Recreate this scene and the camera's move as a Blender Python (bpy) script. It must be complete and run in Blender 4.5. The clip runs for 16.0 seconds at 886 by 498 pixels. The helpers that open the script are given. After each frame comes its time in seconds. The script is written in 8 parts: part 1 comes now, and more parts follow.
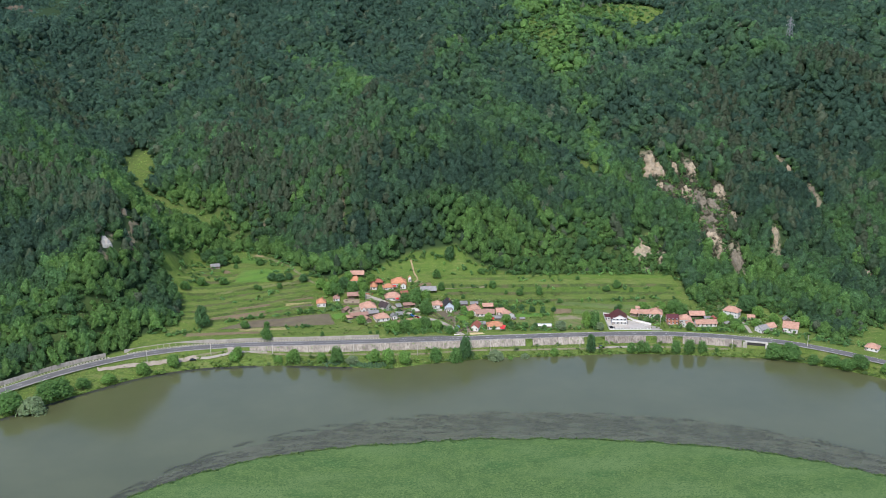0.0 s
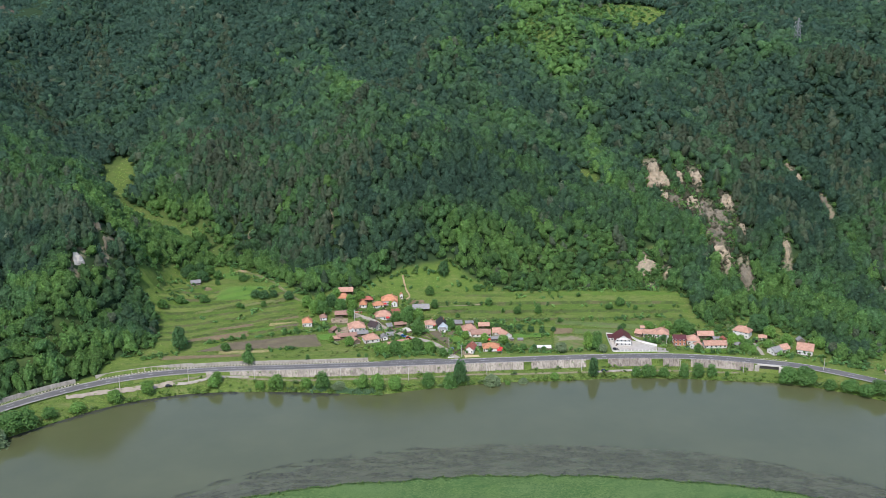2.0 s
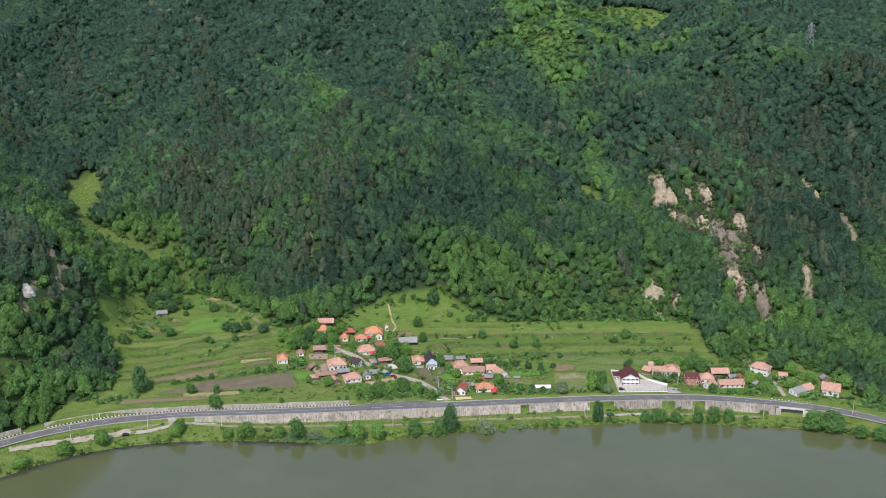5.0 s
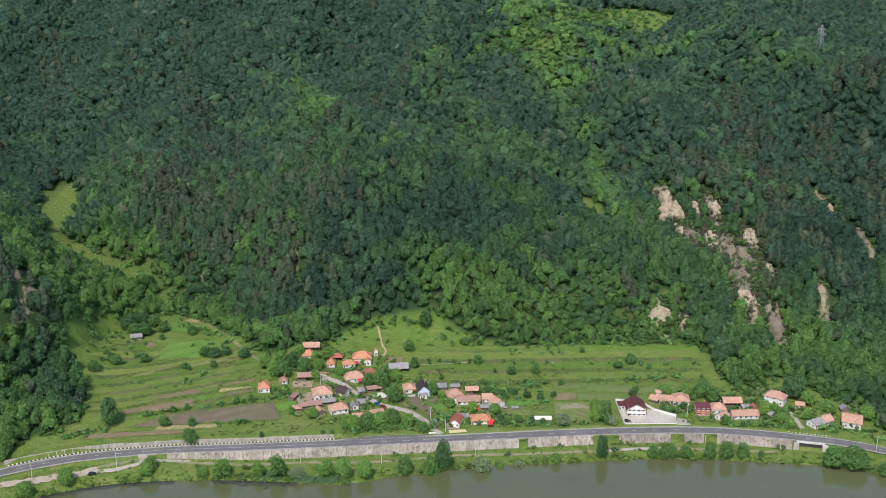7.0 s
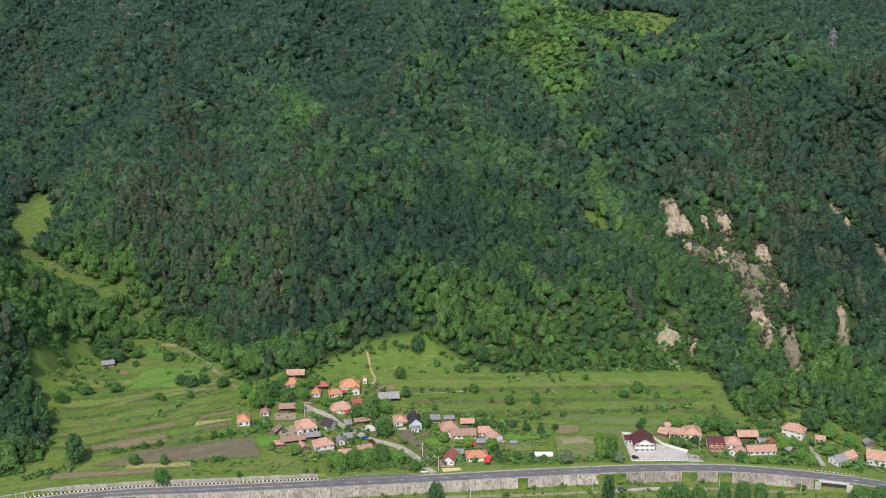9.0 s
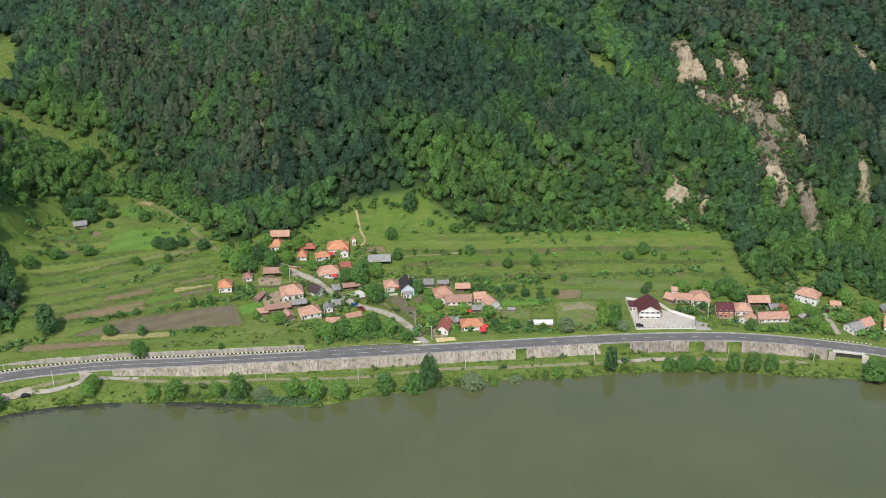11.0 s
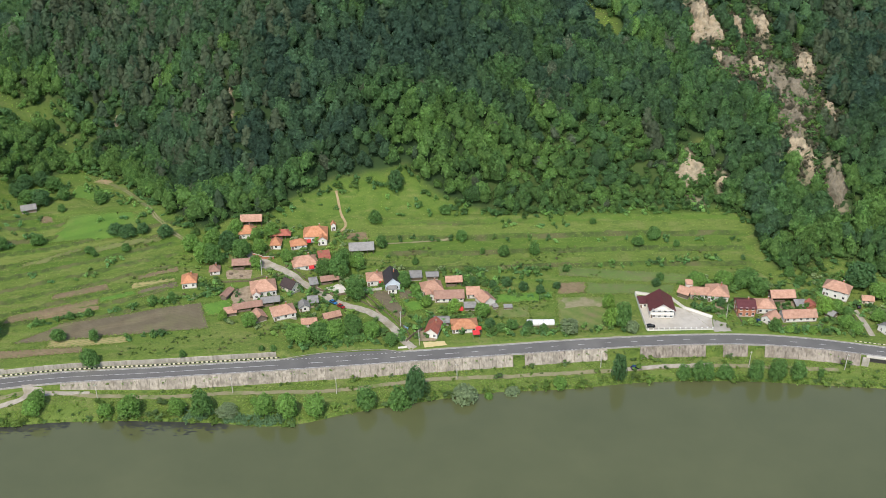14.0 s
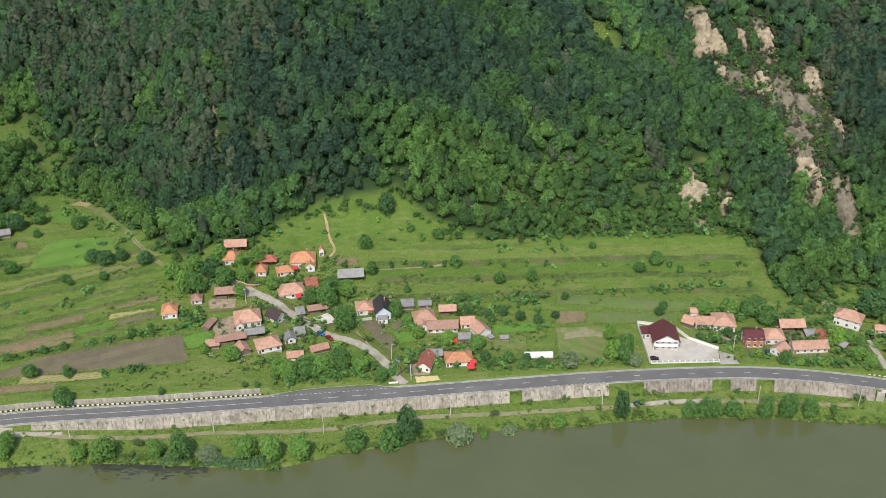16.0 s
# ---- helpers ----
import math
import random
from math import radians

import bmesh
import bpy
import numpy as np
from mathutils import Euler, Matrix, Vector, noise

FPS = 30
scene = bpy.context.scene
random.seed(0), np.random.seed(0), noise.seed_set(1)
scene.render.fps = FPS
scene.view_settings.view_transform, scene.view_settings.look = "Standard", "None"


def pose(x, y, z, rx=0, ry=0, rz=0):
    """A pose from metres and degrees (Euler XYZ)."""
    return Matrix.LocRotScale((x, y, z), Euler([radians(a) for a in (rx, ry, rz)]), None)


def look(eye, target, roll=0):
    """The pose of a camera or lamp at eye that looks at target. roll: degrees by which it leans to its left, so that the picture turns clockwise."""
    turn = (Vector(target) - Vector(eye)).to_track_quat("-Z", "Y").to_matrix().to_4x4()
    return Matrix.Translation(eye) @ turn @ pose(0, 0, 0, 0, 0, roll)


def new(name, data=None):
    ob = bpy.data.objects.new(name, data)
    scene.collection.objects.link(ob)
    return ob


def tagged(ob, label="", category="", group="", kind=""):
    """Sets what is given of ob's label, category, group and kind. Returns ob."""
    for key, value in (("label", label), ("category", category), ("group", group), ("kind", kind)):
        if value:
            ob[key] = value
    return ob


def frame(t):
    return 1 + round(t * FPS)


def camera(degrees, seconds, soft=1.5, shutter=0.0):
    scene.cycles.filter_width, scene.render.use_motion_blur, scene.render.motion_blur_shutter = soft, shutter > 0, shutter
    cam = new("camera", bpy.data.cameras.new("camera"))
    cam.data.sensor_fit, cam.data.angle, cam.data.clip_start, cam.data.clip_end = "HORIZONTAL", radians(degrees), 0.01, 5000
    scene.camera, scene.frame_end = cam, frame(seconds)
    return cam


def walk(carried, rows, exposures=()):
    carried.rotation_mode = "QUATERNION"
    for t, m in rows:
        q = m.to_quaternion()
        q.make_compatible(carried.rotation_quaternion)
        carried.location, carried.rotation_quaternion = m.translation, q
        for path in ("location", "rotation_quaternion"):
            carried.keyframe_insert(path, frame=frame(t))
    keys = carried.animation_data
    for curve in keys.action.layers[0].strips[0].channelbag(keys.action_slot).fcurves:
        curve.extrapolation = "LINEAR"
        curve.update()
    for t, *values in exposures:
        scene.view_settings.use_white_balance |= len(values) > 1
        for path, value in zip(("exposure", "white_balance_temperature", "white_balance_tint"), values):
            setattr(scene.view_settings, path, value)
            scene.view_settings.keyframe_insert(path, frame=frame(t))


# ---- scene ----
# The plan is drawn in units of K metres; heights above the road.
K, WATER = 1.3, -5.6
cam = camera(47.3, 16.0, soft=0.65)
METRES, EYE, TILT, LEAN, TURN = 262.0 * K, 200.0 * K, -16.0, 0.0, 0.0
ROWS = [
    (0.0, 0.0, 0.0, 0.0, -0.0, 0.0, -0.0),
    (0.5, 0.0019, 0.032, 0.0092, -0.05, -0.01, 0.0),
    (1.0, 0.0038, 0.0641, 0.0187, -0.09, -0.03, 0.01),
    (1.5, 0.0056, 0.0951, 0.0276, -0.13, -0.06, 0.03),
    (2.0, 0.0076, 0.1271, 0.0368, -0.18, -0.07, 0.04),
    (2.5, 0.0102, 0.159, 0.0457, -0.22, -0.06, 0.07),
    (3.0, 0.0124, 0.1909, 0.0551, -0.27, -0.07, 0.07),
    (3.5, 0.0144, 0.2227, 0.0645, -0.32, -0.07, 0.09),
    (4.0, 0.0165, 0.2546, 0.0738, -0.36, -0.07, 0.1),
    (6.5, 0.0275, 0.4136, 0.1198, -0.57, -0.09, 0.15),
    (7.0, 0.0299, 0.4453, 0.1292, -0.6, -0.09, 0.15),
    (7.5, 0.0318, 0.4772, 0.1384, -0.65, -0.08, 0.16),
    (8.0, 0.0341, 0.5092, 0.1471, -0.68, -0.09, 0.17),
    (10.3, 0.0444, 0.6551, 0.1894, -0.83, -0.08, 0.21),
    (10.5, 0.0453, 0.6678, 0.1931, -0.84, -0.1, 0.21),
    (10.6, 0.0457, 0.674, 0.1949, -0.85, -0.74, 0.22),
    (10.7, 0.0461, 0.6803, 0.1967, -0.86, -2.77, 0.24),
    (10.8, 0.0465, 0.6865, 0.1985, -0.87, -5.13, 0.26),
    (10.9, 0.0469, 0.6928, 0.2003, -0.88, -7.5, 0.3),
    (11.0, 0.0473, 0.699, 0.2021, -0.88, -9.7, 0.33),
    (11.1, 0.0477, 0.7053, 0.2038, -0.89, -10.32, 0.35),
    (11.3, 0.0485, 0.7178, 0.2074, -0.91, -10.31, 0.36),
    (11.5, 0.0493, 0.7303, 0.211, -0.93, -10.29, 0.36),
    (11.7, 0.0502, 0.7429, 0.2144, -0.95, -10.42, 0.38),
    (11.9, 0.0511, 0.7556, 0.2177, -0.97, -12.8, 0.41),
    (12.0, 0.0516, 0.7619, 0.2194, -0.98, -13.62, 0.42),
    (12.5, 0.0539, 0.7936, 0.2289, -1.02, -13.68, 0.43),
    (13.0, 0.056, 0.8243, 0.2383, -1.07, -13.63, 0.44),
    (13.5, 0.0579, 0.8522, 0.2463, -1.11, -13.58, 0.45),
    (14.0, 0.0599, 0.8772, 0.2537, -1.17, -13.55, 0.47),
    (14.5, 0.0613, 0.8993, 0.2597, -1.24, -13.5, 0.48),
    (15.0, 0.0624, 0.9189, 0.2646, -1.33, -13.5, 0.49),
    (15.5, 0.0639, 0.9355, 0.2682, -1.39, -13.46, 0.52),
    (16.0, 0.0649, 0.9493, 0.272, -1.45, -13.44, 0.54),
]
walk(cam, [(t, pose(0, 0, EYE, TILT, LEAN, TURN) @ pose(METRES * x, METRES * y, METRES * z, 90 + pitch, roll, yaw)) for t, x, y, z, yaw, pitch, roll in ROWS],
     [(0.0, 0.58, 6250, 15), (4.0, 0.58, 6380, 15), (8.0, 0.56, 6580, 14), (11.5, 0.55, 6820, 10), (16.0, 0.6, 6880, 10)])

# ---- light ----
SUN_FROM = Vector((-0.17, -0.58, 0.8)).normalized()
world = bpy.data.worlds.new("sky")
scene.world = world
world.use_nodes = True
sky = world.node_tree.nodes.new("ShaderNodeTexSky")
sky.sky_type, sky.sun_disc = "NISHITA", False
sky.sun_elevation = math.asin(SUN_FROM.z)
sky.sun_rotation = math.atan2(SUN_FROM.x, SUN_FROM.y)
world.node_tree.nodes["Background"].inputs["Strength"].default_value = 0.15
world.node_tree.links.new(sky.outputs[0], world.node_tree.nodes["Background"].inputs["Color"])
sun = new("sun", bpy.data.lights.new("sun", "SUN"))
sun.data.energy, sun.data.angle, sun.data.color = 2.3, radians(0.8), (1.0, 0.95, 0.86)
sun.matrix_world = look(Vector((0, 0, 900)), Vector((0, 0, 900)) - SUN_FROM)


# ---- materials ----
def surface(name, c1, c2, size=2.0, rough=0.85, bump=0.0, fine=0.3, metal=0.0, dirt=None, space="object", vary=0.0):
    """A material of two tones, mixed at a coarse and a fine scale (sizes in metres), with relief and an optional stain colour."""
    m = bpy.data.materials.new(name)
    m.use_nodes = True
    n, l = m.node_tree.nodes, m.node_tree.links
    bsdf = n["Principled BSDF"]
    bsdf.inputs["Roughness"].default_value, bsdf.inputs["Metallic"].default_value = rough, metal
    bsdf.inputs["Specular IOR Level"].default_value = 0.3
    where = n.new("ShaderNodeNewGeometry").outputs["Position"] if space == "world" else n.new("ShaderNodeTexCoord").outputs["Object"]

    def grain(scale, detail):
        t = n.new("ShaderNodeTexNoise")
        t.inputs["Scale"].default_value, t.inputs["Detail"].default_value = scale, detail
        l.new(where, t.inputs["Vector"])
        return t.outputs["Fac"]

    def mixed(fac, a, b):
        x = n.new("ShaderNodeMix")
        x.data_type = "RGBA"
        for sock, value in ((x.inputs[0], fac), (x.inputs[6], a), (x.inputs[7], b)):
            if isinstance(value, (tuple, float)):
                sock.default_value = (*value, 1) if isinstance(value, tuple) else value
            else:
                l.new(value, sock)
        return x.outputs[2]

    def steep(fac, low, high):
        r = n.new("ShaderNodeMapRange")
        r.inputs[1].default_value, r.inputs[2].default_value = low, high
        l.new(fac, r.inputs[0])
        return r.outputs[0]

    coarse, small = grain(1 / size, 4), grain(1 / fine, 3)
    add = n.new("ShaderNodeMath")
    add.operation = "MULTIPLY_ADD"
    l.new(small, add.inputs[0])
    add.inputs[1].default_value = 0.5
    l.new(coarse, add.inputs[2])
    colour = mixed(steep(add.outputs[0], 0.5, 1.0), c1, c2)
    if dirt:
        colour = mixed(steep(grain(0.35 / size, 5), 0.52, 0.75), colour, dirt)
    if vary:
        info = n.new("ShaderNodeObjectInfo")
        hsv = n.new("ShaderNodeHueSaturation")
        v = n.new("ShaderNodeMapRange")
        v.inputs[3].default_value, v.inputs[4].default_value = 1 - vary, 1 + vary
        l.new(info.outputs["Random"], v.inputs[0])
        l.new(v.outputs[0], hsv.inputs["Value"])
        l.new(colour, hsv.inputs["Color"])
        colour = hsv.outputs[0]
    l.new(colour, bsdf.inputs["Base Color"])
    if bump:
        b = n.new("ShaderNodeBump")
        b.inputs["Distance"].default_value = bump
        l.new(add.outputs[0], b.inputs["Height"])
        l.new(b.outputs[0], bsdf.inputs["Normal"])
    return m


def roof_material(name, c1, c2, dirt, pitch=0.36, rough=0.8):
    """Tiles or sheets in rows down the slope: relief by waves, weathered in patches."""
    m = surface(name, c1, c2, 1.3, rough, 0.0, 0.45, dirt=dirt, vary=0.1)
    n, l = m.node_tree.nodes, m.node_tree.links
    tex = n.new("ShaderNodeTexCoord")
    rows = n.new("ShaderNodeTexWave")
    rows.bands_direction, rows.wave_profile = "Z", "SAW"
    rows.inputs["Scale"].default_value, rows.inputs["Distortion"].default_value = 0.314 / pitch * 1.5, 0.4
    l.new(tex.outputs["Object"], rows.inputs["Vector"])
    b = n.new("ShaderNodeBump")
    b.inputs["Distance"].default_value, b.inputs["Strength"].default_value = 0.05, 0.8
    l.new(rows.outputs["Fac"], b.inputs["Height"])
    l.new(b.outputs[0], n["Principled BSDF"].inputs["Normal"])
    return m


def leaf_material(name, light=1.0, vary=0.12, relief=1.1, grain=1.5, fleck_by=(0.8, 1.25)):
    """Foliage: the colour is carried by each tree, with a finer mottling; thin leaves let some light through."""
    m = bpy.data.materials.new(name)
    m.use_nodes = True
    n, l = m.node_tree.nodes, m.node_tree.links
    bsdf = n["Principled BSDF"]
    bsdf.inputs["Roughness"].default_value, bsdf.inputs["Specular IOR Level"].default_value = 0.6, 0.25
    tone = n.new("ShaderNodeAttribute")
    tone.attribute_name = "tone"
    geo, noise_t = n.new("ShaderNodeNewGeometry"), n.new("ShaderNodeTexNoise")
    noise_t.inputs["Scale"].default_value, noise_t.inputs["Detail"].default_value = 0.9, 4
    l.new(geo.outputs["Position"], noise_t.inputs["Vector"])
    info = n.new("ShaderNodeObjectInfo")
    total = n.new("ShaderNodeMath")
    total.operation = "MULTIPLY_ADD"
    l.new(info.outputs["Random"], total.inputs[0])
    total.inputs[1].default_value = vary * 2
    l.new(noise_t.outputs["Fac"], total.inputs[2])
    v = n.new("ShaderNodeMapRange")
    v.inputs[1].default_value, v.inputs[2].default_value = 0.3, 0.75
    v.inputs[3].default_value, v.inputs[4].default_value = 0.78 * light, 1.22 * light
    l.new(total.outputs[0], v.inputs[0])
    hsv = n.new("ShaderNodeHueSaturation")
    l.new(v.outputs[0], hsv.inputs["Value"])
    l.new(tone.outputs["Color"], hsv.inputs["Color"])
    l.new(hsv.outputs[0], bsdf.inputs["Base Color"])
    fine_t, bump = n.new("ShaderNodeTexNoise"), n.new("ShaderNodeBump")
    fine_t.inputs["Scale"].default_value, fine_t.inputs["Detail"].default_value = grain, 5
    fine_t.inputs["Roughness"].default_value = 0.7
    l.new(geo.outputs["Position"], fine_t.inputs["Vector"])
    bump.inputs["Strength"].default_value, bump.inputs["Distance"].default_value = 1.0, relief
    l.new(fine_t.outputs["Fac"], bump.inputs["Height"])
    l.new(bump.outputs[0], bsdf.inputs["Normal"])
    fleck, speck = n.new("ShaderNodeMapRange"), n.new("ShaderNodeMath")
    fleck.inputs[1].default_value, fleck.inputs[2].default_value = 0.36, 0.66
    fleck.inputs[3].default_value, fleck.inputs[4].default_value = fleck_by
    l.new(fine_t.outputs["Fac"], fleck.inputs[0])
    speck.operation = "MULTIPLY"
    l.new(v.outputs[0], speck.inputs[0])
    l.new(fleck.outputs[0], speck.inputs[1])
    l.new(speck.outputs[0], hsv.inputs["Value"])
    thin, mix = n.new("ShaderNodeBsdfTranslucent"), n.new("ShaderNodeMixShader")
    l.new(hsv.outputs[0], thin.inputs["Color"])
    mix.inputs[0].default_value = 0.5
    l.new(bsdf.outputs[0], mix.inputs[1])
    l.new(thin.outputs[0], mix.inputs[2])
    l.new(mix.outputs[0], n["Material Output"].inputs["Surface"])
    return m


def land_material():
    """Meadow, forest floor and reed bed, told apart by the land's cover; mown and unmown bands on the terraces."""
    m = surface("meadow_grass", (0.1, 0.158, 0.034), (0.138, 0.194, 0.044), 9.0, 0.95, 0.25, 0.9, space="world")
    n, l = m.node_tree.nodes, m.node_tree.links
    bsdf = n["Principled BSDF"]
    bsdf.inputs["Specular IOR Level"].default_value = 0.1
    base = bsdf.inputs["Base Color"].links[0].from_socket
    cover = n.new("ShaderNodeAttribute")
    cover.attribute_name = "cover"
    split = n.new("ShaderNodeSeparateColor")
    l.new(cover.outputs["Color"], split.inputs[0])
    where = n.new("ShaderNodeNewGeometry").outputs["Position"]

    def blend(fac, b, a):
        x = n.new("ShaderNodeMix")
        x.data_type = "RGBA"
        l.new(fac, x.inputs[0])
        l.new(a, x.inputs[6])
        x.inputs[7].default_value = (*b, 1)
        return x.outputs[2]

    def noisy(scale, low, high, detail=5, squeeze=(1, 1, 1)):
        mp, t, r = n.new("ShaderNodeMapping"), n.new("ShaderNodeTexNoise"), n.new("ShaderNodeMapRange")
        mp.inputs["Scale"].default_value = squeeze
        l.new(where, mp.inputs["Vector"])
        l.new(mp.outputs[0], t.inputs["Vector"])
        t.inputs["Scale"].default_value, t.inputs["Detail"].default_value = scale, detail
        r.inputs[1].default_value, r.inputs[2].default_value = low, high
        l.new(t.outputs["Fac"], r.inputs[0])
        return r.outputs[0]

    def times(a, b):
        x = n.new("ShaderNodeMath")
        x.operation = "MULTIPLY"
        l.new(a, x.inputs[0])
        l.new(b, x.inputs[1])
        return x.outputs[0]

    colour = base
    colour = blend(noisy(0.05, 0.55, 0.85), (0.145, 0.175, 0.052), colour)
    colour = blend(noisy(0.16, 0.5, 0.64, 6, (0.6, 1.5, 1)), (0.175, 0.198, 0.066), colour)
    colour = blend(noisy(0.3, 0.53, 0.66, 5, (0.6, 1.4, 1)), (0.075, 0.128, 0.03), colour)
    colour = blend(noisy(0.6, 0.54, 0.74), (0.075, 0.126, 0.026), colour)
    colour = blend(noisy(2.6, 0.5, 0.72, 3), (0.07, 0.115, 0.022), colour)
    colour = blend(noisy(1.1, 0.5, 0.7, 4), (0.152, 0.206, 0.05), colour)
    def steep(sock, low, high, top):
        r = n.new("ShaderNodeMapRange")
        r.inputs[1].default_value, r.inputs[2].default_value, r.inputs[4].default_value = low, high, top
        l.new(sock, r.inputs[0])
        return r.outputs[0]

    ragged = noisy(0.5, 0.3, 0.6, 5, (0.35, 1.2, 1))
    colour = blend(times(steep(split.outputs["Blue"], 0.5, 0.95, 0.85), ragged), (0.185, 0.224, 0.062), colour)
    colour = blend(times(steep(split.outputs["Blue"], 0.4, 0.2, 0.8), ragged), (0.078, 0.146, 0.026), colour)
    colour = blend(times(steep(split.outputs["Blue"], 0.12, 0.03, 0.9), noisy(0.4, 0.3, 0.6, 5)), (0.058, 0.08, 0.03), colour)
    colour = blend(times(steep(split.outputs["Blue"], 0.12, 0.03, 0.8), noisy(0.09, 0.5, 0.62, 4, (0.7, 1.3, 1))), (0.125, 0.124, 0.058), colour)
    colour = blend(split.outputs["Green"], (0.075, 0.136, 0.043), colour)
    colour = blend(times(split.outputs["Green"], noisy(0.12, 0.42, 0.62)), (0.1, 0.168, 0.05), colour)
    colour = blend(times(split.outputs["Green"], noisy(0.035, 0.48, 0.66, 7, (0.5, 1.6, 1))), (0.12, 0.19, 0.068), colour)
    colour = blend(times(split.outputs["Green"], noisy(0.05, 0.52, 0.7, 7, (0.6, 1.3, 1))), (0.058, 0.13, 0.04), colour)
    colour = blend(times(split.outputs["Green"], noisy(0.7, 0.46, 0.68, 6)), (0.14, 0.21, 0.072), colour)
    colour = blend(times(split.outputs["Green"], noisy(1.5, 0.48, 0.66, 5)), (0.042, 0.092, 0.028), colour)
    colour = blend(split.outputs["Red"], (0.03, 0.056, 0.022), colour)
    colour = blend(times(cover.outputs["Alpha"], noisy(0.3, 0.4, 0.55, 6)), (0.22, 0.195, 0.13), colour)
    l.new(colour, bsdf.inputs["Base Color"])
    return m


def water_material():
    m = surface("river_water", (0.087, 0.097, 0.043), (0.107, 0.116, 0.053), 60.0, 0.12, 0.0, 14.0, space="world")
    n, l = m.node_tree.nodes, m.node_tree.links
    n["Principled BSDF"].inputs["Specular IOR Level"].default_value = 0.5
    t, b = n.new("ShaderNodeTexNoise"), n.new("ShaderNodeBump")
    l.new(n.new("ShaderNodeNewGeometry").outputs["Position"], t.inputs["Vector"])
    t.inputs["Scale"].default_value, t.inputs["Detail"].default_value = 0.7, 4
    b.inputs["Distance"].default_value, b.inputs["Strength"].default_value = 0.05, 0.25
    l.new(t.outputs["Fac"], b.inputs["Height"])
    l.new(b.outputs[0], n["Principled BSDF"].inputs["Normal"])
    return m


GRASS, RIVER = land_material(), water_material()
GARDEN = leaf_material("garden_foliage", 1.6, relief=0.3)
LEAF, NEEDLE, WEED = leaf_material("foliage", 1.47, relief=1.6, grain=1.0, fleck_by=(0.74, 1.3)), leaf_material("needles", 1.2, relief=0.5), leaf_material("weeds", 1.25, relief=0.15)
BARK = surface("bark", (0.09, 0.07, 0.05), (0.16, 0.13, 0.1), 0.4, 0.9, 0.03)
ROCK = surface("limestone", (0.28, 0.225, 0.15), (0.46, 0.385, 0.27), 3.0, 0.95, 0.6, 0.7, dirt=(0.17, 0.155, 0.1), space="world")
ROCK_PALE = surface("pale_grey_rock", (0.36, 0.34, 0.31), (0.5, 0.48, 0.44), 3.0, 0.95, 0.5, 0.7, dirt=(0.22, 0.2, 0.16), space="world")
ROCK_GREY = surface("grey_rock", (0.135, 0.118, 0.086), (0.25, 0.215, 0.155), 4.0, 0.95, 0.5, 0.8, dirt=(0.1, 0.105, 0.06), space="world")
ASPHALT = surface("asphalt", (0.118, 0.114, 0.109), (0.155, 0.15, 0.142), 7.0, 0.9, 0.01, 0.5, dirt=(0.185, 0.178, 0.165), space="world")
SHOULDER = surface("gravel_shoulder", (0.3, 0.28, 0.24), (0.4, 0.37, 0.32), 3.0, 0.95, 0.03, 0.3, dirt=(0.2, 0.21, 0.13), space="world")
LINE = surface("road_paint", (0.62, 0.62, 0.6), (0.72, 0.72, 0.7), 1.0, 0.7)
CONCRETE = surface("weathered_concrete", (0.34, 0.31, 0.26), (0.47, 0.43, 0.37), 1.6, 0.92, 0.03, 0.3, dirt=(0.22, 0.2, 0.165), space="world", vary=0.12)
CONCRETE_PALE = surface("pale_concrete", (0.5, 0.47, 0.41), (0.6, 0.56, 0.5), 2.5, 0.9, 0.02, 0.4, dirt=(0.42, 0.38, 0.32), space="world")
BLACK_PAINT_AND_SHADE = surface("black_paint_and_shade", (0.03, 0.03, 0.03), (0.06, 0.055, 0.05), 0.6, 0.7)
YELLOW_PAINT = surface("pale_yellow_paint", (0.66, 0.6, 0.42), (0.76, 0.71, 0.56), 0.6, 0.7)
WALL = surface("stained_concrete_wall", (0.29, 0.255, 0.21), (0.47, 0.42, 0.35), 1.3, 0.92, 0.06, 0.4, dirt=(0.2, 0.18, 0.145), space="world", vary=0.16)
DIRT_ROAD = surface("dirt_lane", (0.29, 0.262, 0.215), (0.42, 0.38, 0.315), 2.0, 0.95, 0.05, 0.5, dirt=(0.23, 0.2, 0.135), space="world")
TRACK = surface("worn_track", (0.2, 0.19, 0.1), (0.27, 0.24, 0.15), 2.0, 0.95, 0.03, 0.4, dirt=(0.12, 0.18, 0.04), space="world")
SOIL = surface("ploughed_soil", (0.122, 0.102, 0.064), (0.178, 0.15, 0.098), 5.0, 0.95, 0.12, 0.6, dirt=(0.15, 0.15, 0.07), space="world")
SOIL_RED = surface("dry_soil", (0.18, 0.128, 0.076), (0.245, 0.182, 0.112), 4.0, 0.95, 0.1, 0.6, dirt=(0.17, 0.17, 0.07), space="world")
SOIL_PATH = surface("bare_path", (0.3, 0.22, 0.12), (0.38, 0.29, 0.17), 1.5, 0.95, 0.03, 0.4, dirt=(0.2, 0.2, 0.08), space="world")
STRAW = surface("cut_straw", (0.27, 0.24, 0.1), (0.37, 0.31, 0.15), 2.0, 0.95, 0.08, 0.4, space="world")
CROP = surface("young_crop", (0.09, 0.2, 0.03), (0.13, 0.26, 0.04), 3.0, 0.95, 0.12, 0.5, space="world")
ROWS_BED = surface("planted_beds", (0.085, 0.15, 0.035), (0.13, 0.19, 0.05), 3.0, 0.95, 0.12, 0.6, dirt=(0.16, 0.14, 0.08), space="world")
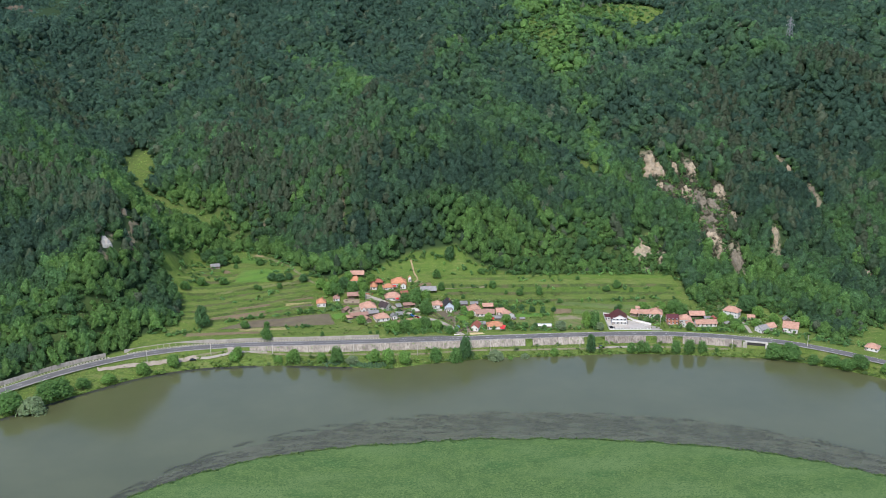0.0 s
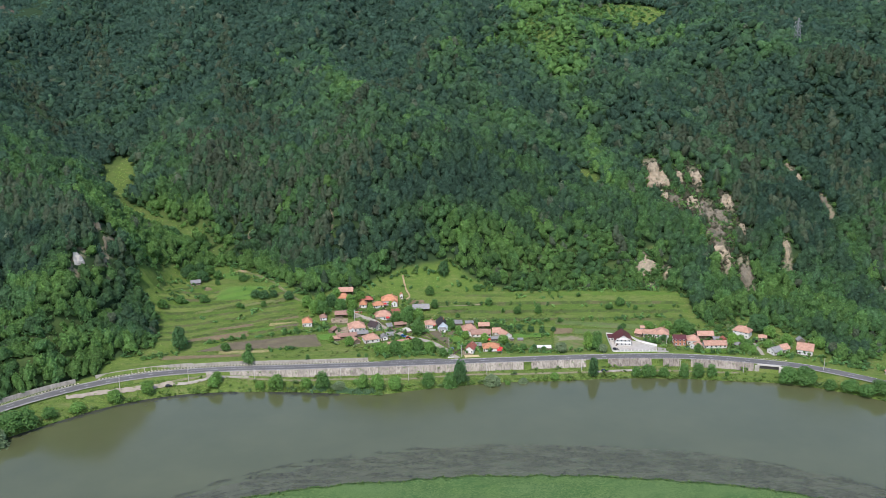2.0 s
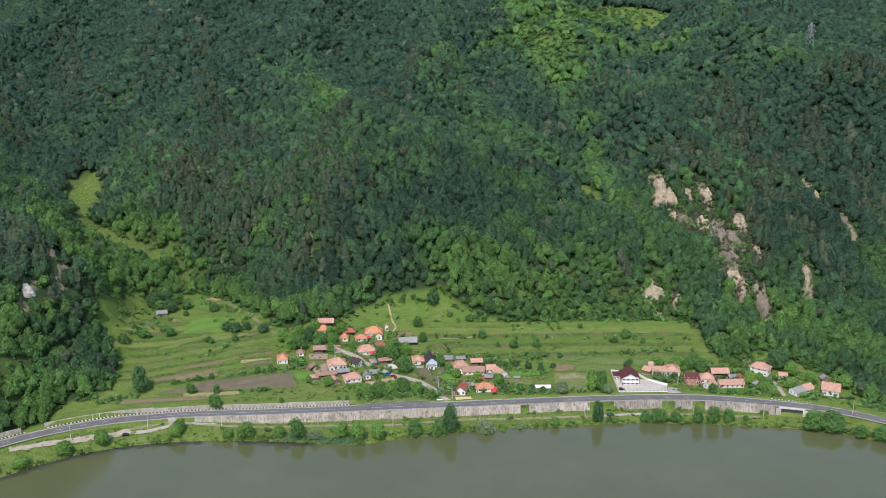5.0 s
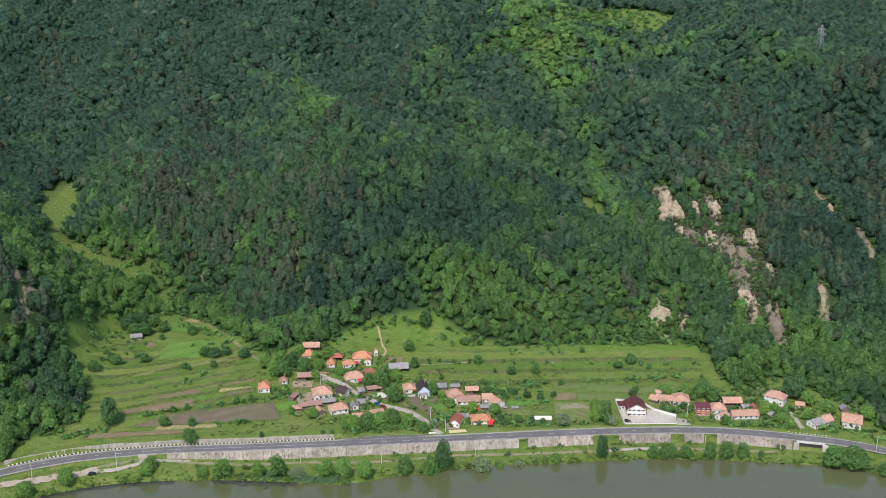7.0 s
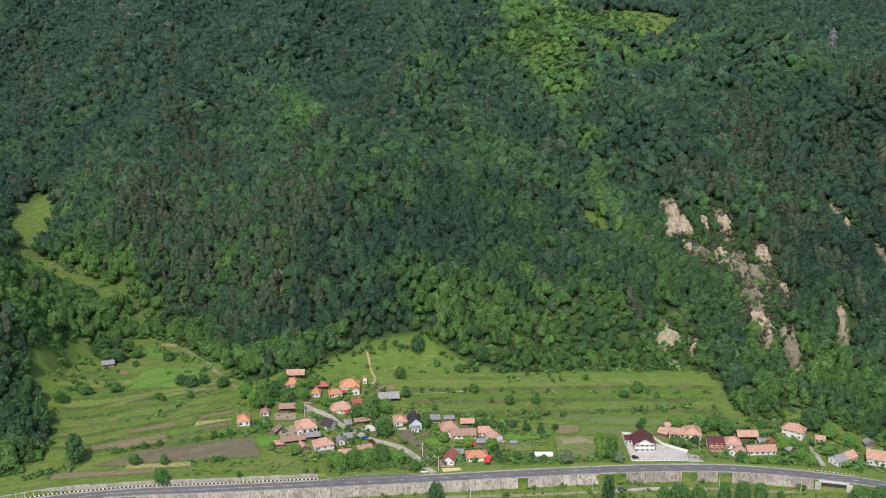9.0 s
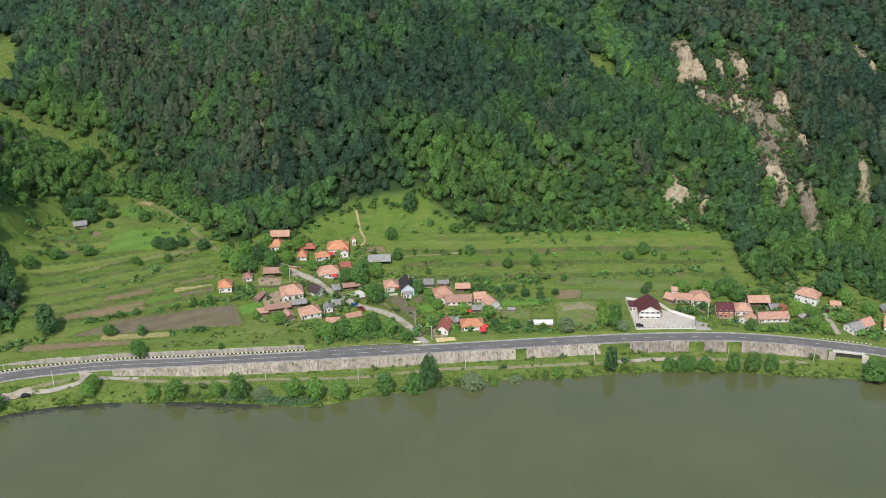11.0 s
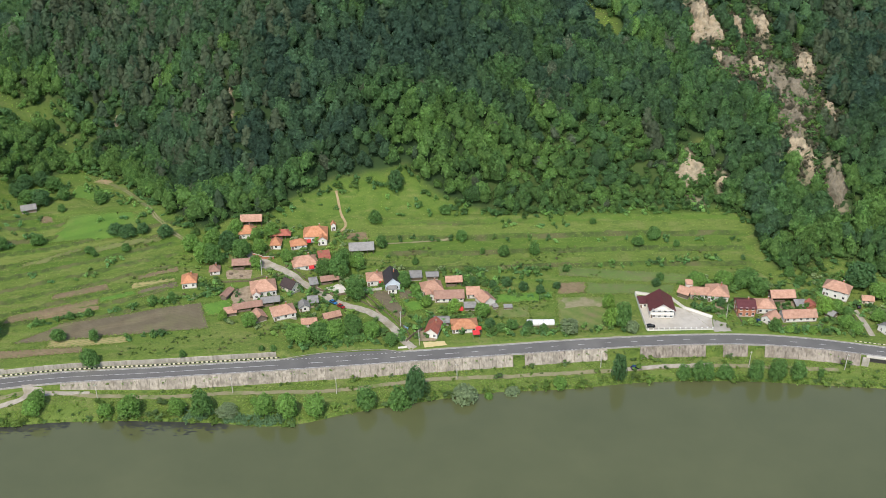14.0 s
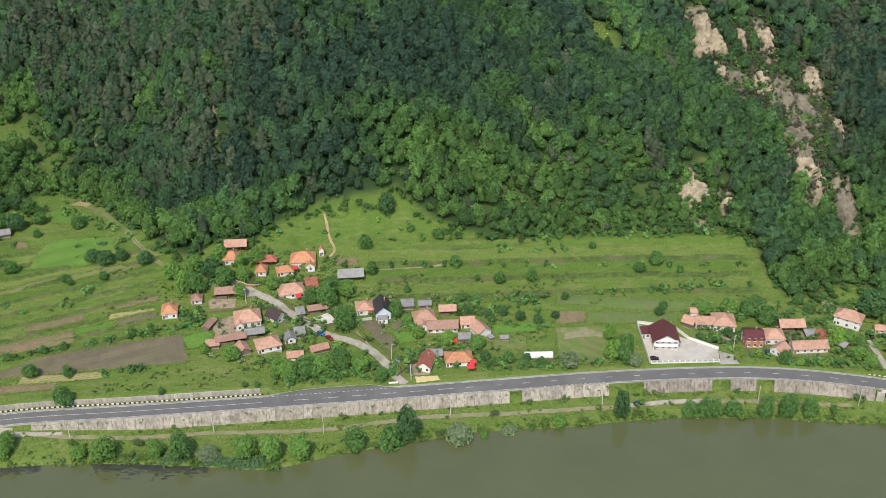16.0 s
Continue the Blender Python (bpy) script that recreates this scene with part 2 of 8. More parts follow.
CART_TRACK = surface("grassy_track", (0.125, 0.15, 0.05), (0.175, 0.18, 0.075), 2.0, 0.95, 0.03, 0.4, dirt=(0.13, 0.19, 0.045), space="world")
RIVER_GRAVEL = surface("river_gravel", (0.3, 0.25, 0.185), (0.42, 0.365, 0.285), 2.5, 0.95, 0.05, 0.4, dirt=(0.22, 0.21, 0.12), space="world")
CROP_DULL = surface("mown_grass", (0.12, 0.168, 0.045), (0.18, 0.2, 0.068), 3.5, 0.95, 0.1, 0.7, dirt=(0.19, 0.155, 0.085), space="world")
LUSH = surface("lush_grass", (0.078, 0.168, 0.026), (0.115, 0.205, 0.036), 6.0, 0.95, 0.15, 0.9, dirt=(0.15, 0.19, 0.052), space="world")
PAVING = surface("pale_paving", (0.42, 0.39, 0.34), (0.52, 0.485, 0.42), 3.0, 0.9, 0.01, 0.5, dirt=(0.34, 0.3, 0.24), space="world")
YARD = surface("trodden_yard", (0.22, 0.165, 0.11), (0.36, 0.29, 0.205), 1.6, 0.95, 0.05, 0.7, dirt=(0.16, 0.16, 0.08), space="world")
SAND = surface("yellow_sand", (0.52, 0.42, 0.2), (0.6, 0.5, 0.27), 1.0, 0.95, 0.05, 0.3, space="world")
TILE_PINK = roof_material("faded_clay_tiles", (0.37, 0.2, 0.135), (0.54, 0.325, 0.235), (0.29, 0.18, 0.13))
TILE_ORANGE = roof_material("orange_clay_tiles", (0.40, 0.17, 0.085), (0.56, 0.27, 0.15), (0.31, 0.15, 0.095))
TILE_BROWN = roof_material("old_brown_tiles", (0.27, 0.155, 0.115), (0.37, 0.225, 0.17), (0.19, 0.13, 0.1))
TILE_RUST = roof_material("rust_red_tiles", (0.3, 0.09, 0.06), (0.4, 0.14, 0.1), (0.24, 0.1, 0.075))
SHEET_MAROON = roof_material("maroon_metal_tiles", (0.095, 0.028, 0.03), (0.125, 0.04, 0.042), (0.09, 0.035, 0.035), 0.4, 0.45)
SHEET_DARK = roof_material("dark_brown_sheet", (0.05, 0.035, 0.032), (0.075, 0.053, 0.048), (0.06, 0.05, 0.045), 0.4, 0.5)
SHEET_BLACK = roof_material("charcoal_sheet", (0.04, 0.036, 0.04), (0.055, 0.05, 0.056), (0.05, 0.045, 0.05), 0.4, 0.5)
SHEET_GREY = roof_material("grey_fibre_cement", (0.21, 0.205, 0.195), (0.3, 0.29, 0.275), (0.16, 0.15, 0.135), 0.5)
PLASTER = surface("white_plaster", (0.68, 0.66, 0.61), (0.78, 0.76, 0.71), 1.5, 0.85, 0.01, 0.3, dirt=(0.58, 0.55, 0.49), vary=0.05)
PLASTER_BLUE = surface("pale_blue_plaster", (0.5, 0.56, 0.62), (0.6, 0.66, 0.72), 1.5, 0.85, 0.01, 0.3)
PLASTER_CREAM = surface("cream_plaster", (0.6, 0.54, 0.42), (0.68, 0.62, 0.5), 1.5, 0.85, 0.01, 0.3, dirt=(0.5, 0.45, 0.35))
BRICK = surface("raw_brick", (0.38, 0.15, 0.085), (0.46, 0.2, 0.12), 0.7, 0.9, 0.02, 0.12, dirt=(0.33, 0.15, 0.1))
PLANK = surface("grey_planks", (0.14, 0.105, 0.075), (0.22, 0.17, 0.13), 1.2, 0.9, 0.02, 0.15, dirt=(0.1, 0.08, 0.06), vary=0.15)
GLASS = surface("window_glass", (0.02, 0.025, 0.03), (0.04, 0.045, 0.05), 1.0, 0.08)
TRIM = surface("white_trim", (0.7, 0.68, 0.64), (0.78, 0.76, 0.72), 0.5, 0.7)
METAL = surface("galvanised_steel", (0.22, 0.23, 0.24), (0.32, 0.33, 0.34), 0.8, 0.6, metal=0.4)
FILM = surface("white_greenhouse_film", (0.72, 0.73, 0.73), (0.82, 0.83, 0.83), 1.5, 0.4, 0.02, 0.4)
FABRIC_RED = surface("red_canvas", (0.55, 0.03, 0.035), (0.62, 0.06, 0.06), 0.8, 0.8)
CAR_BLUE = surface("blue_car_paint", (0.02, 0.05, 0.13), (0.025, 0.06, 0.15), 1.0, 0.25)
CAR_LIGHT_BLUE = surface("light_blue_car_paint", (0.03, 0.15, 0.33), (0.04, 0.17, 0.36), 1.0, 0.25)
CAR_RED = surface("red_car_paint", (0.26, 0.02, 0.02), (0.3, 0.03, 0.03), 1.0, 0.25)
CAR_BLACK = surface("black_car_paint", (0.012, 0.012, 0.014), (0.02, 0.02, 0.022), 1.0, 0.2)
RUBBER = surface("tyre_rubber", (0.015, 0.015, 0.015), (0.025, 0.025, 0.025), 0.3, 0.8)
LAMP_GLASS = surface("headlight_glass", (0.6, 0.6, 0.62), (0.7, 0.7, 0.72), 0.3, 0.15)
ALGAE = surface("water_weed", (0.034, 0.037, 0.032), (0.06, 0.063, 0.05), 3.0, 0.5, 0.0, 0.6, space="world")
ALGAE_PALE = surface("shallow_weed", (0.085, 0.092, 0.056), (0.12, 0.126, 0.08), 5.0, 0.4, 0.0, 0.8, space="world")


def streaked(m, scale, dark):
    """Rain streaks running down a wall."""
    n, l = m.node_tree.nodes, m.node_tree.links
    bsdf = n["Principled BSDF"]
    base = bsdf.inputs["Base Color"].links[0].from_socket
    mp, t, r, x = n.new("ShaderNodeMapping"), n.new("ShaderNodeTexNoise"), n.new("ShaderNodeMapRange"), n.new("ShaderNodeMix")
    mp.inputs["Scale"].default_value = (1, 1, 0.06)
    l.new(n.new("ShaderNodeNewGeometry").outputs["Position"], mp.inputs["Vector"])
    l.new(mp.outputs[0], t.inputs["Vector"])
    t.inputs["Scale"].default_value, t.inputs["Detail"].default_value = scale, 5
    r.inputs[1].default_value, r.inputs[2].default_value = 0.48, 0.7
    l.new(t.outputs["Fac"], r.inputs[0])
    x.data_type = "RGBA"
    l.new(r.outputs[0], x.inputs[0])
    l.new(base, x.inputs[6])
    x.inputs[7].default_value = (*dark, 1)
    l.new(x.outputs[2], bsdf.inputs["Base Color"])


def planted_rows(m, spacing, turn, between, grain, share=0.8):
    """Rows of soil or crops across a field, broken up by clods and gaps."""
    n, l = m.node_tree.nodes, m.node_tree.links
    bsdf = n["Principled BSDF"]
    base = bsdf.inputs["Base Color"].links[0].from_socket
    mp, wave, t, r, mul, x = (n.new("ShaderNode" + k) for k in ("Mapping", "TexWave", "TexNoise", "MapRange", "Math", "Mix"))
    mp.inputs["Rotation"].default_value = (0, 0, radians(turn))
    where = n.new("ShaderNodeNewGeometry").outputs["Position"]
    l.new(where, mp.inputs["Vector"])
    l.new(mp.outputs[0], wave.inputs["Vector"])
    wave.bands_direction = "Y"
    wave.inputs["Scale"].default_value, wave.inputs["Distortion"].default_value = 0.314 / spacing, 1.2
    wave.inputs["Detail"].default_value, wave.inputs["Detail Scale"].default_value = 3, 2
    l.new(where, t.inputs["Vector"])
    t.inputs["Scale"].default_value, t.inputs["Detail"].default_value = grain, 5
    r.inputs[1].default_value, r.inputs[2].default_value, r.inputs[4].default_value = 0.36, 0.62, share
    l.new(t.outputs["Fac"], r.inputs[0])
    mul.operation = "MULTIPLY"
    l.new(wave.outputs["Fac"], mul.inputs[0])
    l.new(r.outputs[0], mul.inputs[1])
    x.data_type = "RGBA"
    l.new(mul.outputs[0], x.inputs[0])
    l.new(base, x.inputs[6])
    x.inputs[7].default_value = (*between, 1)
    l.new(x.outputs[2], bsdf.inputs["Base Color"])


planted_rows(SOIL, 1.1, -14, (0.085, 0.068, 0.043), 1.2, 0.5)
planted_rows(SOIL_RED, 1.0, -17, (0.115, 0.12, 0.05), 0.7)
planted_rows(CROP, 0.9, -14, (0.06, 0.12, 0.022), 1.5)
planted_rows(ROWS_BED, 1.5, 2, (0.125, 0.128, 0.06), 0.4, 0.7)
planted_rows(CROP_DULL, 5.5, 38, (0.095, 0.16, 0.035), 0.25, 0.8)
planted_rows(STRAW, 1.3, -14, (0.13, 0.17, 0.05), 0.6, 0.95)
WALL_OLD = surface("stained_old_concrete", (0.25, 0.215, 0.178), (0.38, 0.335, 0.285), 1.6, 0.92, 0.04, 0.35, dirt=(0.17, 0.145, 0.115), space="world", vary=0.15)
streaked(WALL_OLD, 0.9, (0.13, 0.11, 0.088))
streaked(WALL, 1.1, (0.19, 0.165, 0.135))
streaked(CONCRETE, 0.9, (0.26, 0.235, 0.2))


# ---- helpers of this scene ----
ROAD = [(-900, 40), (-420, 270), (-300, 372), (-213, 449.5), (-194, 470.3), (-171, 489), (-145, 502), (-115, 509), (-73, 512.5), (-32, 515.8), (17, 520.2), (36, 522), (88, 526.3), (110, 527), (132, 526.2), (149, 523.6), (166, 519.5), (188, 512.6), (213, 497.5), (227, 486.6), (300, 420), (420, 290), (900, -250)]
SHORE = [(-900, 5), (-420, 235), (-300, 337), (-206, 430), (-180, 456), (-159, 475), (-129, 490), (-110, 493.5), (-83, 494.5), (-54, 492.9), (-28, 490.9), (-9, 496.5), (15, 502), (35, 505.9), (62, 507.4), (89, 510.5), (116, 510.5), (143, 508), (186, 500), (226, 476), (300, 400), (420, 265), (900, -280)]
NEAR = [(-900, -140), (-300, 180), (-160, 320), (-119, 364.5), (-96, 382), (-64, 396), (-21, 405), (29, 410), (79, 408), (127, 400), (160, 388), (183, 376), (260, 310), (900, -420)]


def curve(x, pts):
    """A smooth line through a few points: y at x."""
    xs, ys = np.array(pts, float).T
    m = np.gradient(ys, xs)
    i = np.clip(np.searchsorted(xs, x) - 1, 0, len(xs) - 2)
    h = xs[i + 1] - xs[i]
    t = np.clip((x - xs[i]) / h, 0, 1)
    return ((2 * t ** 3 - 3 * t ** 2 + 1) * ys[i] + (t ** 3 - 2 * t ** 2 + t) * h * m[i]
            + (3 * t ** 2 - 2 * t ** 3) * ys[i + 1] + (t ** 3 - t ** 2) * h * m[i + 1])


def smooth(a, b, x):
    t = np.clip((x - a) / (b - a), 0, 1)
    return t * t * (3 - 2 * t)


def trough(x, y, line, width, depth):
    """How much a gully along a line of (y, x, depth factor) takes away."""
    ys, xs, ds = np.array(line, float).T
    return depth * np.interp(y, ys, ds) * np.exp(-0.5 * ((x - np.interp(y, ys, xs)) / width) ** 2)


def waves(x, y):
    """Soft unevenness of the slopes."""
    return (np.sin(x / 31 + 1.3 * np.sin(y / 57)) * np.sin(y / 43 + 0.8 * np.sin(x / 49)) * 2.2
            + np.sin(x / 13 + 2 * np.sin(y / 29)) * np.sin(y / 17 + 1.0) * 0.8)


def spurs(x, y):
    """Ribs and gullies running down the upper slopes: 1 on a crest, -1 in a gully."""
    return 1 - 2 * np.abs(np.sin(x / 41 + 0.9 * np.sin(y / 110) + y / 170 + 0.5 * np.sin(x / 90)))


def strips(x, y):
    """The old field terraces: how far up its strip a point lies (0 at the foot of the bank), the strip's number, and how strongly terraced the place is."""
    sway = 0.8 * np.sin(x / 19) + 0.3 * np.sin(x / 6.3 + y / 9)
    west, east = (y - 566 - 0.4 * (x + 154) + sway) / 6.8, (y - 570 - 0.01 * x + 0.7 * sway) / 8.6
    is_west = x < -62
    phase = np.where(is_west, west, east + 40)
    much = np.where(is_west, smooth(-166, -150, x) * (1 - smooth(-84, -66, x)) * smooth(528, 538, y) * (1 - smooth(592, 604, y)),
                    smooth(-14, 4, x) * (1 - smooth(138, 150, x)) * smooth(560, 568, y) * (1 - smooth(598, 606, y)))
    return phase - np.floor(phase), np.floor(phase), much


def island_edge(x):
    """The ragged rim of the reed island."""
    return curve(x, NEAR) + 0.55 * np.sin(x / 2.7 + 2 * np.sin(x / 9)) + 0.45 * np.sin(x / 1.6 + np.sin(x / 4.1))


def ground(x, y):
    """Height of the land at x, y; the road is at 0, the water at WATER."""
    x, y = np.asarray(x, float), np.asarray(y, float)
    road, shore, near = curve(x, ROAD), curve(x, SHORE), island_edge(x)
    west = 1 - smooth(-205, -128, x)
    foot = 600 - 112 * west
    # terrace from the road to the foot of the hill
    e = np.clip((y - road - 7) / (foot - road - 7), 0, 1)
    terrace = 0.3 + 10.5 * e ** 2.2 + 3.0 * smooth(-30, -110, x) * smooth(0, 0.7, e) + 1.6 * smooth(-29, -33, x) * smooth(-168, -163, x)
    up, _, much = strips(x, y)
    terrace = terrace + 1.1 * much * (smooth(0, 0.24, up) - up)
    # hill
    d = np.maximum(y - 600 + 112 * west * (1 - smooth(570, 800, y)), 0)
    f = np.interp(d, (0, 12, 40, 75, 110, 160, 284, 450, 700, 1300, 2500), (0, 5, 29, 54, 69, 81, 108, 143, 190, 290, 420))
    f = f - trough(x, y, ((590, 92, 0), (640, 93, 0.35), (734, 99, 1), (834, 114, 0.3), (960, 140, 0)), 38, 26)
    f = f - trough(x, y, ((520, -90, 0), (600, -108, 0.5), (650, -142, 0.9), (671, -172, 1), (705, -206, 1.05), (750, -229, 1.1), (795, -239, 1.05), (930, -305, 0.9), (1200, -420, 0.8)), np.interp(y, (600, 750, 920), (45, 55, 100)), 46) * smooth(0, 30, d)
    f = f - trough(x, y, ((620, 200, 0), (700, 215, 1), (800, 200, 0.2), (860, 200, 0)), 50, 22)
    f = f + 20 * np.exp(-((x - 310) / 70) ** 2) * smooth(690, 800, y)
    f = f + 12 * np.exp(-((x + 10) / 60) ** 2) * smooth(600, 640, y) * (1 - smooth(690, 800, y))
    f = f - 16 * np.exp(-((x + 245) / 48) ** 2) * (1 - smooth(590, 690, y))
    f = f - trough(x, y, ((580, -146, 0), (604, -161, 0.8), (620, -176, 1), (640, -186, 1.1), (665, -190, 0.7), (700, -200, 0)), 19, 18)
    f = f - 8 * np.exp(-((x + 190) / 22) ** 2 - ((y - 600) / 16) ** 2)
    f = f + 12 * np.exp(-((x - 95) / 70) ** 2) * smooth(860, 990, y) + 11 * np.exp(-((x - 212) / 26) ** 2 - ((y - 622) / 24) ** 2)
    f = f + trough(x, y, ((660, -128, 0), (700, -150, 0.8), (760, -182, 1), (890, -168, 1), (1050, -140, 0.8)), 17, 10)
    f = f - trough(x, y, ((640, -95, 0), (700, -98, 0.8), (800, -112, 1), (900, -95, 1), (1050, -60, 0.7)), 20, 10)
    f = f + trough(x, y, ((610, -60, 0), (650, -62, 0.8), (700, -42, 1), (780, -28, 1), (900, 5, 1), (1050, 40, 0.6)), 20, 9)
    f = f - trough(x, y, ((700, 5, 0), (780, 22, 1), (900, 45, 0.8), (1000, 60, 0)), 18, 9)
    f = f + trough(x, y, ((660, 55, 0), (720, 62, 1), (820, 72, 1), (900, 80, 0)), 16, 8)
    f = f - trough(x, y, ((640, 232, 0), (720, 262, 1), (830, 275, 1), (950, 300, 0.5)), 16, 9)
    f = f + trough(x, y, ((720, 150, 0), (800, 165, 1), (900, 215, 1), (1000, 240, 0)), 20, 8)
    f = f + trough(x, y, ((670, -230, 0), (755, -287, 1), (812, -335, 1), (925, -408, 1), (1050, -460, 0.5)), 17, 13)
    calm = np.exp(-((x + 232) / 40) ** 2 - ((y - 760) / 70) ** 2) + np.exp(-((x - 100) / 35) ** 2 - ((y - 705) / 45) ** 2) + np.exp(-((x - 190) / 40) ** 2 - ((y - 1010) / 60) ** 2)
    f = f + 10 * spurs(x, y) * smooth(90, 190, d) * (1 - np.minimum(calm, 1))
    f = f + 1.7 * waves(x, y) * smooth(20, 90, d)
    land = terrace + np.maximum(f, 0)
    # the road's bed, its embankment and the bank down to the water
    top = -1.3 - 0.6 * smooth(-122, -92, x) - 1.7 * smooth(-108, -60, x) + 1.0 * smooth(170, 200, x)
    b = np.clip((road - 4.4 - y) / np.maximum(road - 4.4 - shore, 2), 0, 1)
    bank = top + (WATER + 0.15 - top) * b ** 1.6
    verge = road + 3.7 + 1.55 * (x < -33) + 2.6 * smooth(-35, -20, x) * (1 - smooth(1, 8, x))
    z = np.where(y > verge, land, np.where(y > road - 3.55, -0.1, np.where(y > road - 4.4, -0.1 + (top + 0.1) * (road - 3.55 - y) / 0.85, bank)))
    z = np.where(y < shore, WATER - 2.0, z)
    z = np.where(y < near, WATER + 0.4 + 0.2 * np.sin(x / 9) * np.sin(y / 7), z)
    return z


def gz(x, y):
    return K * float(ground(x, y))


def spot(x, y, dz=0.0):
    """A place on the land, in metres, from the plan."""
    return Vector((K * x, K * y, gz(x, y) + dz))


def inside(x, y, poly):
    """Which of the points lie in a polygon of the plan."""
    x, y = np.asarray(x, float), np.asarray(y, float)
    hit = np.zeros(x.shape, bool)
    for (xa, ya), (xb, yb) in zip(poly, poly[1:] + poly[:1]):
        if ya != yb:
            hit ^= ((ya > y) != (yb > y)) & (x < (xb - xa) * (y - ya) / (yb - ya) + xa)
    return hit


def capsule(x, y, a, b, r):
    """Which points lie within r of the line from a to b."""
    dx, dy = b[0] - a[0], b[1] - a[1]
    t = np.clip(((x - a[0]) * dx + (y - a[1]) * dy) / max(dx * dx + dy * dy, 1e-6), 0, 1)
    return np.hypot(x - a[0] - t * dx, y - a[1] - t * dy) < r


def raw_mesh(name, verts, tris, materials, tone=None, slot=None, smooth=None):
    """A mesh from arrays of corners and triangles."""
    me = bpy.data.meshes.new(name)
    verts, tris = np.asarray(verts, np.float32), np.asarray(tris, np.int32)
    me.vertices.add(len(verts))
    me.vertices.foreach_set("co", verts.ravel())
    me.loops.add(tris.size)
    me.loops.foreach_set("vertex_index", tris.ravel())
    me.polygons.add(len(tris))
    me.polygons.foreach_set("loop_start", np.arange(0, tris.size, tris.shape[1], dtype=np.int32))
    if smooth is not None:
        me.polygons.foreach_set("use_smooth", smooth)
    for m in materials:
        me.materials.append(m)
    if slot is not None:
        me.polygons.foreach_set("material_index", np.asarray(slot, np.int32))
    if tone is not None:
        a = me.attributes.new("tone", "FLOAT_COLOR", "POINT")
        a.data.foreach_set("color", np.concatenate([tone, np.ones((len(tone), 1))], 1).astype(np.float32).ravel())
    me.update(calc_edges=True)
    return me


def mesh_of(name, bm, material):
    me = bpy.data.meshes.new(name)
    bm.to_mesh(me)
    bm.free()
    me.materials.append(material)
    return me


def part(name, bm, material, parent, label=""):
    """One mesh object under a thing or a part."""
    ob = new(name, mesh_of(name, bm, material) if isinstance(bm, bmesh.types.BMesh) else bm)
    ob.parent = parent
    return tagged(ob, label)


def thing(name, m, label, category, group="", kind=""):
    ob = new(name)
    ob.matrix_world = m
    return tagged(ob, label, category, group, kind)


def block(bm, x0, x1, y0, y1, z0, z1):
    """A box between these limits, added to bm."""
    v = [bm.verts.new((x, y, z)) for z in (z0, z1) for x, y in ((x0, y0), (x1, y0), (x1, y1), (x0, y1))]
    for f in ((3, 2, 1, 0), (4, 5, 6, 7), (0, 1, 5, 4), (1, 2, 6, 5), (2, 3, 7, 6), (3, 0, 4, 7)):
        bm.faces.new([v[i] for i in f])
    return v


def box(x0, x1, y0, y1, z0, z1, bevel=0.0):
    bm = bmesh.new()
    block(bm, x0, x1, y0, y1, z0, z1)
    if bevel:
        bmesh.ops.bevel(bm, geom=bm.edges[:], offset=bevel, segments=1, affect="EDGES")
    return bm


def solid(corners, faces):
    bm = bmesh.new()
    v = [bm.verts.new(c) for c in corners]
    for f in faces:
        bm.faces.new([v[i] for i in f])
    bmesh.ops.recalc_face_normals(bm, faces=bm.faces[:])
    return bm


def tube(points, radii, sides=6):
    """A tapered tube through points."""
    bm, rings = bmesh.new(), []
    for p, r in zip(points, radii):
        rings.append([bm.verts.new((p[0] + r * math.cos(6.2832 * i / sides), p[1] + r * math.sin(6.2832 * i / sides), p[2])) for i in range(sides)])
    for a, b in zip(rings, rings[1:]):
        for i in range(sides):
            bm.faces.new((a[i], a[(i + 1) % sides], b[(i + 1) % sides], b[i]))
    bm.faces.new(rings[0][::-1])
    bm.faces.new(rings[-1])
    return bm


def grid_mesh(name, px, py, pz, material):
    """A sheet of quads through arrays of rows and columns (metres)."""
    rows, cols = px.shape
    i = np.arange(rows * cols).reshape(rows, cols)
    q = np.stack([i[:-1, :-1], i[:-1, 1:], i[1:, 1:], i[1:, :-1]], -1).reshape(-1, 4)
    return raw_mesh(name, np.stack([px, py, pz], -1).reshape(-1, 3), q, [material], smooth=np.ones(len(q), bool))


FIELD_EDGES = []


def patch(name, corners, material, label, category="field", lift=0.28, step=1.3, wobble=0.22, kind="structure"):
    """A plot of land laid over the ground between four corners of the plan, with an uneven rim."""
    a, b, c, d = (np.array(p, float) for p in corners)
    nu = max(2, int(max(np.linalg.norm(b - a), np.linalg.norm(c - d)) / step))
    nv = max(2, int(max(np.linalg.norm(d - a), np.linalg.norm(c - b)) / step))
    u, v = np.meshgrid(np.linspace(0, 1, nu + 1), np.linspace(0, 1, nv + 1))
    x = (a[0] * (1 - u) + b[0] * u) * (1 - v) + (d[0] * (1 - u) + c[0] * u) * v
    y = (a[1] * (1 - u) + b[1] * u) * (1 - v) + (d[1] * (1 - u) + c[1] * u) * v
    if kind == "structure" and category == "field":
        FIELD_EDGES.extend([(a, b), (b, c), (c, d), (d, a)])
    rim = ((u == 0) | (u == 1) | (v == 0) | (v == 1)) * wobble
    x = x + rim * np.sin(3.1 * y + 2 * x)
    y = y + rim * 0.7 * np.sin(2.3 * x + y)
    ob = new(name, grid_mesh(name, K * x, K * y, K * ground(x, y) + lift - (rim > 0) * 0.12, material))
    return tagged(ob, label, category, kind=kind)


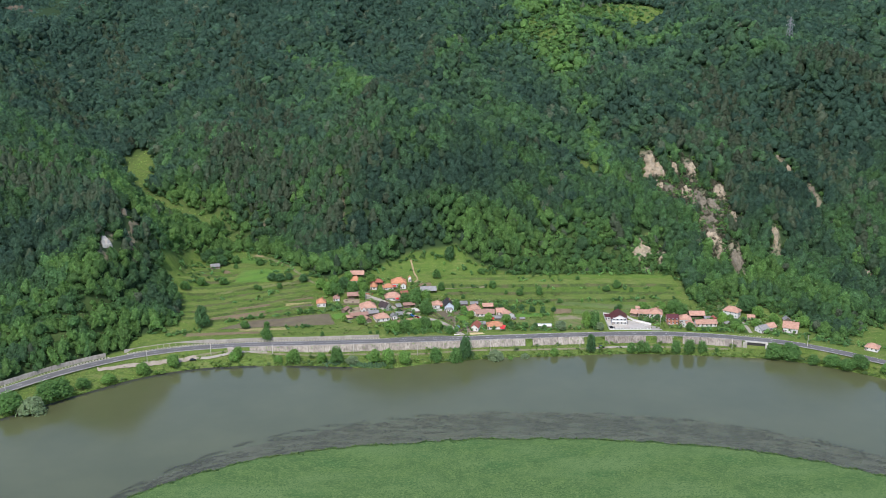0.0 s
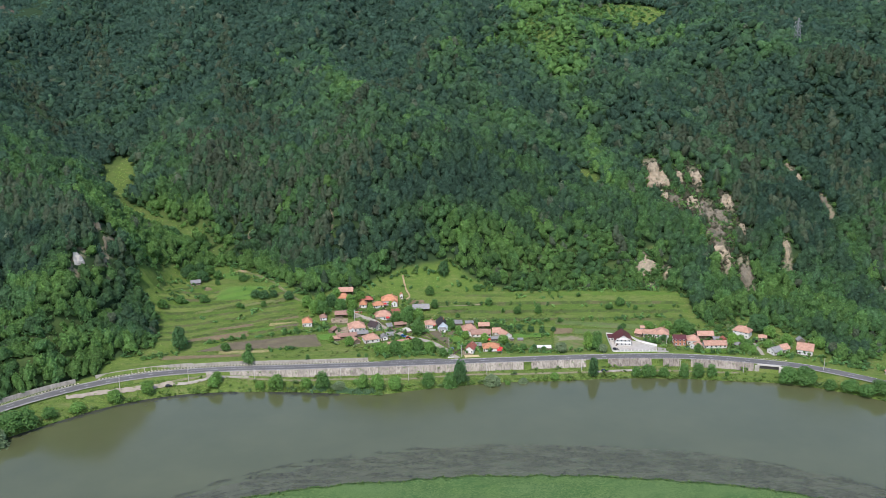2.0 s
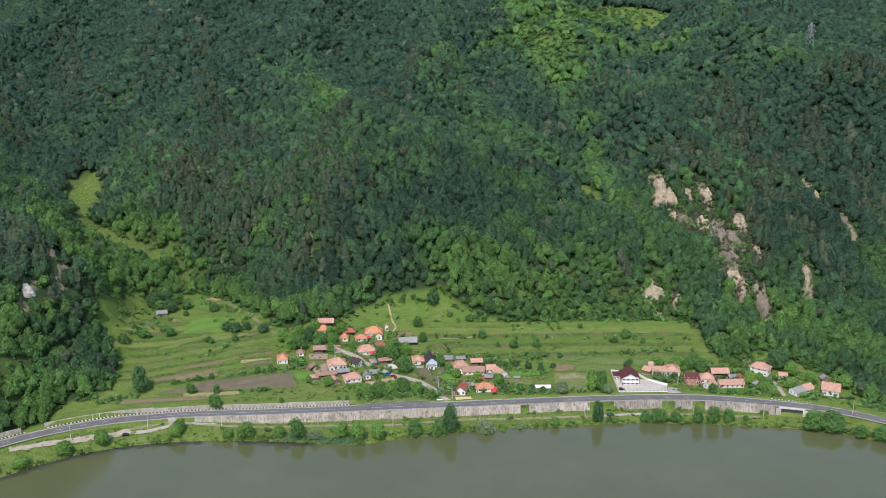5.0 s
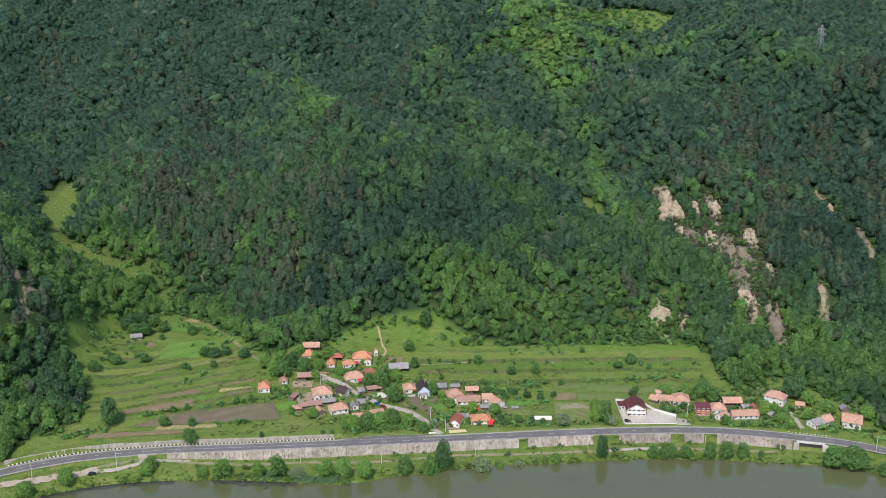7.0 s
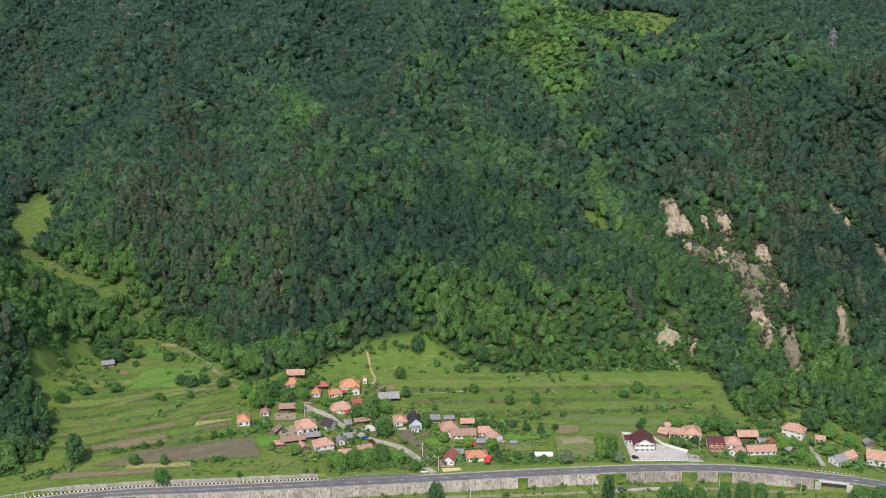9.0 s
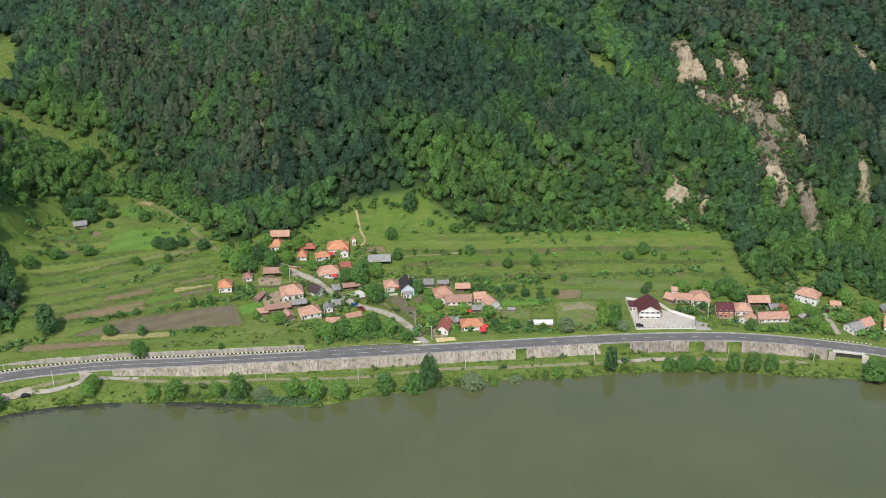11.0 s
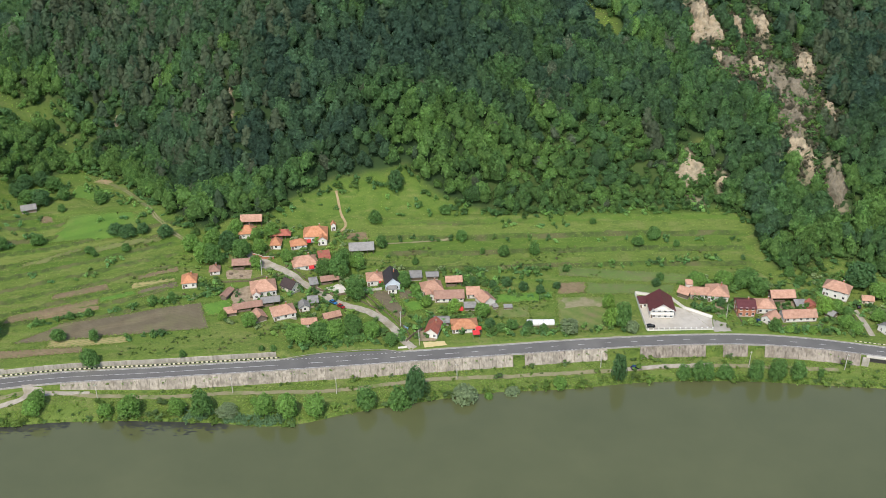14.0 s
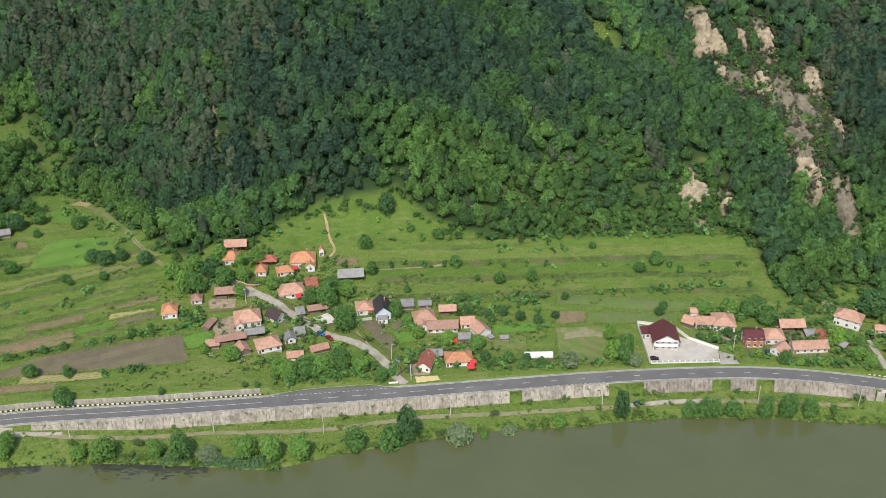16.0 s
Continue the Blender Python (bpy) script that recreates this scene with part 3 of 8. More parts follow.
def ribbon(name, line, width, material, label, category, lift=0.12, step=1.5, kind="structure", ragged=0.0, flat=None):
    """A strip of land along a line of the plan; width in metres."""
    p = np.array(line, float)
    s = np.concatenate([[0], np.cumsum(np.hypot(*np.diff(p, axis=0).T))])
    t = np.linspace(0, s[-1], max(3, int(s[-1] / step)))
    x, y = curve(t, list(zip(s, p[:, 0]))), curve(t, list(zip(s, p[:, 1])))
    tx, ty = np.gradient(x), np.gradient(y)
    n = np.hypot(tx, ty)
    side = np.linspace(-0.5, 0.5, 5)[:, None]
    off = side * width / K * (1 + ragged * (0.6 * np.sin(t * 0.83 + 3 * np.sin(t * 0.23) + 2.3 * (side > 0)) + 0.4 * np.sin(t * 2.1 + 2 * np.sin(t * 0.57) + 1.1 * (side > 0))))
    gx, gy = x - ty / n * off, y + tx / n * off
    h = K * ground(gx, gy) + lift if flat is None else np.full(gx.shape, flat)
    ob = new(name, grid_mesh(name, K * gx[::-1], K * gy[::-1], h[::-1], material))
    return tagged(ob, label, category, kind=kind)


# ---- land and water ----
OPEN = [(-168, 497), (-170, 508), (-161, 518), (-152, 526), (-147, 537), (-150, 548), (-156, 557), (-163, 566), (-167, 576), (-168, 592), (-166, 607), (-160, 621), (-148, 628), (-139, 635), (-127, 638), (-114, 632), (-101, 616), (-87, 601), (-71, 590), (-60, 599), (-47, 599), (-41, 607), (-24, 615), (-1, 617), (8, 619), (21, 611), (36, 605), (60, 601), (85, 606), (112, 606), (126, 612), (147, 597), (147, 582), (150, 568), (160, 568), (174, 575), (188, 564), (198, 550), (206, 540), (205, 526), (212, 511), (226, 520), (240, 534), (258, 535), (262, 440), (0, 440), (-165, 440)]
CLEAR = [((-238, 784), (-222, 718), 13), ((-224, 716), (-203, 672), 6), ((-206, 691), (-173, 674), 5.5), ((-173, 674), (-152, 665), 6), ((-152, 668), (-128, 636), 2.5), ((97, 724), (107, 690), 6.5), ((186, 984), (198, 1032), 17), ((172, 1005), (188, 1040), 12), ((204, 1000), (214, 1020), 8), ((80, 975), (100, 990), 10), ((112, 968), (135, 985), 9), ((92, 940), (98, 925), 7), ((150, 1000), (165, 1030), 8)]
BARE = [((145.5, 714), (146, 668), 8), ((152, 676), (152, 660), 6), ((161, 702), (160, 684), 5), ((173, 706), (172, 680), 6), ((165, 676), (164, 658), 6), ((172, 668), (178, 644), 9.5), ((188, 682), (188, 662), 6), ((190, 652), (190, 632), 4.5), ((173, 648), (174, 614), 7), ((243, 718), (244, 692), 5.5), ((249, 678), (249, 650), 4.5), ((127, 626), (127, 610), 6.5), ((139, 619), (140, 611), 4), ((185, 619), (184, 598), 5.5), ((210, 624), (210, 606), 4.5), ((-181, 576), (-180, 562), 4), ((-190.5, 556), (-190, 543), 4), ((-188, 580), (-188, 573), 3), ((-65.5, 648), (-65, 639), 2.6), ((263, 600), (262, 592), 5)]


YOUNG = [(75, 618, 24), (105, 616, 24), (125, 612, 14), (55, 612, 14), (95, 636, 18), (100, 905, 38), (90, 955, 48), (135, 985, 42), (165, 1000, 26), (160, 582, 14), (174, 572, 13), (200, 560, 20), (225, 530, 26), (-150, 618, 16), (-166, 598, 14), (-165, 574, 12), (-182, 642, 18), (-165, 645, 18), (-196, 680, 22), (-150, 648, 20), (-130, 655, 16), (-202, 652, 16), (-142, 535, 16), (-175, 625, 14), (-180, 660, 20), (-160, 652, 16), (-175, 610, 14), (-200, 672, 14), (-170, 600, 10), (-166, 618, 12), (-186, 668, 16), (-140, 648, 12), (-205, 498, 18), (-184, 512, 14), (-226, 478, 18), (-188, 622, 16), (-172, 636, 16), (-184, 642, 14), (-157, 640, 12)]


def zone(x, y, spots):
    """How strongly points lie in soft round areas (x, y, radius) or along soft streaks (x, y, x, y, radius)."""
    out = np.zeros(x.shape)
    for s in spots:
        a, b, c, d, r = s if len(s) == 5 else (*s[:2], *s)
        dx, dy = c - a, d - b
        t = np.clip(((x - a) * dx + (y - b) * dy) / max(dx * dx + dy * dy, 1e-6), 0, 1)
        out = np.maximum(out, np.exp(-((x - a - t * dx) ** 2 + (y - b - t * dy) ** 2) / r ** 2))
    return out


def wooded(x, y):
    """Where the forest stands."""
    x, y = np.asarray(x, float), np.asarray(y, float)
    yes = ~inside(x, y, OPEN) & (y > curve(x, ROAD) + 9)
    wx = x + 2.6 * np.sin(y / 5.3 + 1.7 * np.sin(x / 8)) + 1.5 * np.sin(y / 2.1 + x / 3.7)
    wy = y + 2.6 * np.sin(x / 4.7 + 1.9 * np.sin(y / 9)) + 1.5 * np.sin(x / 1.9 - y / 3.1)
    for a, b, r in CLEAR + BARE:
        yes &= ~capsule(wx, wy, a, b, r)
    return yes


def build_land():
    mid = np.arange(-240, 262, 1.7)
    far = 262 * 1.16 ** np.arange(0, 13)
    x = np.concatenate([-far[::-1], mid, far])
    road, shore, near = curve(x, ROAD), curve(x, SHORE), island_edge(x)
    rows = [near + s for s in (-2600, -1200, -600, -320, -220, -160, -120, -90, -70, -55, -44, -36, -29, -23, -18, -14, -10, -7, -4.5, -2, -0.05, 0.3)]
    rows += [near * 0.5 + shore * 0.5, shore - 0.3, shore + 0.02] + [shore + (road - 4.4 - shore) * f for f in (0.15, 0.3, 0.5, 0.7, 0.85, 0.999)]
    rows += [road + s for s in (-4.0, -3.56, -3.5, 0, 3.6, 3.78, 5.15, 5.35, 6.5, 8)]
    rows += [(road + 8) * (1 - f) + 640 * f for f in np.linspace(0, 1, 150)[1:]]
    rows += [np.full(x.shape, v) for v in np.concatenate([np.arange(646, 1100, 6), np.geomspace(1106, 3200, 18)])]
    y = np.stack(rows)
    x2 = np.broadcast_to(x, y.shape)
    z = ground(x2, y)
    me = grid_mesh("ground", K * x2, K * y, K * z, GRASS)
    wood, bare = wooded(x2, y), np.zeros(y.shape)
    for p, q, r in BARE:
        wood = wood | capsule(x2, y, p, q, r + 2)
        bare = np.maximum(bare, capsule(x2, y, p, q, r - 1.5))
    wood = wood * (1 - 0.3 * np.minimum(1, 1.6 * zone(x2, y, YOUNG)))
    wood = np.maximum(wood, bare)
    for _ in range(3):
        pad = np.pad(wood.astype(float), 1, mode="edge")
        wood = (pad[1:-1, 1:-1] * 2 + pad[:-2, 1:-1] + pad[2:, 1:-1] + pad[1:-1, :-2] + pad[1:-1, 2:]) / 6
    reed = (y < near).astype(float)
    up, number, much = strips(x2, y)
    mown = np.abs(np.sin(number * 12.9898) * 43758.5453) % 1.0
    bands = np.where(up < 0.26, 0.0, 0.15 + 0.85 * mown) * much + (0.45 + 0.2 * np.sin(x2 / 11 + 2 * np.sin(y / 13))) * (1 - much)
    high = smooth(594, 601, y) * smooth(-60, -40, x2)
    bands = bands * (1 - high) + 0.24 * high
    bands = np.where(inside(x2, y, OPEN) & (y > road + 10), bands, 0.42)
    a = me.attributes.new("cover", "FLOAT_COLOR", "POINT")
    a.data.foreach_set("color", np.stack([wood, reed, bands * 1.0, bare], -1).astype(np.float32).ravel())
    tagged(new("ground", me), "green valley floor rising into steep wooded hillside", "ground", kind="structure")


build_land()
xs, ys = np.meshgrid(np.concatenate([-np.geomspace(1700, 300, 8), np.linspace(-290, 330, 60), np.geomspace(340, 1700, 8)]), np.linspace(-700, 720, 60))
tagged(new("water", grid_mesh("water", xs, ys, np.full(xs.shape, K * WATER), RIVER)), "calm murky olive-green river with soft reflections", "river", kind="structure")
rx = np.concatenate([np.arange(-420, 421, 3.0)])


def road_strip(name, o0, o1, x0, x1, z, material, label, parent=None, step=1.5):
    """A strip along the road between two offsets (metres from its middle)."""
    x = np.linspace(x0, x1, max(2, int(abs(x1 - x0) / step) + 1))
    y = curve(x, ROAD)
    g = (curve(x + 0.5, ROAD) - curve(x - 0.5, ROAD))
    n = np.sqrt(1 + g * g)
    off = np.linspace(o0, o1, 3)[:, None] / K
    me = grid_mesh(name, K * (x - g / n * off), K * (y + off / n), np.full((3, len(x)), z), material)
    ob = new(name, me)
    ob.parent = parent
    return tagged(ob, label)


tagged(road_strip("road_shoulder", -4.65, 4.75, -420, 420, 0.0, SHOULDER, ""), "pale gravel verge along the main road", "road verge", kind="structure")
road = tagged(road_strip("road", -3.8, 3.8, -420, 420, 0.05, ASPHALT, ""), "grey asphalt two-lane road following the river bend", "road", kind="structure")
for o, a, b in ((-3.5, 48, 78), (3.5, -33, 9)):
    road_strip("edge_line", o - 0.07, o + 0.07, -300, a, 0.058, LINE, "", road)
    road_strip("edge_line", o - 0.07, o + 0.07, b, 300, 0.058, LINE, "", road)
    for k in range(int((b - a) / 1.5)):
        road_strip("edge_dash", o - 0.08, o + 0.08, a + 1.5 * k + 0.5, a + 1.5 * k + 1.25, 0.058, LINE, "", road, 1.0)
road_strip("centre_line", -0.07, 0.07, -125, -34, 0.058, LINE, "", road)
dash = -300.0
while dash < 300:
    if not -127 < dash < -33:
        road_strip("centre_dash", -0.08, 0.08, dash, dash + (5.0 if -34 < dash < 25 else 2.3), 0.058, LINE, "", road, 1.0)
    dash += 9.2
tagged(patch("lay_by", ((-33, 518.6), (9, 522.2), (3, 523.3), (-20, 521.9)), ASPHALT, "asphalt lay-by beside the main road", "road", 0.165, wobble=0.0), kind="structure")
ribbon("lay_by_kerb", ((-34, 518.7), (-30, 519.8), (-20, 522.0), (-11, 523.0), (2, 523.5), (5.2, 522.7), (9, 522.3)), 0.35, SHOULDER, "pale kerb round the lay-by", "kerb", 0.3)
tagged(patch("river_lay_by", ((48, 519.6), (60, 518.9), (74, 521.0), (78, 523.8)), ASPHALT, "narrow asphalt lay-by on the river side", "road", 0.1, wobble=0.0), kind="structure")

# ---- forest ----


def ico(level):
    bm = bmesh.new()
    bmesh.ops.create_icosphere(bm, subdivisions=level, radius=1)
    bm.verts.ensure_lookup_table()
    out = np.array([v.co for v in bm.verts]), np.array([[v.index for v in f.verts] for f in bm.faces])
    bm.free()
    return out


BALL = {1: ico(1), 2: ico(2)}


def tri_quads(centre, normal, size, r):
    """Leaf sprays: two triangles each, bent at the middle, facing along their normals."""
    n = len(centre)
    up = r.normal(size=(n, 3))
    a = np.cross(normal, up)
    a /= np.linalg.norm(a, axis=1)[:, None]
    b = np.cross(normal, a)
    s = size[:, None]
    v = np.stack([centre - a * s, centre + b * s * 0.75 + normal * s * 0.25, centre + a * s, centre - b * s * 0.75 + normal * s * 0.25], 1)
    i = np.arange(n)[:, None] * 4
    return v.reshape(-1, 3), np.concatenate([i + [0, 3, 1], i + [1, 3, 2]])


def leaf_tris(centre, normal, size, r):
    """Leaf sprays of one triangle each."""
    a = np.cross(normal, r.normal(size=centre.shape))
    a /= np.linalg.norm(a, axis=1)[:, None]
    b = np.cross(normal, a)
    s = size[:, None]
    v = np.stack([centre + a * s, centre - a * s * 0.6 + b * s * 0.8, centre - a * s * 0.6 - b * s * 0.8], 1)
    return v.reshape(-1, 3), np.arange(len(centre) * 3).reshape(-1, 3)


def broadleaf(seed, clumps, sprays, level=1, trunk=True, leaf=(0.05, 0.095), soft=False, spread=(0.8, 1.3)):
    """A broad crown one unit wide and one high: rough clumps with leaf sprays over them. Gives corners, triangles, shade of tone, soft flags."""
    r = np.random.default_rng(seed)
    V, T, S, F, base = [], [], [], [], 0
    ang = np.arange(clumps) * 2.4 + r.uniform(0, 6)
    lift = (np.arange(clumps) + 0.5) / clumps
    rad = 0.3 * np.sqrt(np.maximum(1 - (lift * 1.25 - 0.3) ** 2, 0.02)) * r.uniform(0.75, 1.15, clumps)
    C = np.stack([rad * np.cos(ang), rad * np.sin(ang), 0.26 + 0.56 * lift + r.uniform(-0.04, 0.04, clumps)], 1)
    R = r.uniform(0.13, 0.29, clumps) * (6.5 / clumps) ** 0.25 * 1.1
    bv, bt = BALL[level]
    for c, q in zip(C, R):
        bumpy = 1 + r.uniform(-0.28, 0.2, len(bv))
        V.append(c + bv * q * 0.86 * bumpy[:, None] * (1, 1, 0.92))
        T.append(bt + base)
        S.append(np.full(len(bv), 0.92))
        F.append(np.full(len(bt), soft))
        base += len(bv)
    k = r.integers(0, clumps, sprays * 3)
    d = r.normal(size=(sprays * 3, 3))
    d[:, 2] = d[:, 2] + 0.45
    d /= np.linalg.norm(d, axis=1)[:, None]
    P = C[k] + d * (R[k] * r.uniform(0.86, 1.27, len(k)))[:, None]
    depth = np.min(np.linalg.norm(P[:, None] - C[None], axis=2) / R[None], axis=1)
    keep = np.argsort(-depth)[:sprays]
    nrm = d[keep] + r.normal(size=(sprays, 3)) * 0.5 + (0, 0, 0.8)
    nrm /= np.linalg.norm(nrm, axis=1)[:, None]
    v, t = leaf_tris(P[keep], nrm, r.uniform(*leaf, sprays), r)
    V.append(v)
    T.append(t + base)
    S.append(np.repeat(r.uniform(*spread, sprays), 3))
    F.append(np.zeros(len(t), bool))
    base += len(v)
    if trunk:
        ring = np.array([(0.022, 0, -0.05), (-0.011, 0.019, -0.05), (-0.011, -0.019, -0.05), (0.014, 0, 0.45), (-0.007, 0.012, 0.45), (-0.007, -0.012, 0.45)])
        V.append(ring)
        T.append(np.array([(0, 1, 4), (0, 4, 3), (1, 2, 5), (1, 5, 4), (2, 0, 3), (2, 3, 5)]) + base)
        S.append(np.full(6, 0.45))
        F.append(np.zeros(6, bool))
    return np.concatenate(V), np.concatenate(T), np.concatenate(S), np.concatenate(F)


def dome(segments, rings, low=-0.7):
    """Corners and triangles of an upright ball, open at the bottom."""
    el = np.linspace(np.arcsin(low), np.pi / 2, rings + 1)[:-1]
    v = [(np.cos(e) * np.cos(a), np.cos(e) * np.sin(a), np.sin(e)) for k, e in enumerate(el) for a in (np.arange(segments) + 0.5 * (k % 2)) * 2 * np.pi / segments]
    t = []
    for k in range(rings - 1):
        for i in range(segments):
            a, b = k * segments + i, k * segments + (i + 1) % segments
            c, d = a + segments, b + segments
            t += [(a, b, c), (b, d, c)] if k % 2 == 0 else [(a, d, c), (a, b, d)]
    top = (rings - 1) * segments
    return np.array(v + [(0, 0, 1.0)]), np.array(t + [(top + i, top + (i + 1) % segments, len(v)) for i in range(segments)])


def forest_crown(seed, segments, rings, sprays, leaf=(0.05, 0.1), spread=(0.9, 1.15)):
    """A full crown one unit wide and one high, as it stands in a closed forest: an egg swelling into boughs, with leaf sprays over it."""
    r = np.random.default_rng(seed)
    v, t = dome(segments, rings)
    n = 14
    bough = r.normal(size=(n, 3)) * (1, 1, 0.8) + (0, 0, 0.45)
    bough /= np.linalg.norm(bough, axis=1)[:, None]
    size, push = r.uniform(0.2, 0.46, n), r.uniform(0.25, 1.15, n)
    skew, taper = r.uniform(-0.16, 0.16, 2), r.uniform(0.0, 0.5)

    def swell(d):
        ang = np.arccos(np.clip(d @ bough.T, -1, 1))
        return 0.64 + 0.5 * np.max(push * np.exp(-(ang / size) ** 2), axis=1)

    def place(d, grow):
        q = swell(d) * grow
        wide = 0.5 * q * (1 - taper * d[:, 2])
        return np.stack([d[:, 0] * wide + skew[0] * d[:, 2], d[:, 1] * wide + skew[1] * d[:, 2], 0.52 + 0.48 * q * d[:, 2]], 1)

    # painted shade: tone 0.8 in the hollows between boughs, 1.1 on their tops
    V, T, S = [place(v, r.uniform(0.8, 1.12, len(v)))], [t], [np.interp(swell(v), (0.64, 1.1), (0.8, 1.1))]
    d = r.normal(size=(sprays, 3)) + (0, 0, 0.7)
    d /= np.linalg.norm(d, axis=1)[:, None]
    nrm = d + r.normal(size=d.shape) * 0.55 + (0, 0, 0.45)
    nrm /= np.linalg.norm(nrm, axis=1)[:, None]
    lv, lt = leaf_tris(place(d, r.uniform(0.9, 1.26, sprays)), nrm, r.uniform(*leaf, sprays), r)
    V.append(lv)
    T.append(lt + len(v))
    S.append(np.repeat(r.uniform(*spread, sprays), 3))
    return np.concatenate(V), np.concatenate(T), np.concatenate(S), np.concatenate([np.ones(len(t), bool), np.zeros(len(lt), bool)])


def forest_pine(seed, sides, tiers, sprays, leaf=(0.09, 0.16), spread=(0.82, 1.22)):
    """A pine one unit wide and one high: a bare foot, tiers of drooping boughs and a pointed top."""
    r = np.random.default_rng(seed)
    lean = r.uniform(-0.06, 0.06, 2)

    def reach(h):
        return 0.5 * np.clip(1 - h, 0, 1) ** 0.55 * np.interp(h, (0.0, 0.14, 0.3, 1), (0.45, 0.85, 1, 1))

    V, T, rows = [], [], 2 * tiers
    for k in range(rows):
        h = k / rows
        for i in range(sides):
            a = 6.2832 * (i + 0.5 * (k % 2)) / sides
            q = reach(h) * (1.0 if k % 2 == 0 else 0.8) * r.uniform(0.8, 1.15)
            V.append((q * np.cos(a) + lean[0] * h, q * np.sin(a) + lean[1] * h, 0.2 + 0.8 * h - (0.03 if k % 2 == 0 else 0)))
    V.append((lean[0], lean[1], 1.0))
    for k in range(rows):
        for i in range(sides):
            a, b = k * sides + i, k * sides + (i + 1) % sides
            if k == rows - 1:
                T.append((a, b, rows * sides))
            else:
                T += [(a, b, a + sides), (b, b + sides, a + sides)]
    V, T, S = np.array(V), np.array(T), np.full(len(V), 0.95)
    h, a = r.uniform(0, 1, sprays) ** 1.2, r.uniform(0, 6.2832, sprays)
    q = reach(h) * r.uniform(0.75, 1.15, sprays)
    p = np.stack([q * np.cos(a) + lean[0] * h, q * np.sin(a) + lean[1] * h, 0.2 + 0.8 * h], 1)
    nrm = np.stack([0.5 * np.cos(a), 0.5 * np.sin(a), np.full(sprays, 0.8)], 1) + r.normal(size=(sprays, 3)) * 0.3
    nrm /= np.linalg.norm(nrm, axis=1)[:, None]
    lv, lt = leaf_tris(p, nrm, r.uniform(*leaf, sprays), r)
    return np.concatenate([V, lv]), np.concatenate([T, lt + len(V)]), np.concatenate([S, np.repeat(r.uniform(*spread, sprays), 3)]), np.concatenate([np.ones(len(T), bool), np.zeros(len(lt), bool)])


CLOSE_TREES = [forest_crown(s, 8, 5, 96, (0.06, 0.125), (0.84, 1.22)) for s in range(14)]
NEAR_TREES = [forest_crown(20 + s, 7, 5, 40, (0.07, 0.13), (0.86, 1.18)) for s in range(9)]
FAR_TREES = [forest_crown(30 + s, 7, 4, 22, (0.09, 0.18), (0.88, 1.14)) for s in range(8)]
NEAR_PINES = [forest_pine(40 + s, 6, 4, 60, (0.08, 0.15), (0.88, 1.14)) for s in range(7)]
FAR_PINES = [forest_pine(50 + s, 6, 3, 34) for s in range(5)]
# DARK: blue-green beech, pushed bluer so the far slope looks hazy
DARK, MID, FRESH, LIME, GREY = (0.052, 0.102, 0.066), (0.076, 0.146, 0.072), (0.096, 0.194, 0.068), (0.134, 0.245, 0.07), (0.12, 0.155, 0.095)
PINE, PINE_BROWN = (0.07, 0.114, 0.062), (0.09, 0.12, 0.07)


WEEDS = [broadleaf(60 + s, 3, 22, trunk=False, leaf=(0.07, 0.13)) for s in range(5)]


def planted(protos, x, y, height, width, tone, seed, sink=0.3):
    """Trees of these kinds set on the land, as corner, triangle, tone and soft arrays."""
    r = np.random.default_rng(seed)
    kind, turn = r.integers(0, len(protos), len(x)), r.uniform(0, 6.283, len(x))
    V, T, C, F, base = [], [], [], [], 0
    z = K * ground(x, y) - sink
    for k, (v, t, s, f) in enumerate(protos):
        i = np.nonzero(kind == k)[0]
        if not len(i):
            continue
        c, q = np.cos(turn[i])[:, None], np.sin(turn[i])[:, None]
        w, h = width[i][:, None], height[i][:, None]
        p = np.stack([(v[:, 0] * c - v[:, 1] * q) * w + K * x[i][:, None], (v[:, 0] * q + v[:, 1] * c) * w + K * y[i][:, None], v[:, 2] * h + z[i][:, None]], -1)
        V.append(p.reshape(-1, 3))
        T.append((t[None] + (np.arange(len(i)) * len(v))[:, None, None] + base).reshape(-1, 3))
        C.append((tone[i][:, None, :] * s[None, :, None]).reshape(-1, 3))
        F.append(np.tile(f, len(i)))
        base += len(i) * len(v)
    return np.concatenate(V), np.concatenate(T), np.concatenate(C), np.concatenate(F)


def stuff(name, arrays, material, label, category):
    v, t, c, f = arrays
    ob = new(name, raw_mesh(name, v, t, [material], c, smooth=f))
    return tagged(ob, label, category, kind="stuff")


PINE_WEST = [(-270, 614, -190, 570, 14), (-245, 606, -189, 574, 11), (-362, 912, -305, 835, 11), (-360, 850, -351, 889, 8.9), (-358, 1101, -285, 916, 10.3), (-204, 1026, -160, 819, 6.8), (-161, 857, -148, 816, 6.7),
             (-160, 742, -141, 686, 16.3), (-129, 783, -129, 673, 17.4), (-103, 689, -108, 664, 11.6), (-51, 667, -79, 641, 16.8), (-58, 720, -86, 678, 8.8), (-2, 888, -55, 731, 7.4), (-68, 638, -82, 634, 10.9)]
PINE_EAST = [(158, 736, 191, 725, 12.5), (216, 793, 216, 693, 15.2), (216, 833, 222, 784, 10.1), (291, 804, 323, 743, 13.2), (276, 737, 264, 668, 8.8), (201, 682, 187, 624, 8.2), (263, 778, 257, 738, 7.8),
             (274, 650, 264, 617, 10.1), (220, 666, 223, 628, 6.6), (170, 649, 172, 620, 5.1), (113, 637, 115, 625, 4.3)]
PINE_AREAS = PINE_WEST + PINE_EAST
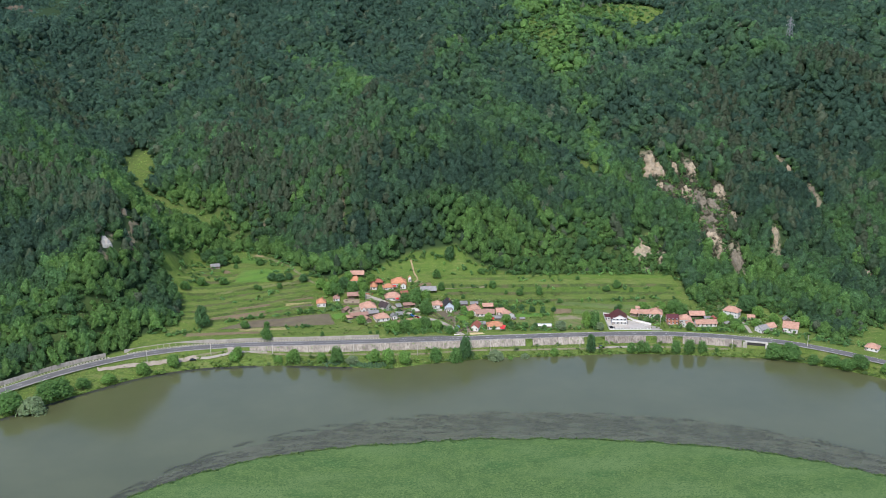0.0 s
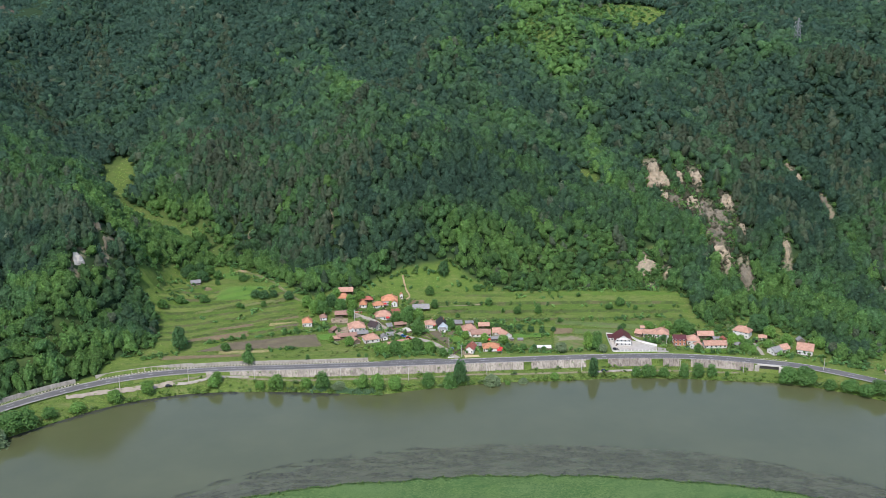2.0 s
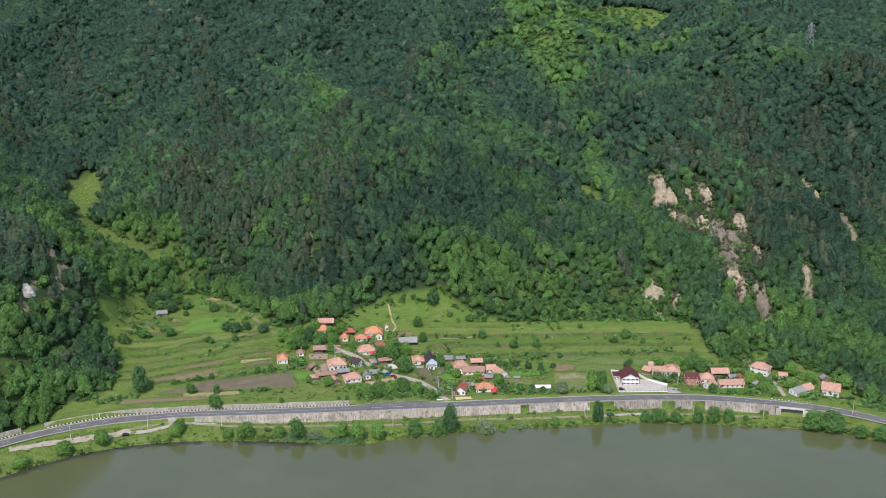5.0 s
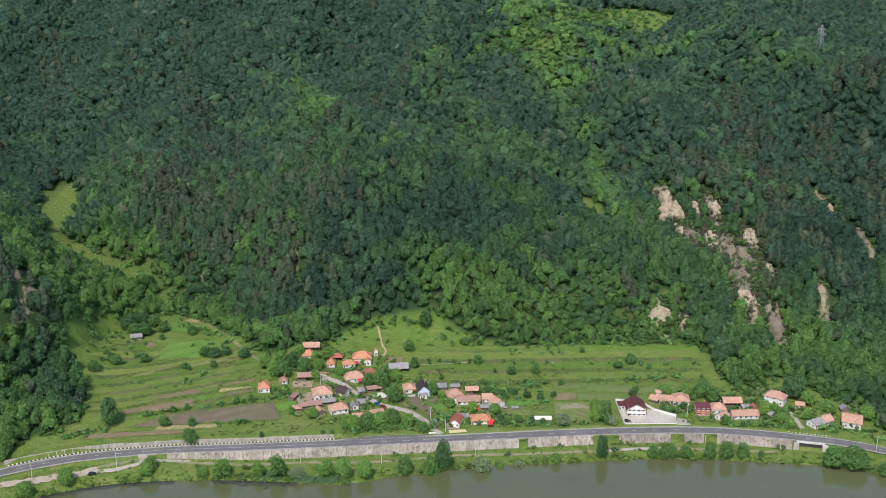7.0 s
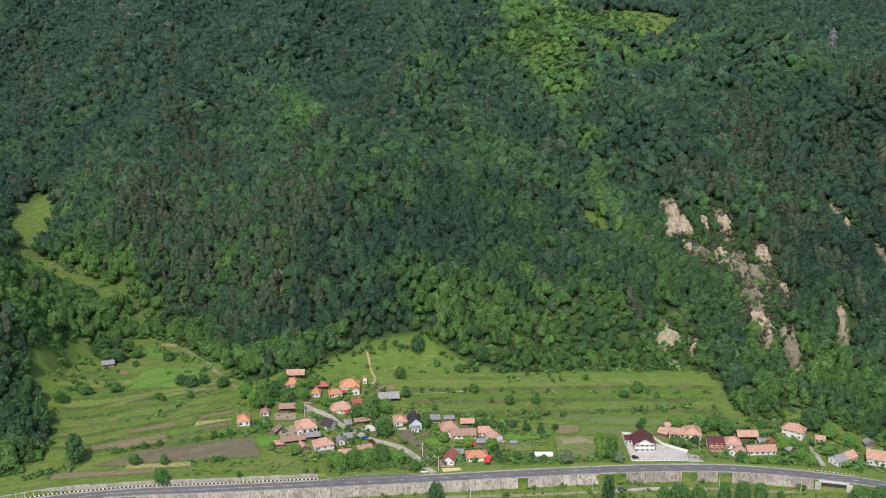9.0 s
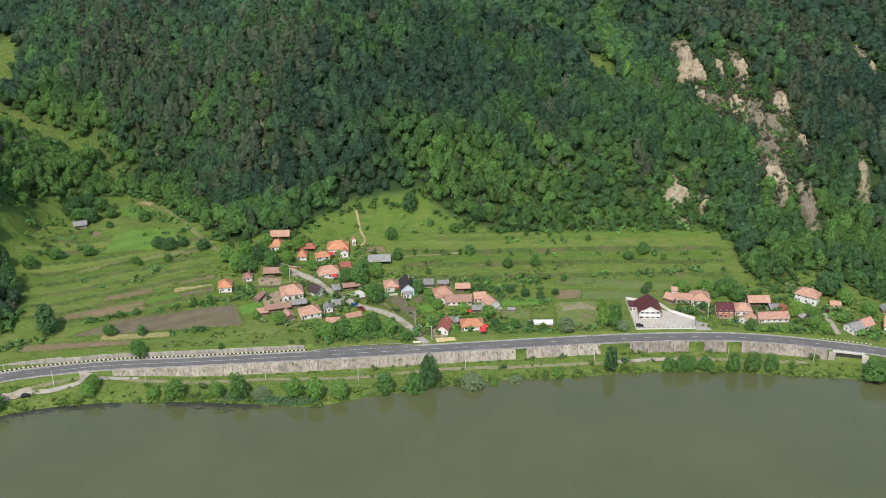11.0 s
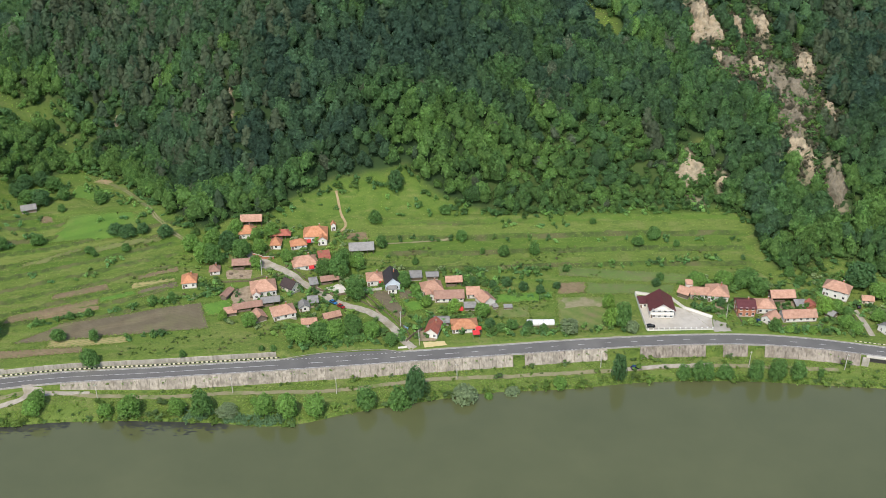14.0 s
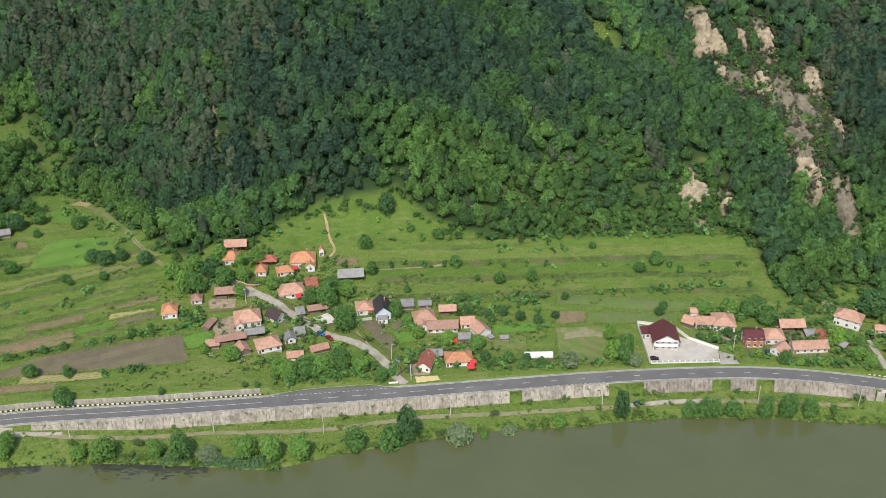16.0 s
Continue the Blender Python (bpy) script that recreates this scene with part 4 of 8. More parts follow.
FRESH_HIGH = [(118, 1000, 160, 985, 18), (79, 1034, 104, 923, 30), (94, 925, 108, 860, 18), (108, 860, 112, 782, 10), (115, 781, 111, 699, 8.5), (137, 943, 207, 932, 12.8), (-138, 917, -107, 862, 8.1), (-84, 823, -60, 748, 9), (-36, 684, -9, 671, 6.2), (-21, 702, 6, 698, 4.8), (-2, 843, 62, 969, 4.6)]
FRESH_LOW = [(-199, 703, -139, 662, 10.9), (-164, 624, -128, 639, 9.4), (-100, 659, -90, 667, 5.3), (24, 631, 77, 614, 17.7), (43, 651, 101, 630, 14.6), (-51, 614, -80, 610, 4.2), (173, 609, 210, 589, 8.9), (259, 635, 251, 609, 7.1), (112, 718, 122, 678, 7.2), (-227, 484, -162, 514, 13), (-240, 505, -178, 545, 12), (160, 585, 182, 576, 16), (195, 585, 230, 560, 18), (-188, 660, -150, 646, 20), (-176, 590, -164, 632, 15), (-120, 636, -85, 606, 9), (-192, 612, -170, 632, 16), (-182, 640, -152, 655, 15), (-200, 715, -160, 680, 9)]
FRESH_AREAS = FRESH_LOW + FRESH_HIGH
# VALLEY: fresh growth, lightened further to offset the slope's shade
VALLEY = [(-192, 615, -165, 632, 18), (-196, 680, -152, 655, 13), (-195, 672, -140, 642, 18), (-176, 596, -168, 628, 12), (-226, 482, -170, 510, 12)]
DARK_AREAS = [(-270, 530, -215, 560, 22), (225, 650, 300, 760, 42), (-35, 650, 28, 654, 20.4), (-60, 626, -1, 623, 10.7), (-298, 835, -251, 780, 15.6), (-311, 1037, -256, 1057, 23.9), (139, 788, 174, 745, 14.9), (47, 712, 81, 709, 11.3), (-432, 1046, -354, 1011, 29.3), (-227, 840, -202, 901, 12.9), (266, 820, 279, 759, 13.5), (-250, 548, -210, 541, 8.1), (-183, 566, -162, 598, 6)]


def build_forest():
    r = np.random.default_rng(11)

    def scatter(y0, y1, gap, rows):
        """Trees in staggered, shaken rows; the rows stand closer in plan where the slope is steep."""
        x, y = np.meshgrid(np.arange(-560, 520, gap), np.arange(y0, y1, rows))
        x = x + (np.arange(x.shape[0]) % 2)[:, None] * gap / 2
        x, y = (x + r.uniform(-0.42, 0.42, x.shape) * gap).ravel(), (y + r.uniform(-0.42, 0.42, y.shape) * rows).ravel()
        ok = wooded(x, y) & (np.abs(x) < 0.445 * y + 14) & (ground(x, y) < 206 - 0.035 * y) & (y < 1100 + 0.33 * np.abs(x))
        return x[ok], y[ok]

    def colours(x, y):
        n = len(x)
        pine, fresh, dark = zone(x, y, PINE_AREAS), zone(x, y, FRESH_AREAS), zone(x, y, DARK_AREAS)
        drift = 0.5 + 0.28 * np.sin(x / 23 + 2 * np.sin(y / 31)) + 0.28 * np.sin(y / 19 + 1.5 * np.sin(x / 27))
        u = r.uniform(size=n)
        crest = spurs(x, y) * (y > 700)
        is_pine = u < 0.012 + 0.7 * pine + 0.12 * np.clip(crest - 0.45, 0, 1)
        is_pine &= fresh < 0.6
        cell = np.floor((x + 4 * np.sin(y / 6) + 2 * np.sin(y / 2.3)) / 12) * 12.9898 + np.floor((y + 4 * np.sin(x / 5) + 2 * np.sin(x / 2.1)) / 10) * 78.233
        stand = np.abs(np.sin(cell) * 43758.5453) % 1.0
        # pick falls uphill: far trees get the bluish tone, haze put into colour
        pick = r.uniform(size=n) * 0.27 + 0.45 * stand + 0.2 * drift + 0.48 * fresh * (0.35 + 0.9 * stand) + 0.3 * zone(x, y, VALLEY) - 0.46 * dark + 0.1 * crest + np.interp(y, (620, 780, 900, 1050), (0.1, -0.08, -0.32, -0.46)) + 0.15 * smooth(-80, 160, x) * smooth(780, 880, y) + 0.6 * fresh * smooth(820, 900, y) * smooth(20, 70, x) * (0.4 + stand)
        # edge trees fresher, with the sunlit front of the forest put into tone
        pick = pick + 0.32 * (~wooded(x, y - 9) | ~wooded(x, y - 5)) * (y < 720)
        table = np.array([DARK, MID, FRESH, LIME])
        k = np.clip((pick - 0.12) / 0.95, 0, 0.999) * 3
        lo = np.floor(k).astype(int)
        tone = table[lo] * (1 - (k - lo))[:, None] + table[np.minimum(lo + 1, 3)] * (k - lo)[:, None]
        grey = r.uniform(size=n) < 0.02
        tone[grey] = GREY
        tone *= (r.uniform(0.84, 1.16, n) * (0.87 + 0.24 * (stand * 7.3 % 1.0)))[:, None]
        needles = np.array([PINE, PINE_BROWN])[(r.uniform(size=n) < 0.5).astype(int)] * r.uniform(0.8, 1.2, n)[:, None]
        tone[is_pine] = needles[is_pine]
        return is_pine, tone, fresh

    for y0, y1, gap, rows, leafy, needle, grow in ((455, 700, 3.65, 2.85, CLOSE_TREES, NEAR_PINES, 0.86), (700, 850, 4.3, 3.6, NEAR_TREES, NEAR_PINES, 0.97), (850, 1230, 5.2, 4.7, FAR_TREES, FAR_PINES, 1.1)):
        x, y = scatter(y0, y1, gap, rows)
        fill = (zone(x, y, PINE_AREAS) > 0.35) & (r.uniform(size=len(x)) < 0.35)
        extra = wooded(x[fill] + gap * 0.5, y[fill] + rows * 0.45)
        fx, fy = (x[fill] + gap * 0.5)[extra], (y[fill] + rows * 0.45)[extra]
        x, y = np.concatenate([x, fx]), np.concatenate([y, fy])
        some = ~((zone(x, y, YOUNG) > 0.5) & (r.uniform(size=len(x)) < 0.12))
        x, y = x[some], y[some]
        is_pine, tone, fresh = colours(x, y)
        young = zone(x, y, YOUNG) > r.uniform(0.2, 0.9, len(x))
        big = r.uniform(size=len(x)) ** 1.5
        h = (7.8 + 6.2 * big) * np.where(young, 0.55, 1.0) * r.uniform(0.82, 1.2, len(x))
        w = (6.8 + 7.0 * big) * np.where(young, 0.8, 1.0) * grow
        w, h = w * np.where(~wooded(x, y - 7) & (y < 720), 0.82, 1.0), h * np.where(~wooded(x, y - 4) & (y < 720), 0.8, 1.0)
        b = ~is_pine
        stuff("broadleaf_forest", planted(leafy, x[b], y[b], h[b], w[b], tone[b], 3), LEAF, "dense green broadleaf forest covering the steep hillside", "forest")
        p = is_pine
        stuff("pine_forest", planted(needle, x[p], y[p], h[p] * 1.06, w[p] * 0.9, tone[p], 4), NEEDLE, "grey-green pines standing among the hillside forest", "forest")


build_forest()


# ---- scrub, grass and water plants ----
def build_scrub():
    r = np.random.default_rng(5)
    # bushes on the meadow's upper edge and along the field bounds
    spots = []
    hedges_west = [((-90, 545.5), (-60, 554.5), 34, 1.5), ((-122, 535.5), (-92, 544.5), 16, 1.0), ((-87, 528.6), (-70, 532.4), 12, 1.0), ((-150, 575), (-140, 596), 22, 8), ((-165, 592), (-128, 622), 60, 8), ((-128, 622), (-100, 604), 22, 4), ((-70, 560), (-56, 556), 16, 2.5), ((-134, 523), (-150, 518), 26, 3), ((-112, 590), (-84, 600), 14, 6), ((-130, 560), (-92, 572), 12, 5)]
    hedges_gardens = [((-60, 603), (140, 606), 70, 5), ((-40, 588), (140, 585), 22, 1.2), ((30, 568), (140, 575), 40, 1.2), ((28, 562), (62, 566), 40, 4.5), ((40, 558), (63, 552), 16, 1.6), ((38, 530.5), (63, 533), 36, 2.4), ((-32, 526), (7, 531), 80, 3.2), ((-36, 555), (-18, 560), 20, 3), ((10, 540), (36, 541), 28, 3)]
    hedges_meadow = [((44, 596), (140, 602), 24, 5), ((-62, 575), (-52, 584), 24, 4), ((-58, 556), (-36, 552), 14, 6), ((-40, 576), (-24, 578), 26, 5), ((-12, 560), (8, 565), 26, 5), ((6, 548), (16, 560), 24, 5), ((-32, 545), (-18, 556), 26, 5), ((12, 534), (36, 537), 34, 5), ((-20, 590), (-48, 592), 22, 5), ((24, 566), (44, 556), 26, 4)]
    hedges_east = [((112, 547), (120, 543), 14, 1.2), ((138, 530.5), (166, 528), 50, 2.4), ((118, 557), (142, 560), 34, 3), ((150, 552), (176, 562), 60, 7), ((160, 534), (178, 546), 34, 5), ((180, 526), (204, 523), 26, 4), ((200, 518), (240, 500), 40, 4), ((66, 533), (92, 532), 12, 2), ((116, 548), (132, 545), 26, 4), ((134, 546), (156, 540), 34, 4)]
    for a, b, n, wide in hedges_west + hedges_gardens + hedges_meadow + hedges_east:
        t = r.uniform(size=n)
        spots.append(np.stack([a[0] + (b[0] - a[0]) * t + r.normal(0, wide * 0.5, n), a[1] + (b[1] - a[1]) * t + r.normal(0, wide * 0.5, n)], 1))
    p = np.concatenate(spots)
    x, y = p.T
    keep = y > curve(x, ROAD) + 5.5
    x, y = x[keep], y[keep]
    n = len(x)
    h, w = r.uniform(1.2, 3.6, n), r.uniform(1.8, 4.4, n)
    pal = np.array([(0.075, 0.145, 0.04), FRESH, LIME, (0.06, 0.12, 0.04), (0.09, 0.155, 0.045)])
    tone = pal[r.integers(0, 5, n)] * r.uniform(0.85, 1.2, n)[:, None]
    # scrub on half-open slopes and inside the clearings
    sx, sy = r.uniform(-260, 250, 36000), r.uniform(505, 1050, 36000)
    sx, sy = np.concatenate([sx, r.uniform(115, 262, 4500)]), np.concatenate([sy, r.uniform(592, 725, 4500)])
    half = (zone(sx, sy, YOUNG) > r.uniform(0.25, 1.0, len(sx))) & ~inside(sx, sy, OPEN)
    for p, q, rad in CLEAR:
        half |= capsule(sx, sy, p, q, rad * 1.2) & (r.uniform(size=len(sx)) < 0.05)
    for p, q, rad in BARE:
        half |= capsule(sx, sy, p, q, rad * 1.2) & ~capsule(sx, sy, p, q, rad * 0.7) & (r.uniform(size=len(sx)) < 0.5)
    near_valley = (capsule(sx, sy, (-200, 665), (-130, 635), 24) | capsule(sx, sy, (75, 980), (160, 1000), 34) | capsule(sx, sy, (90, 930), (113, 825), 13)) & ~inside(sx, sy, OPEN)
    half |= near_valley & (r.uniform(size=len(sx)) < 0.28)
    for p, q, rad in CLEAR:
        if p[1] < 800:
            half &= ~(capsule(sx, sy, p, q, rad * 0.85) & (r.uniform(size=len(sx)) < 0.93))
    half |= wooded(sx, sy + 4.5) & ~wooded(sx, sy) & inside(sx, sy, OPEN) & (r.uniform(size=len(sx)) < 0.75)
    half &= np.abs(sx) < 0.445 * sy + 10
    sx, sy = sx[half], sy[half]
    n2 = len(sx)
    shrubs = pal[r.choice(5, n2, p=(0.25, 0.35, 0.2, 0.05, 0.15))] * r.uniform(0.85, 1.15, n2)[:, None]
    qx, qy = r.uniform(138, 200, 3300), r.uniform(612, 712, 3300)
    dry = np.zeros(len(qx), bool)
    for p, q, rad in BARE:
        dry |= capsule(qx, qy, p, q, rad * 1.25) & (r.uniform(size=len(qx)) < 0.4)
    qx, qy = qx[dry], qy[dry]
    n3 = len(qx)
    brown = np.array([(0.1, 0.105, 0.065), (0.125, 0.12, 0.08), (0.075, 0.105, 0.05), (0.14, 0.13, 0.09)])[r.integers(0, 4, n3)] * r.uniform(0.85, 1.2, n3)[:, None]
    stuff("dry_scrub", planted(WEEDS, qx, qy, r.uniform(1.6, 4.4, n3), r.uniform(1.8, 3.8, n3), brown, 21, 0.4), NEEDLE, "grey-brown dry brush and stunted pines on the rocks", "bushes")
    stuff("scrub", planted(WEEDS, sx, sy, r.uniform(1.8, 5.2, n2), r.uniform(2.8, 6.4, n2), shrubs, 16, 0.4), LEAF, "fresh green scrub on half-open slopes and among rocks", "bushes")
    stuff("bushes", planted(WEEDS, x, y, h * 1.15, w, tone, 6, 0.4), GARDEN, "low green shrubs between fields and gardens", "bushes")
    # weeds about the gardens
    gx, gy = r.uniform(-95, 185, 6500), r.uniform(520, 582, 6500)
    patchy = np.sin(gx / 4.3 + 2 * np.sin(gy / 3.9)) + np.sin(gx / 9.1 - gy / 3.7) > r.uniform(-0.2, 1.9, 6500)
    patchy &= (gy > curve(gx, ROAD) + 6) & (np.abs(gx - 100) > 18)
    for poly in NO_TUFTS + PLOTS:
        patchy &= ~inside(gx, gy, poly)
    for line in NO_TUFT_LINES:
        for a, b in zip(line, line[1:]):
            patchy &= ~capsule(gx, gy, a, b, 2.4)
    gx, gy = gx[patchy], gy[patchy]
    n = len(gx)
    rank = np.array([(0.07, 0.12, 0.035), (0.1, 0.165, 0.04), (0.13, 0.19, 0.05), (0.16, 0.175, 0.07), (0.13, 0.12, 0.065)])[r.choice(5, n, p=(0.25, 0.3, 0.2, 0.15, 0.1))] * r.uniform(0.85, 1.15, (n, 1))
    stuff("garden_weeds", planted(WEEDS, gx, gy, r.uniform(0.4, 1.1, n), r.uniform(0.7, 1.9, n), rank, 23, 0.15), WEED, "rank weeds and low plants in the village gardens", "weeds")
    # rank growth on the river bank
    n = 900
    x = r.uniform(-235, 240, n)
    sh, rd = curve(x, SHORE), curve(x, ROAD)
    f = r.uniform(size=n) ** 1.6
    y = sh + 0.2 + (rd - 9.5 - sh) * f
    wall_foot = r.uniform(size=n) < 0.16
    y = np.where(wall_foot, rd - 5.6 - r.exponential(0.5, n), y)
    ok = (np.abs(f - 0.62) > 0.12) | wall_foot
    x, y = x[ok], y[ok]
    n = len(x)
    hx = r.uniform(-100, 162, 110)
    hy = curve(hx, ROAD) - 3.72 - r.uniform(0, 0.25, 110)
    hs = r.uniform(0.7, 1.9, 110)
    stuff("hanging_growth", planted(WEEDS, hx, hy, hs * 0.7, hs, np.tile((0.13, 0.19, 0.06), (110, 1)) * r.uniform(0.8, 1.3, (110, 1)), 20, 0.35), GARDEN, "weeds and small shrubs hanging over the retaining walls", "bushes")
    ex = r.uniform(-232, 236, 900)
    fringe = np.sin(ex / 3.3 + 2 * np.sin(ex / 9)) + np.sin(ex / 1.7) > r.uniform(-1.8, 1.2, 900)
    ex = ex[fringe]
    x, y = np.concatenate([x, ex]), np.concatenate([y, curve(ex, SHORE) + r.uniform(-0.5, 0.7, len(ex))])
    n = len(x)
    low = r.uniform(0.4, 0.85, n) * np.where(r.uniform(size=n) < 0.2, 2.2, 1.0)
    tone = np.array([(0.14, 0.23, 0.055), (0.175, 0.265, 0.065), (0.16, 0.235, 0.06), (0.125, 0.2, 0.07)])[r.integers(0, 4, n)] * r.uniform(0.8, 1.15, n)[:, None]
    cx, cy = np.concatenate([r.normal(-58, 2.4, 60), r.uniform(-49, -27, 120)]), np.concatenate([r.uniform(493.4, 497.6, 60), r.uniform(491, 494.8, 120)])
    cy = np.maximum(cy, curve(cx, SHORE) - 1.0)
    stuff("reed_clumps", planted(WEEDS, cx, cy, r.uniform(1.6, 2.8, 180), r.uniform(1.4, 2.6, 180), np.tile((0.1, 0.175, 0.085), (180, 1)) * r.uniform(0.88, 1.15, (180, 1)), 18, 0.5), GARDEN, "blue-green reeds standing at the water's edge", "reeds")
    ix = r.uniform(-125, 200, 420)
    iy = island_edge(ix) - np.abs(r.normal(0, 0.9, 420)) - 0.1
    stuff("reed_fringe", planted(WEEDS, ix, iy, r.uniform(0.5, 1.3, 420), r.uniform(0.7, 1.8, 420), np.array([(0.1, 0.18, 0.05), (0.14, 0.21, 0.065), (0.075, 0.14, 0.045)])[r.integers(0, 3, 420)], 25, 0.2), WEED, "rough reeds along the rim of the island", "reeds")
    stuff("bank_growth", planted(WEEDS, x, y, low * 1.6, low * 2.6, tone, 8, 0.3), LEAF, "rank green weeds and shrubs along the river bank", "bushes")

    # tufts of grass on the meadows
    def tufts(name, n, pick, size, palette, label, seed, tilt=0.16):
        q = np.random.default_rng(seed)
        x, y = pick(q, n)
        n = len(x)
        c = np.stack([K * x, K * y, K * ground(x, y) + size * 0.08], 1)
        nrm = q.normal(size=(n, 3)) * tilt + (-0.6 * tilt, -0.75 * tilt, 1.0)
        nrm /= np.linalg.norm(nrm, axis=1)[:, None]
        v, t = tri_quads(c, nrm, q.uniform(0.5, 1.3, n) * size, q)
        tone = np.repeat(np.array(palette)[q.integers(0, len(palette), n)] * q.uniform(0.8, 1.2, n)[:, None], 4, 0)
        stuff(name, (v, t, tone, np.zeros(len(t), bool)), WEED, label, "grass")

    def on_meadow(q, n):
        x, y = q.uniform(-168, 250, n), q.uniform(505, 640, n)
        ok = inside(x, y, OPEN) & (y > curve(x, ROAD) + 6)
        plot = np.zeros(len(x), bool)
        for poly in NO_TUFTS:
            plot |= inside(x, y, poly)
        for line in NO_TUFT_LINES:
            for a, b in zip(line, line[1:]):
                plot |= capsule(x, y, a, b, 2.0)
        return x[ok & ~plot], y[ok & ~plot]

    def on_bank(q, n):
        x = q.uniform(-230, 236, n)
        sh, rd = curve(x, SHORE), curve(x, ROAD)
        y = sh + 0.1 + (rd - 5.2 - sh) * q.uniform(size=n)
        patchy = np.sin(x / 2.3 + 2 * np.sin(y / 1.9)) + np.sin(x / 5.1 - y / 2.7) > q.uniform(-1.6, 0.6, n)
        return x[patchy], y[patchy]

    def on_terraces(q, n):
        x, y = q.uniform(-166, 150, n), q.uniform(530, 606, n)
        up, number, much = strips(x, y)
        ok = (up < 0.24) & (much > q.uniform(0.2, 1, n)) & (np.sin(x / 3.1 + 5 * number) + np.sin(x / 9.7 - 3 * number) > q.uniform(-2.2, 0.6, n))
        plot = np.zeros(n, bool)
        for poly in NO_TUFTS:
            plot |= inside(x, y, poly)
        ok &= ~plot
        return x[ok], y[ok]

    def on_wall_tops(q, n):
        x = q.uniform(-104, 164, n)
        ok = np.sin(x / 2.9 + 2 * np.sin(x / 11)) + np.sin(x / 6.3) > q.uniform(-0.6, 1.6, n)
        x = x[ok]
        return x, curve(x, ROAD) - 3.62 - q.exponential(0.12, len(x))

    def on_clearings(q, n):
        x, y = q.uniform(-260, 220, n), q.uniform(600, 1050, n)
        ok = np.zeros(n, bool)
        for a, b, rad in CLEAR:
            ok |= capsule(x, y, a, b, rad)
        return x[ok], y[ok]

    green = [(0.13, 0.195, 0.04), (0.15, 0.215, 0.045), (0.185, 0.23, 0.065), (0.115, 0.18, 0.036)]
    tufts("grass", 30000, on_meadow, 0.3, green, "long uneven meadow grass on the terraces", 1)
    tufts("bank_grass", 26000, on_bank, 0.4, [(0.145, 0.225, 0.045), (0.17, 0.25, 0.052), (0.125, 0.2, 0.045), (0.175, 0.225, 0.07)], "rank bright grass on the river bank", 7)
    tufts("terrace_grass", 60000, on_terraces, 0.34, [(0.072, 0.112, 0.032), (0.09, 0.13, 0.036), (0.125, 0.145, 0.055)], "darker long grass along the old terrace edges", 8)
    tufts("wall_weeds", 3500, on_wall_tops, 0.45, [(0.1, 0.17, 0.04), (0.14, 0.2, 0.06)], "weeds growing along the top of the retaining walls", 9)
    tufts("clearing_grass", 42000, on_clearings, 0.8, [(0.17, 0.27, 0.05), (0.2, 0.3, 0.06), (0.15, 0.24, 0.045)], "bright grass in the forest clearings", 3)

    # weed beds floating in the shallows
    def mats(name, n, pick, size, material, label, seed, z):
        q = np.random.default_rng(seed)
        x, y = pick(q, n)
        n = len(x)
        a = np.linspace(0, 6.2832, 8)[:-1]
        rad = q.uniform(0.45, 1.25, (n, 7)) * (q.uniform(0.3, 1.0, n) ** 1.4)[:, None] * size
        vx = K * x[:, None] + rad * np.cos(a) * 2.1
        vy = K * y[:, None] + rad * np.sin(a) * 0.75
        v = np.stack([vx, vy, np.full(vx.shape, K * WATER + z) + np.arange(n)[:, None] * 2e-6], -1).reshape(-1, 3)
        t = np.array([(0, i, i + 1) for i in range(1, 6)])[None] + (np.arange(n) * 7)[:, None, None]
        tagged(new(name, raw_mesh(name, v, t.reshape(-1, 3), [material])), label, "water plants", kind="stuff")

    def shallows(q, n):
        x = q.uniform(-150, 230, n)
        f = q.uniform(size=n)
        width = np.interp(x, (-150, -110, -60, 0, 100, 180, 230), (8, 17, 24, 29, 28, 24, 17))
        y = curve(x, NEAR) + 0.5 + f * width
        g = np.random.default_rng(99)
        clot = np.zeros(n)
        for _ in range(26):
            s = g.uniform(0.3, 2.8)
            clot += np.sin(x * s * g.uniform(-0.5, 0.5) + (y - curve(x, NEAR)) * s * g.uniform(-1.1, 1.1) + g.uniform(0, 6.28)) / (0.6 + 0.2 * s)
        clot *= 0.26
        edge = 1.0 - smooth(0.72, 1.0, f) + 0.35 * np.exp(-((f - 0.06) / 0.1) ** 2)
        ok = clot > 0.2 - 0.36 * edge * np.interp(x, (-150, -60, 60, 230), (0.5, 0.8, 0.9, 1.0))
        return x[ok], y[ok]

    def broad(q, n):
        x = q.uniform(-120, 230, n)
        y = curve(x, NEAR) + 0.5 + q.uniform(size=n) * np.interp(x, (-120, -60, 0, 100, 200), (8, 17, 27, 27, 19))
        return x, y

    def far_side(q, n):
        x = np.concatenate([q.uniform(-206, -98, n), q.uniform(-82, -48, n // 3)])
        y = curve(x, SHORE) - 0.1 - q.exponential(1.1, len(x))
        return x, y

    mats("pale_water_weed", 5200, broad, 1.7, ALGAE_PALE, "pale submerged weed in the shallow river margin", 5, 0.006)
    mats("water_weed", 44000, shallows, 0.34, ALGAE, "dark mats of water weed floating near the reed island", 4, 0.02)
    mats("shore_weed", 2600, far_side, 0.75, ALGAE, "dark weed lying along the far bank", 6, 0.03)


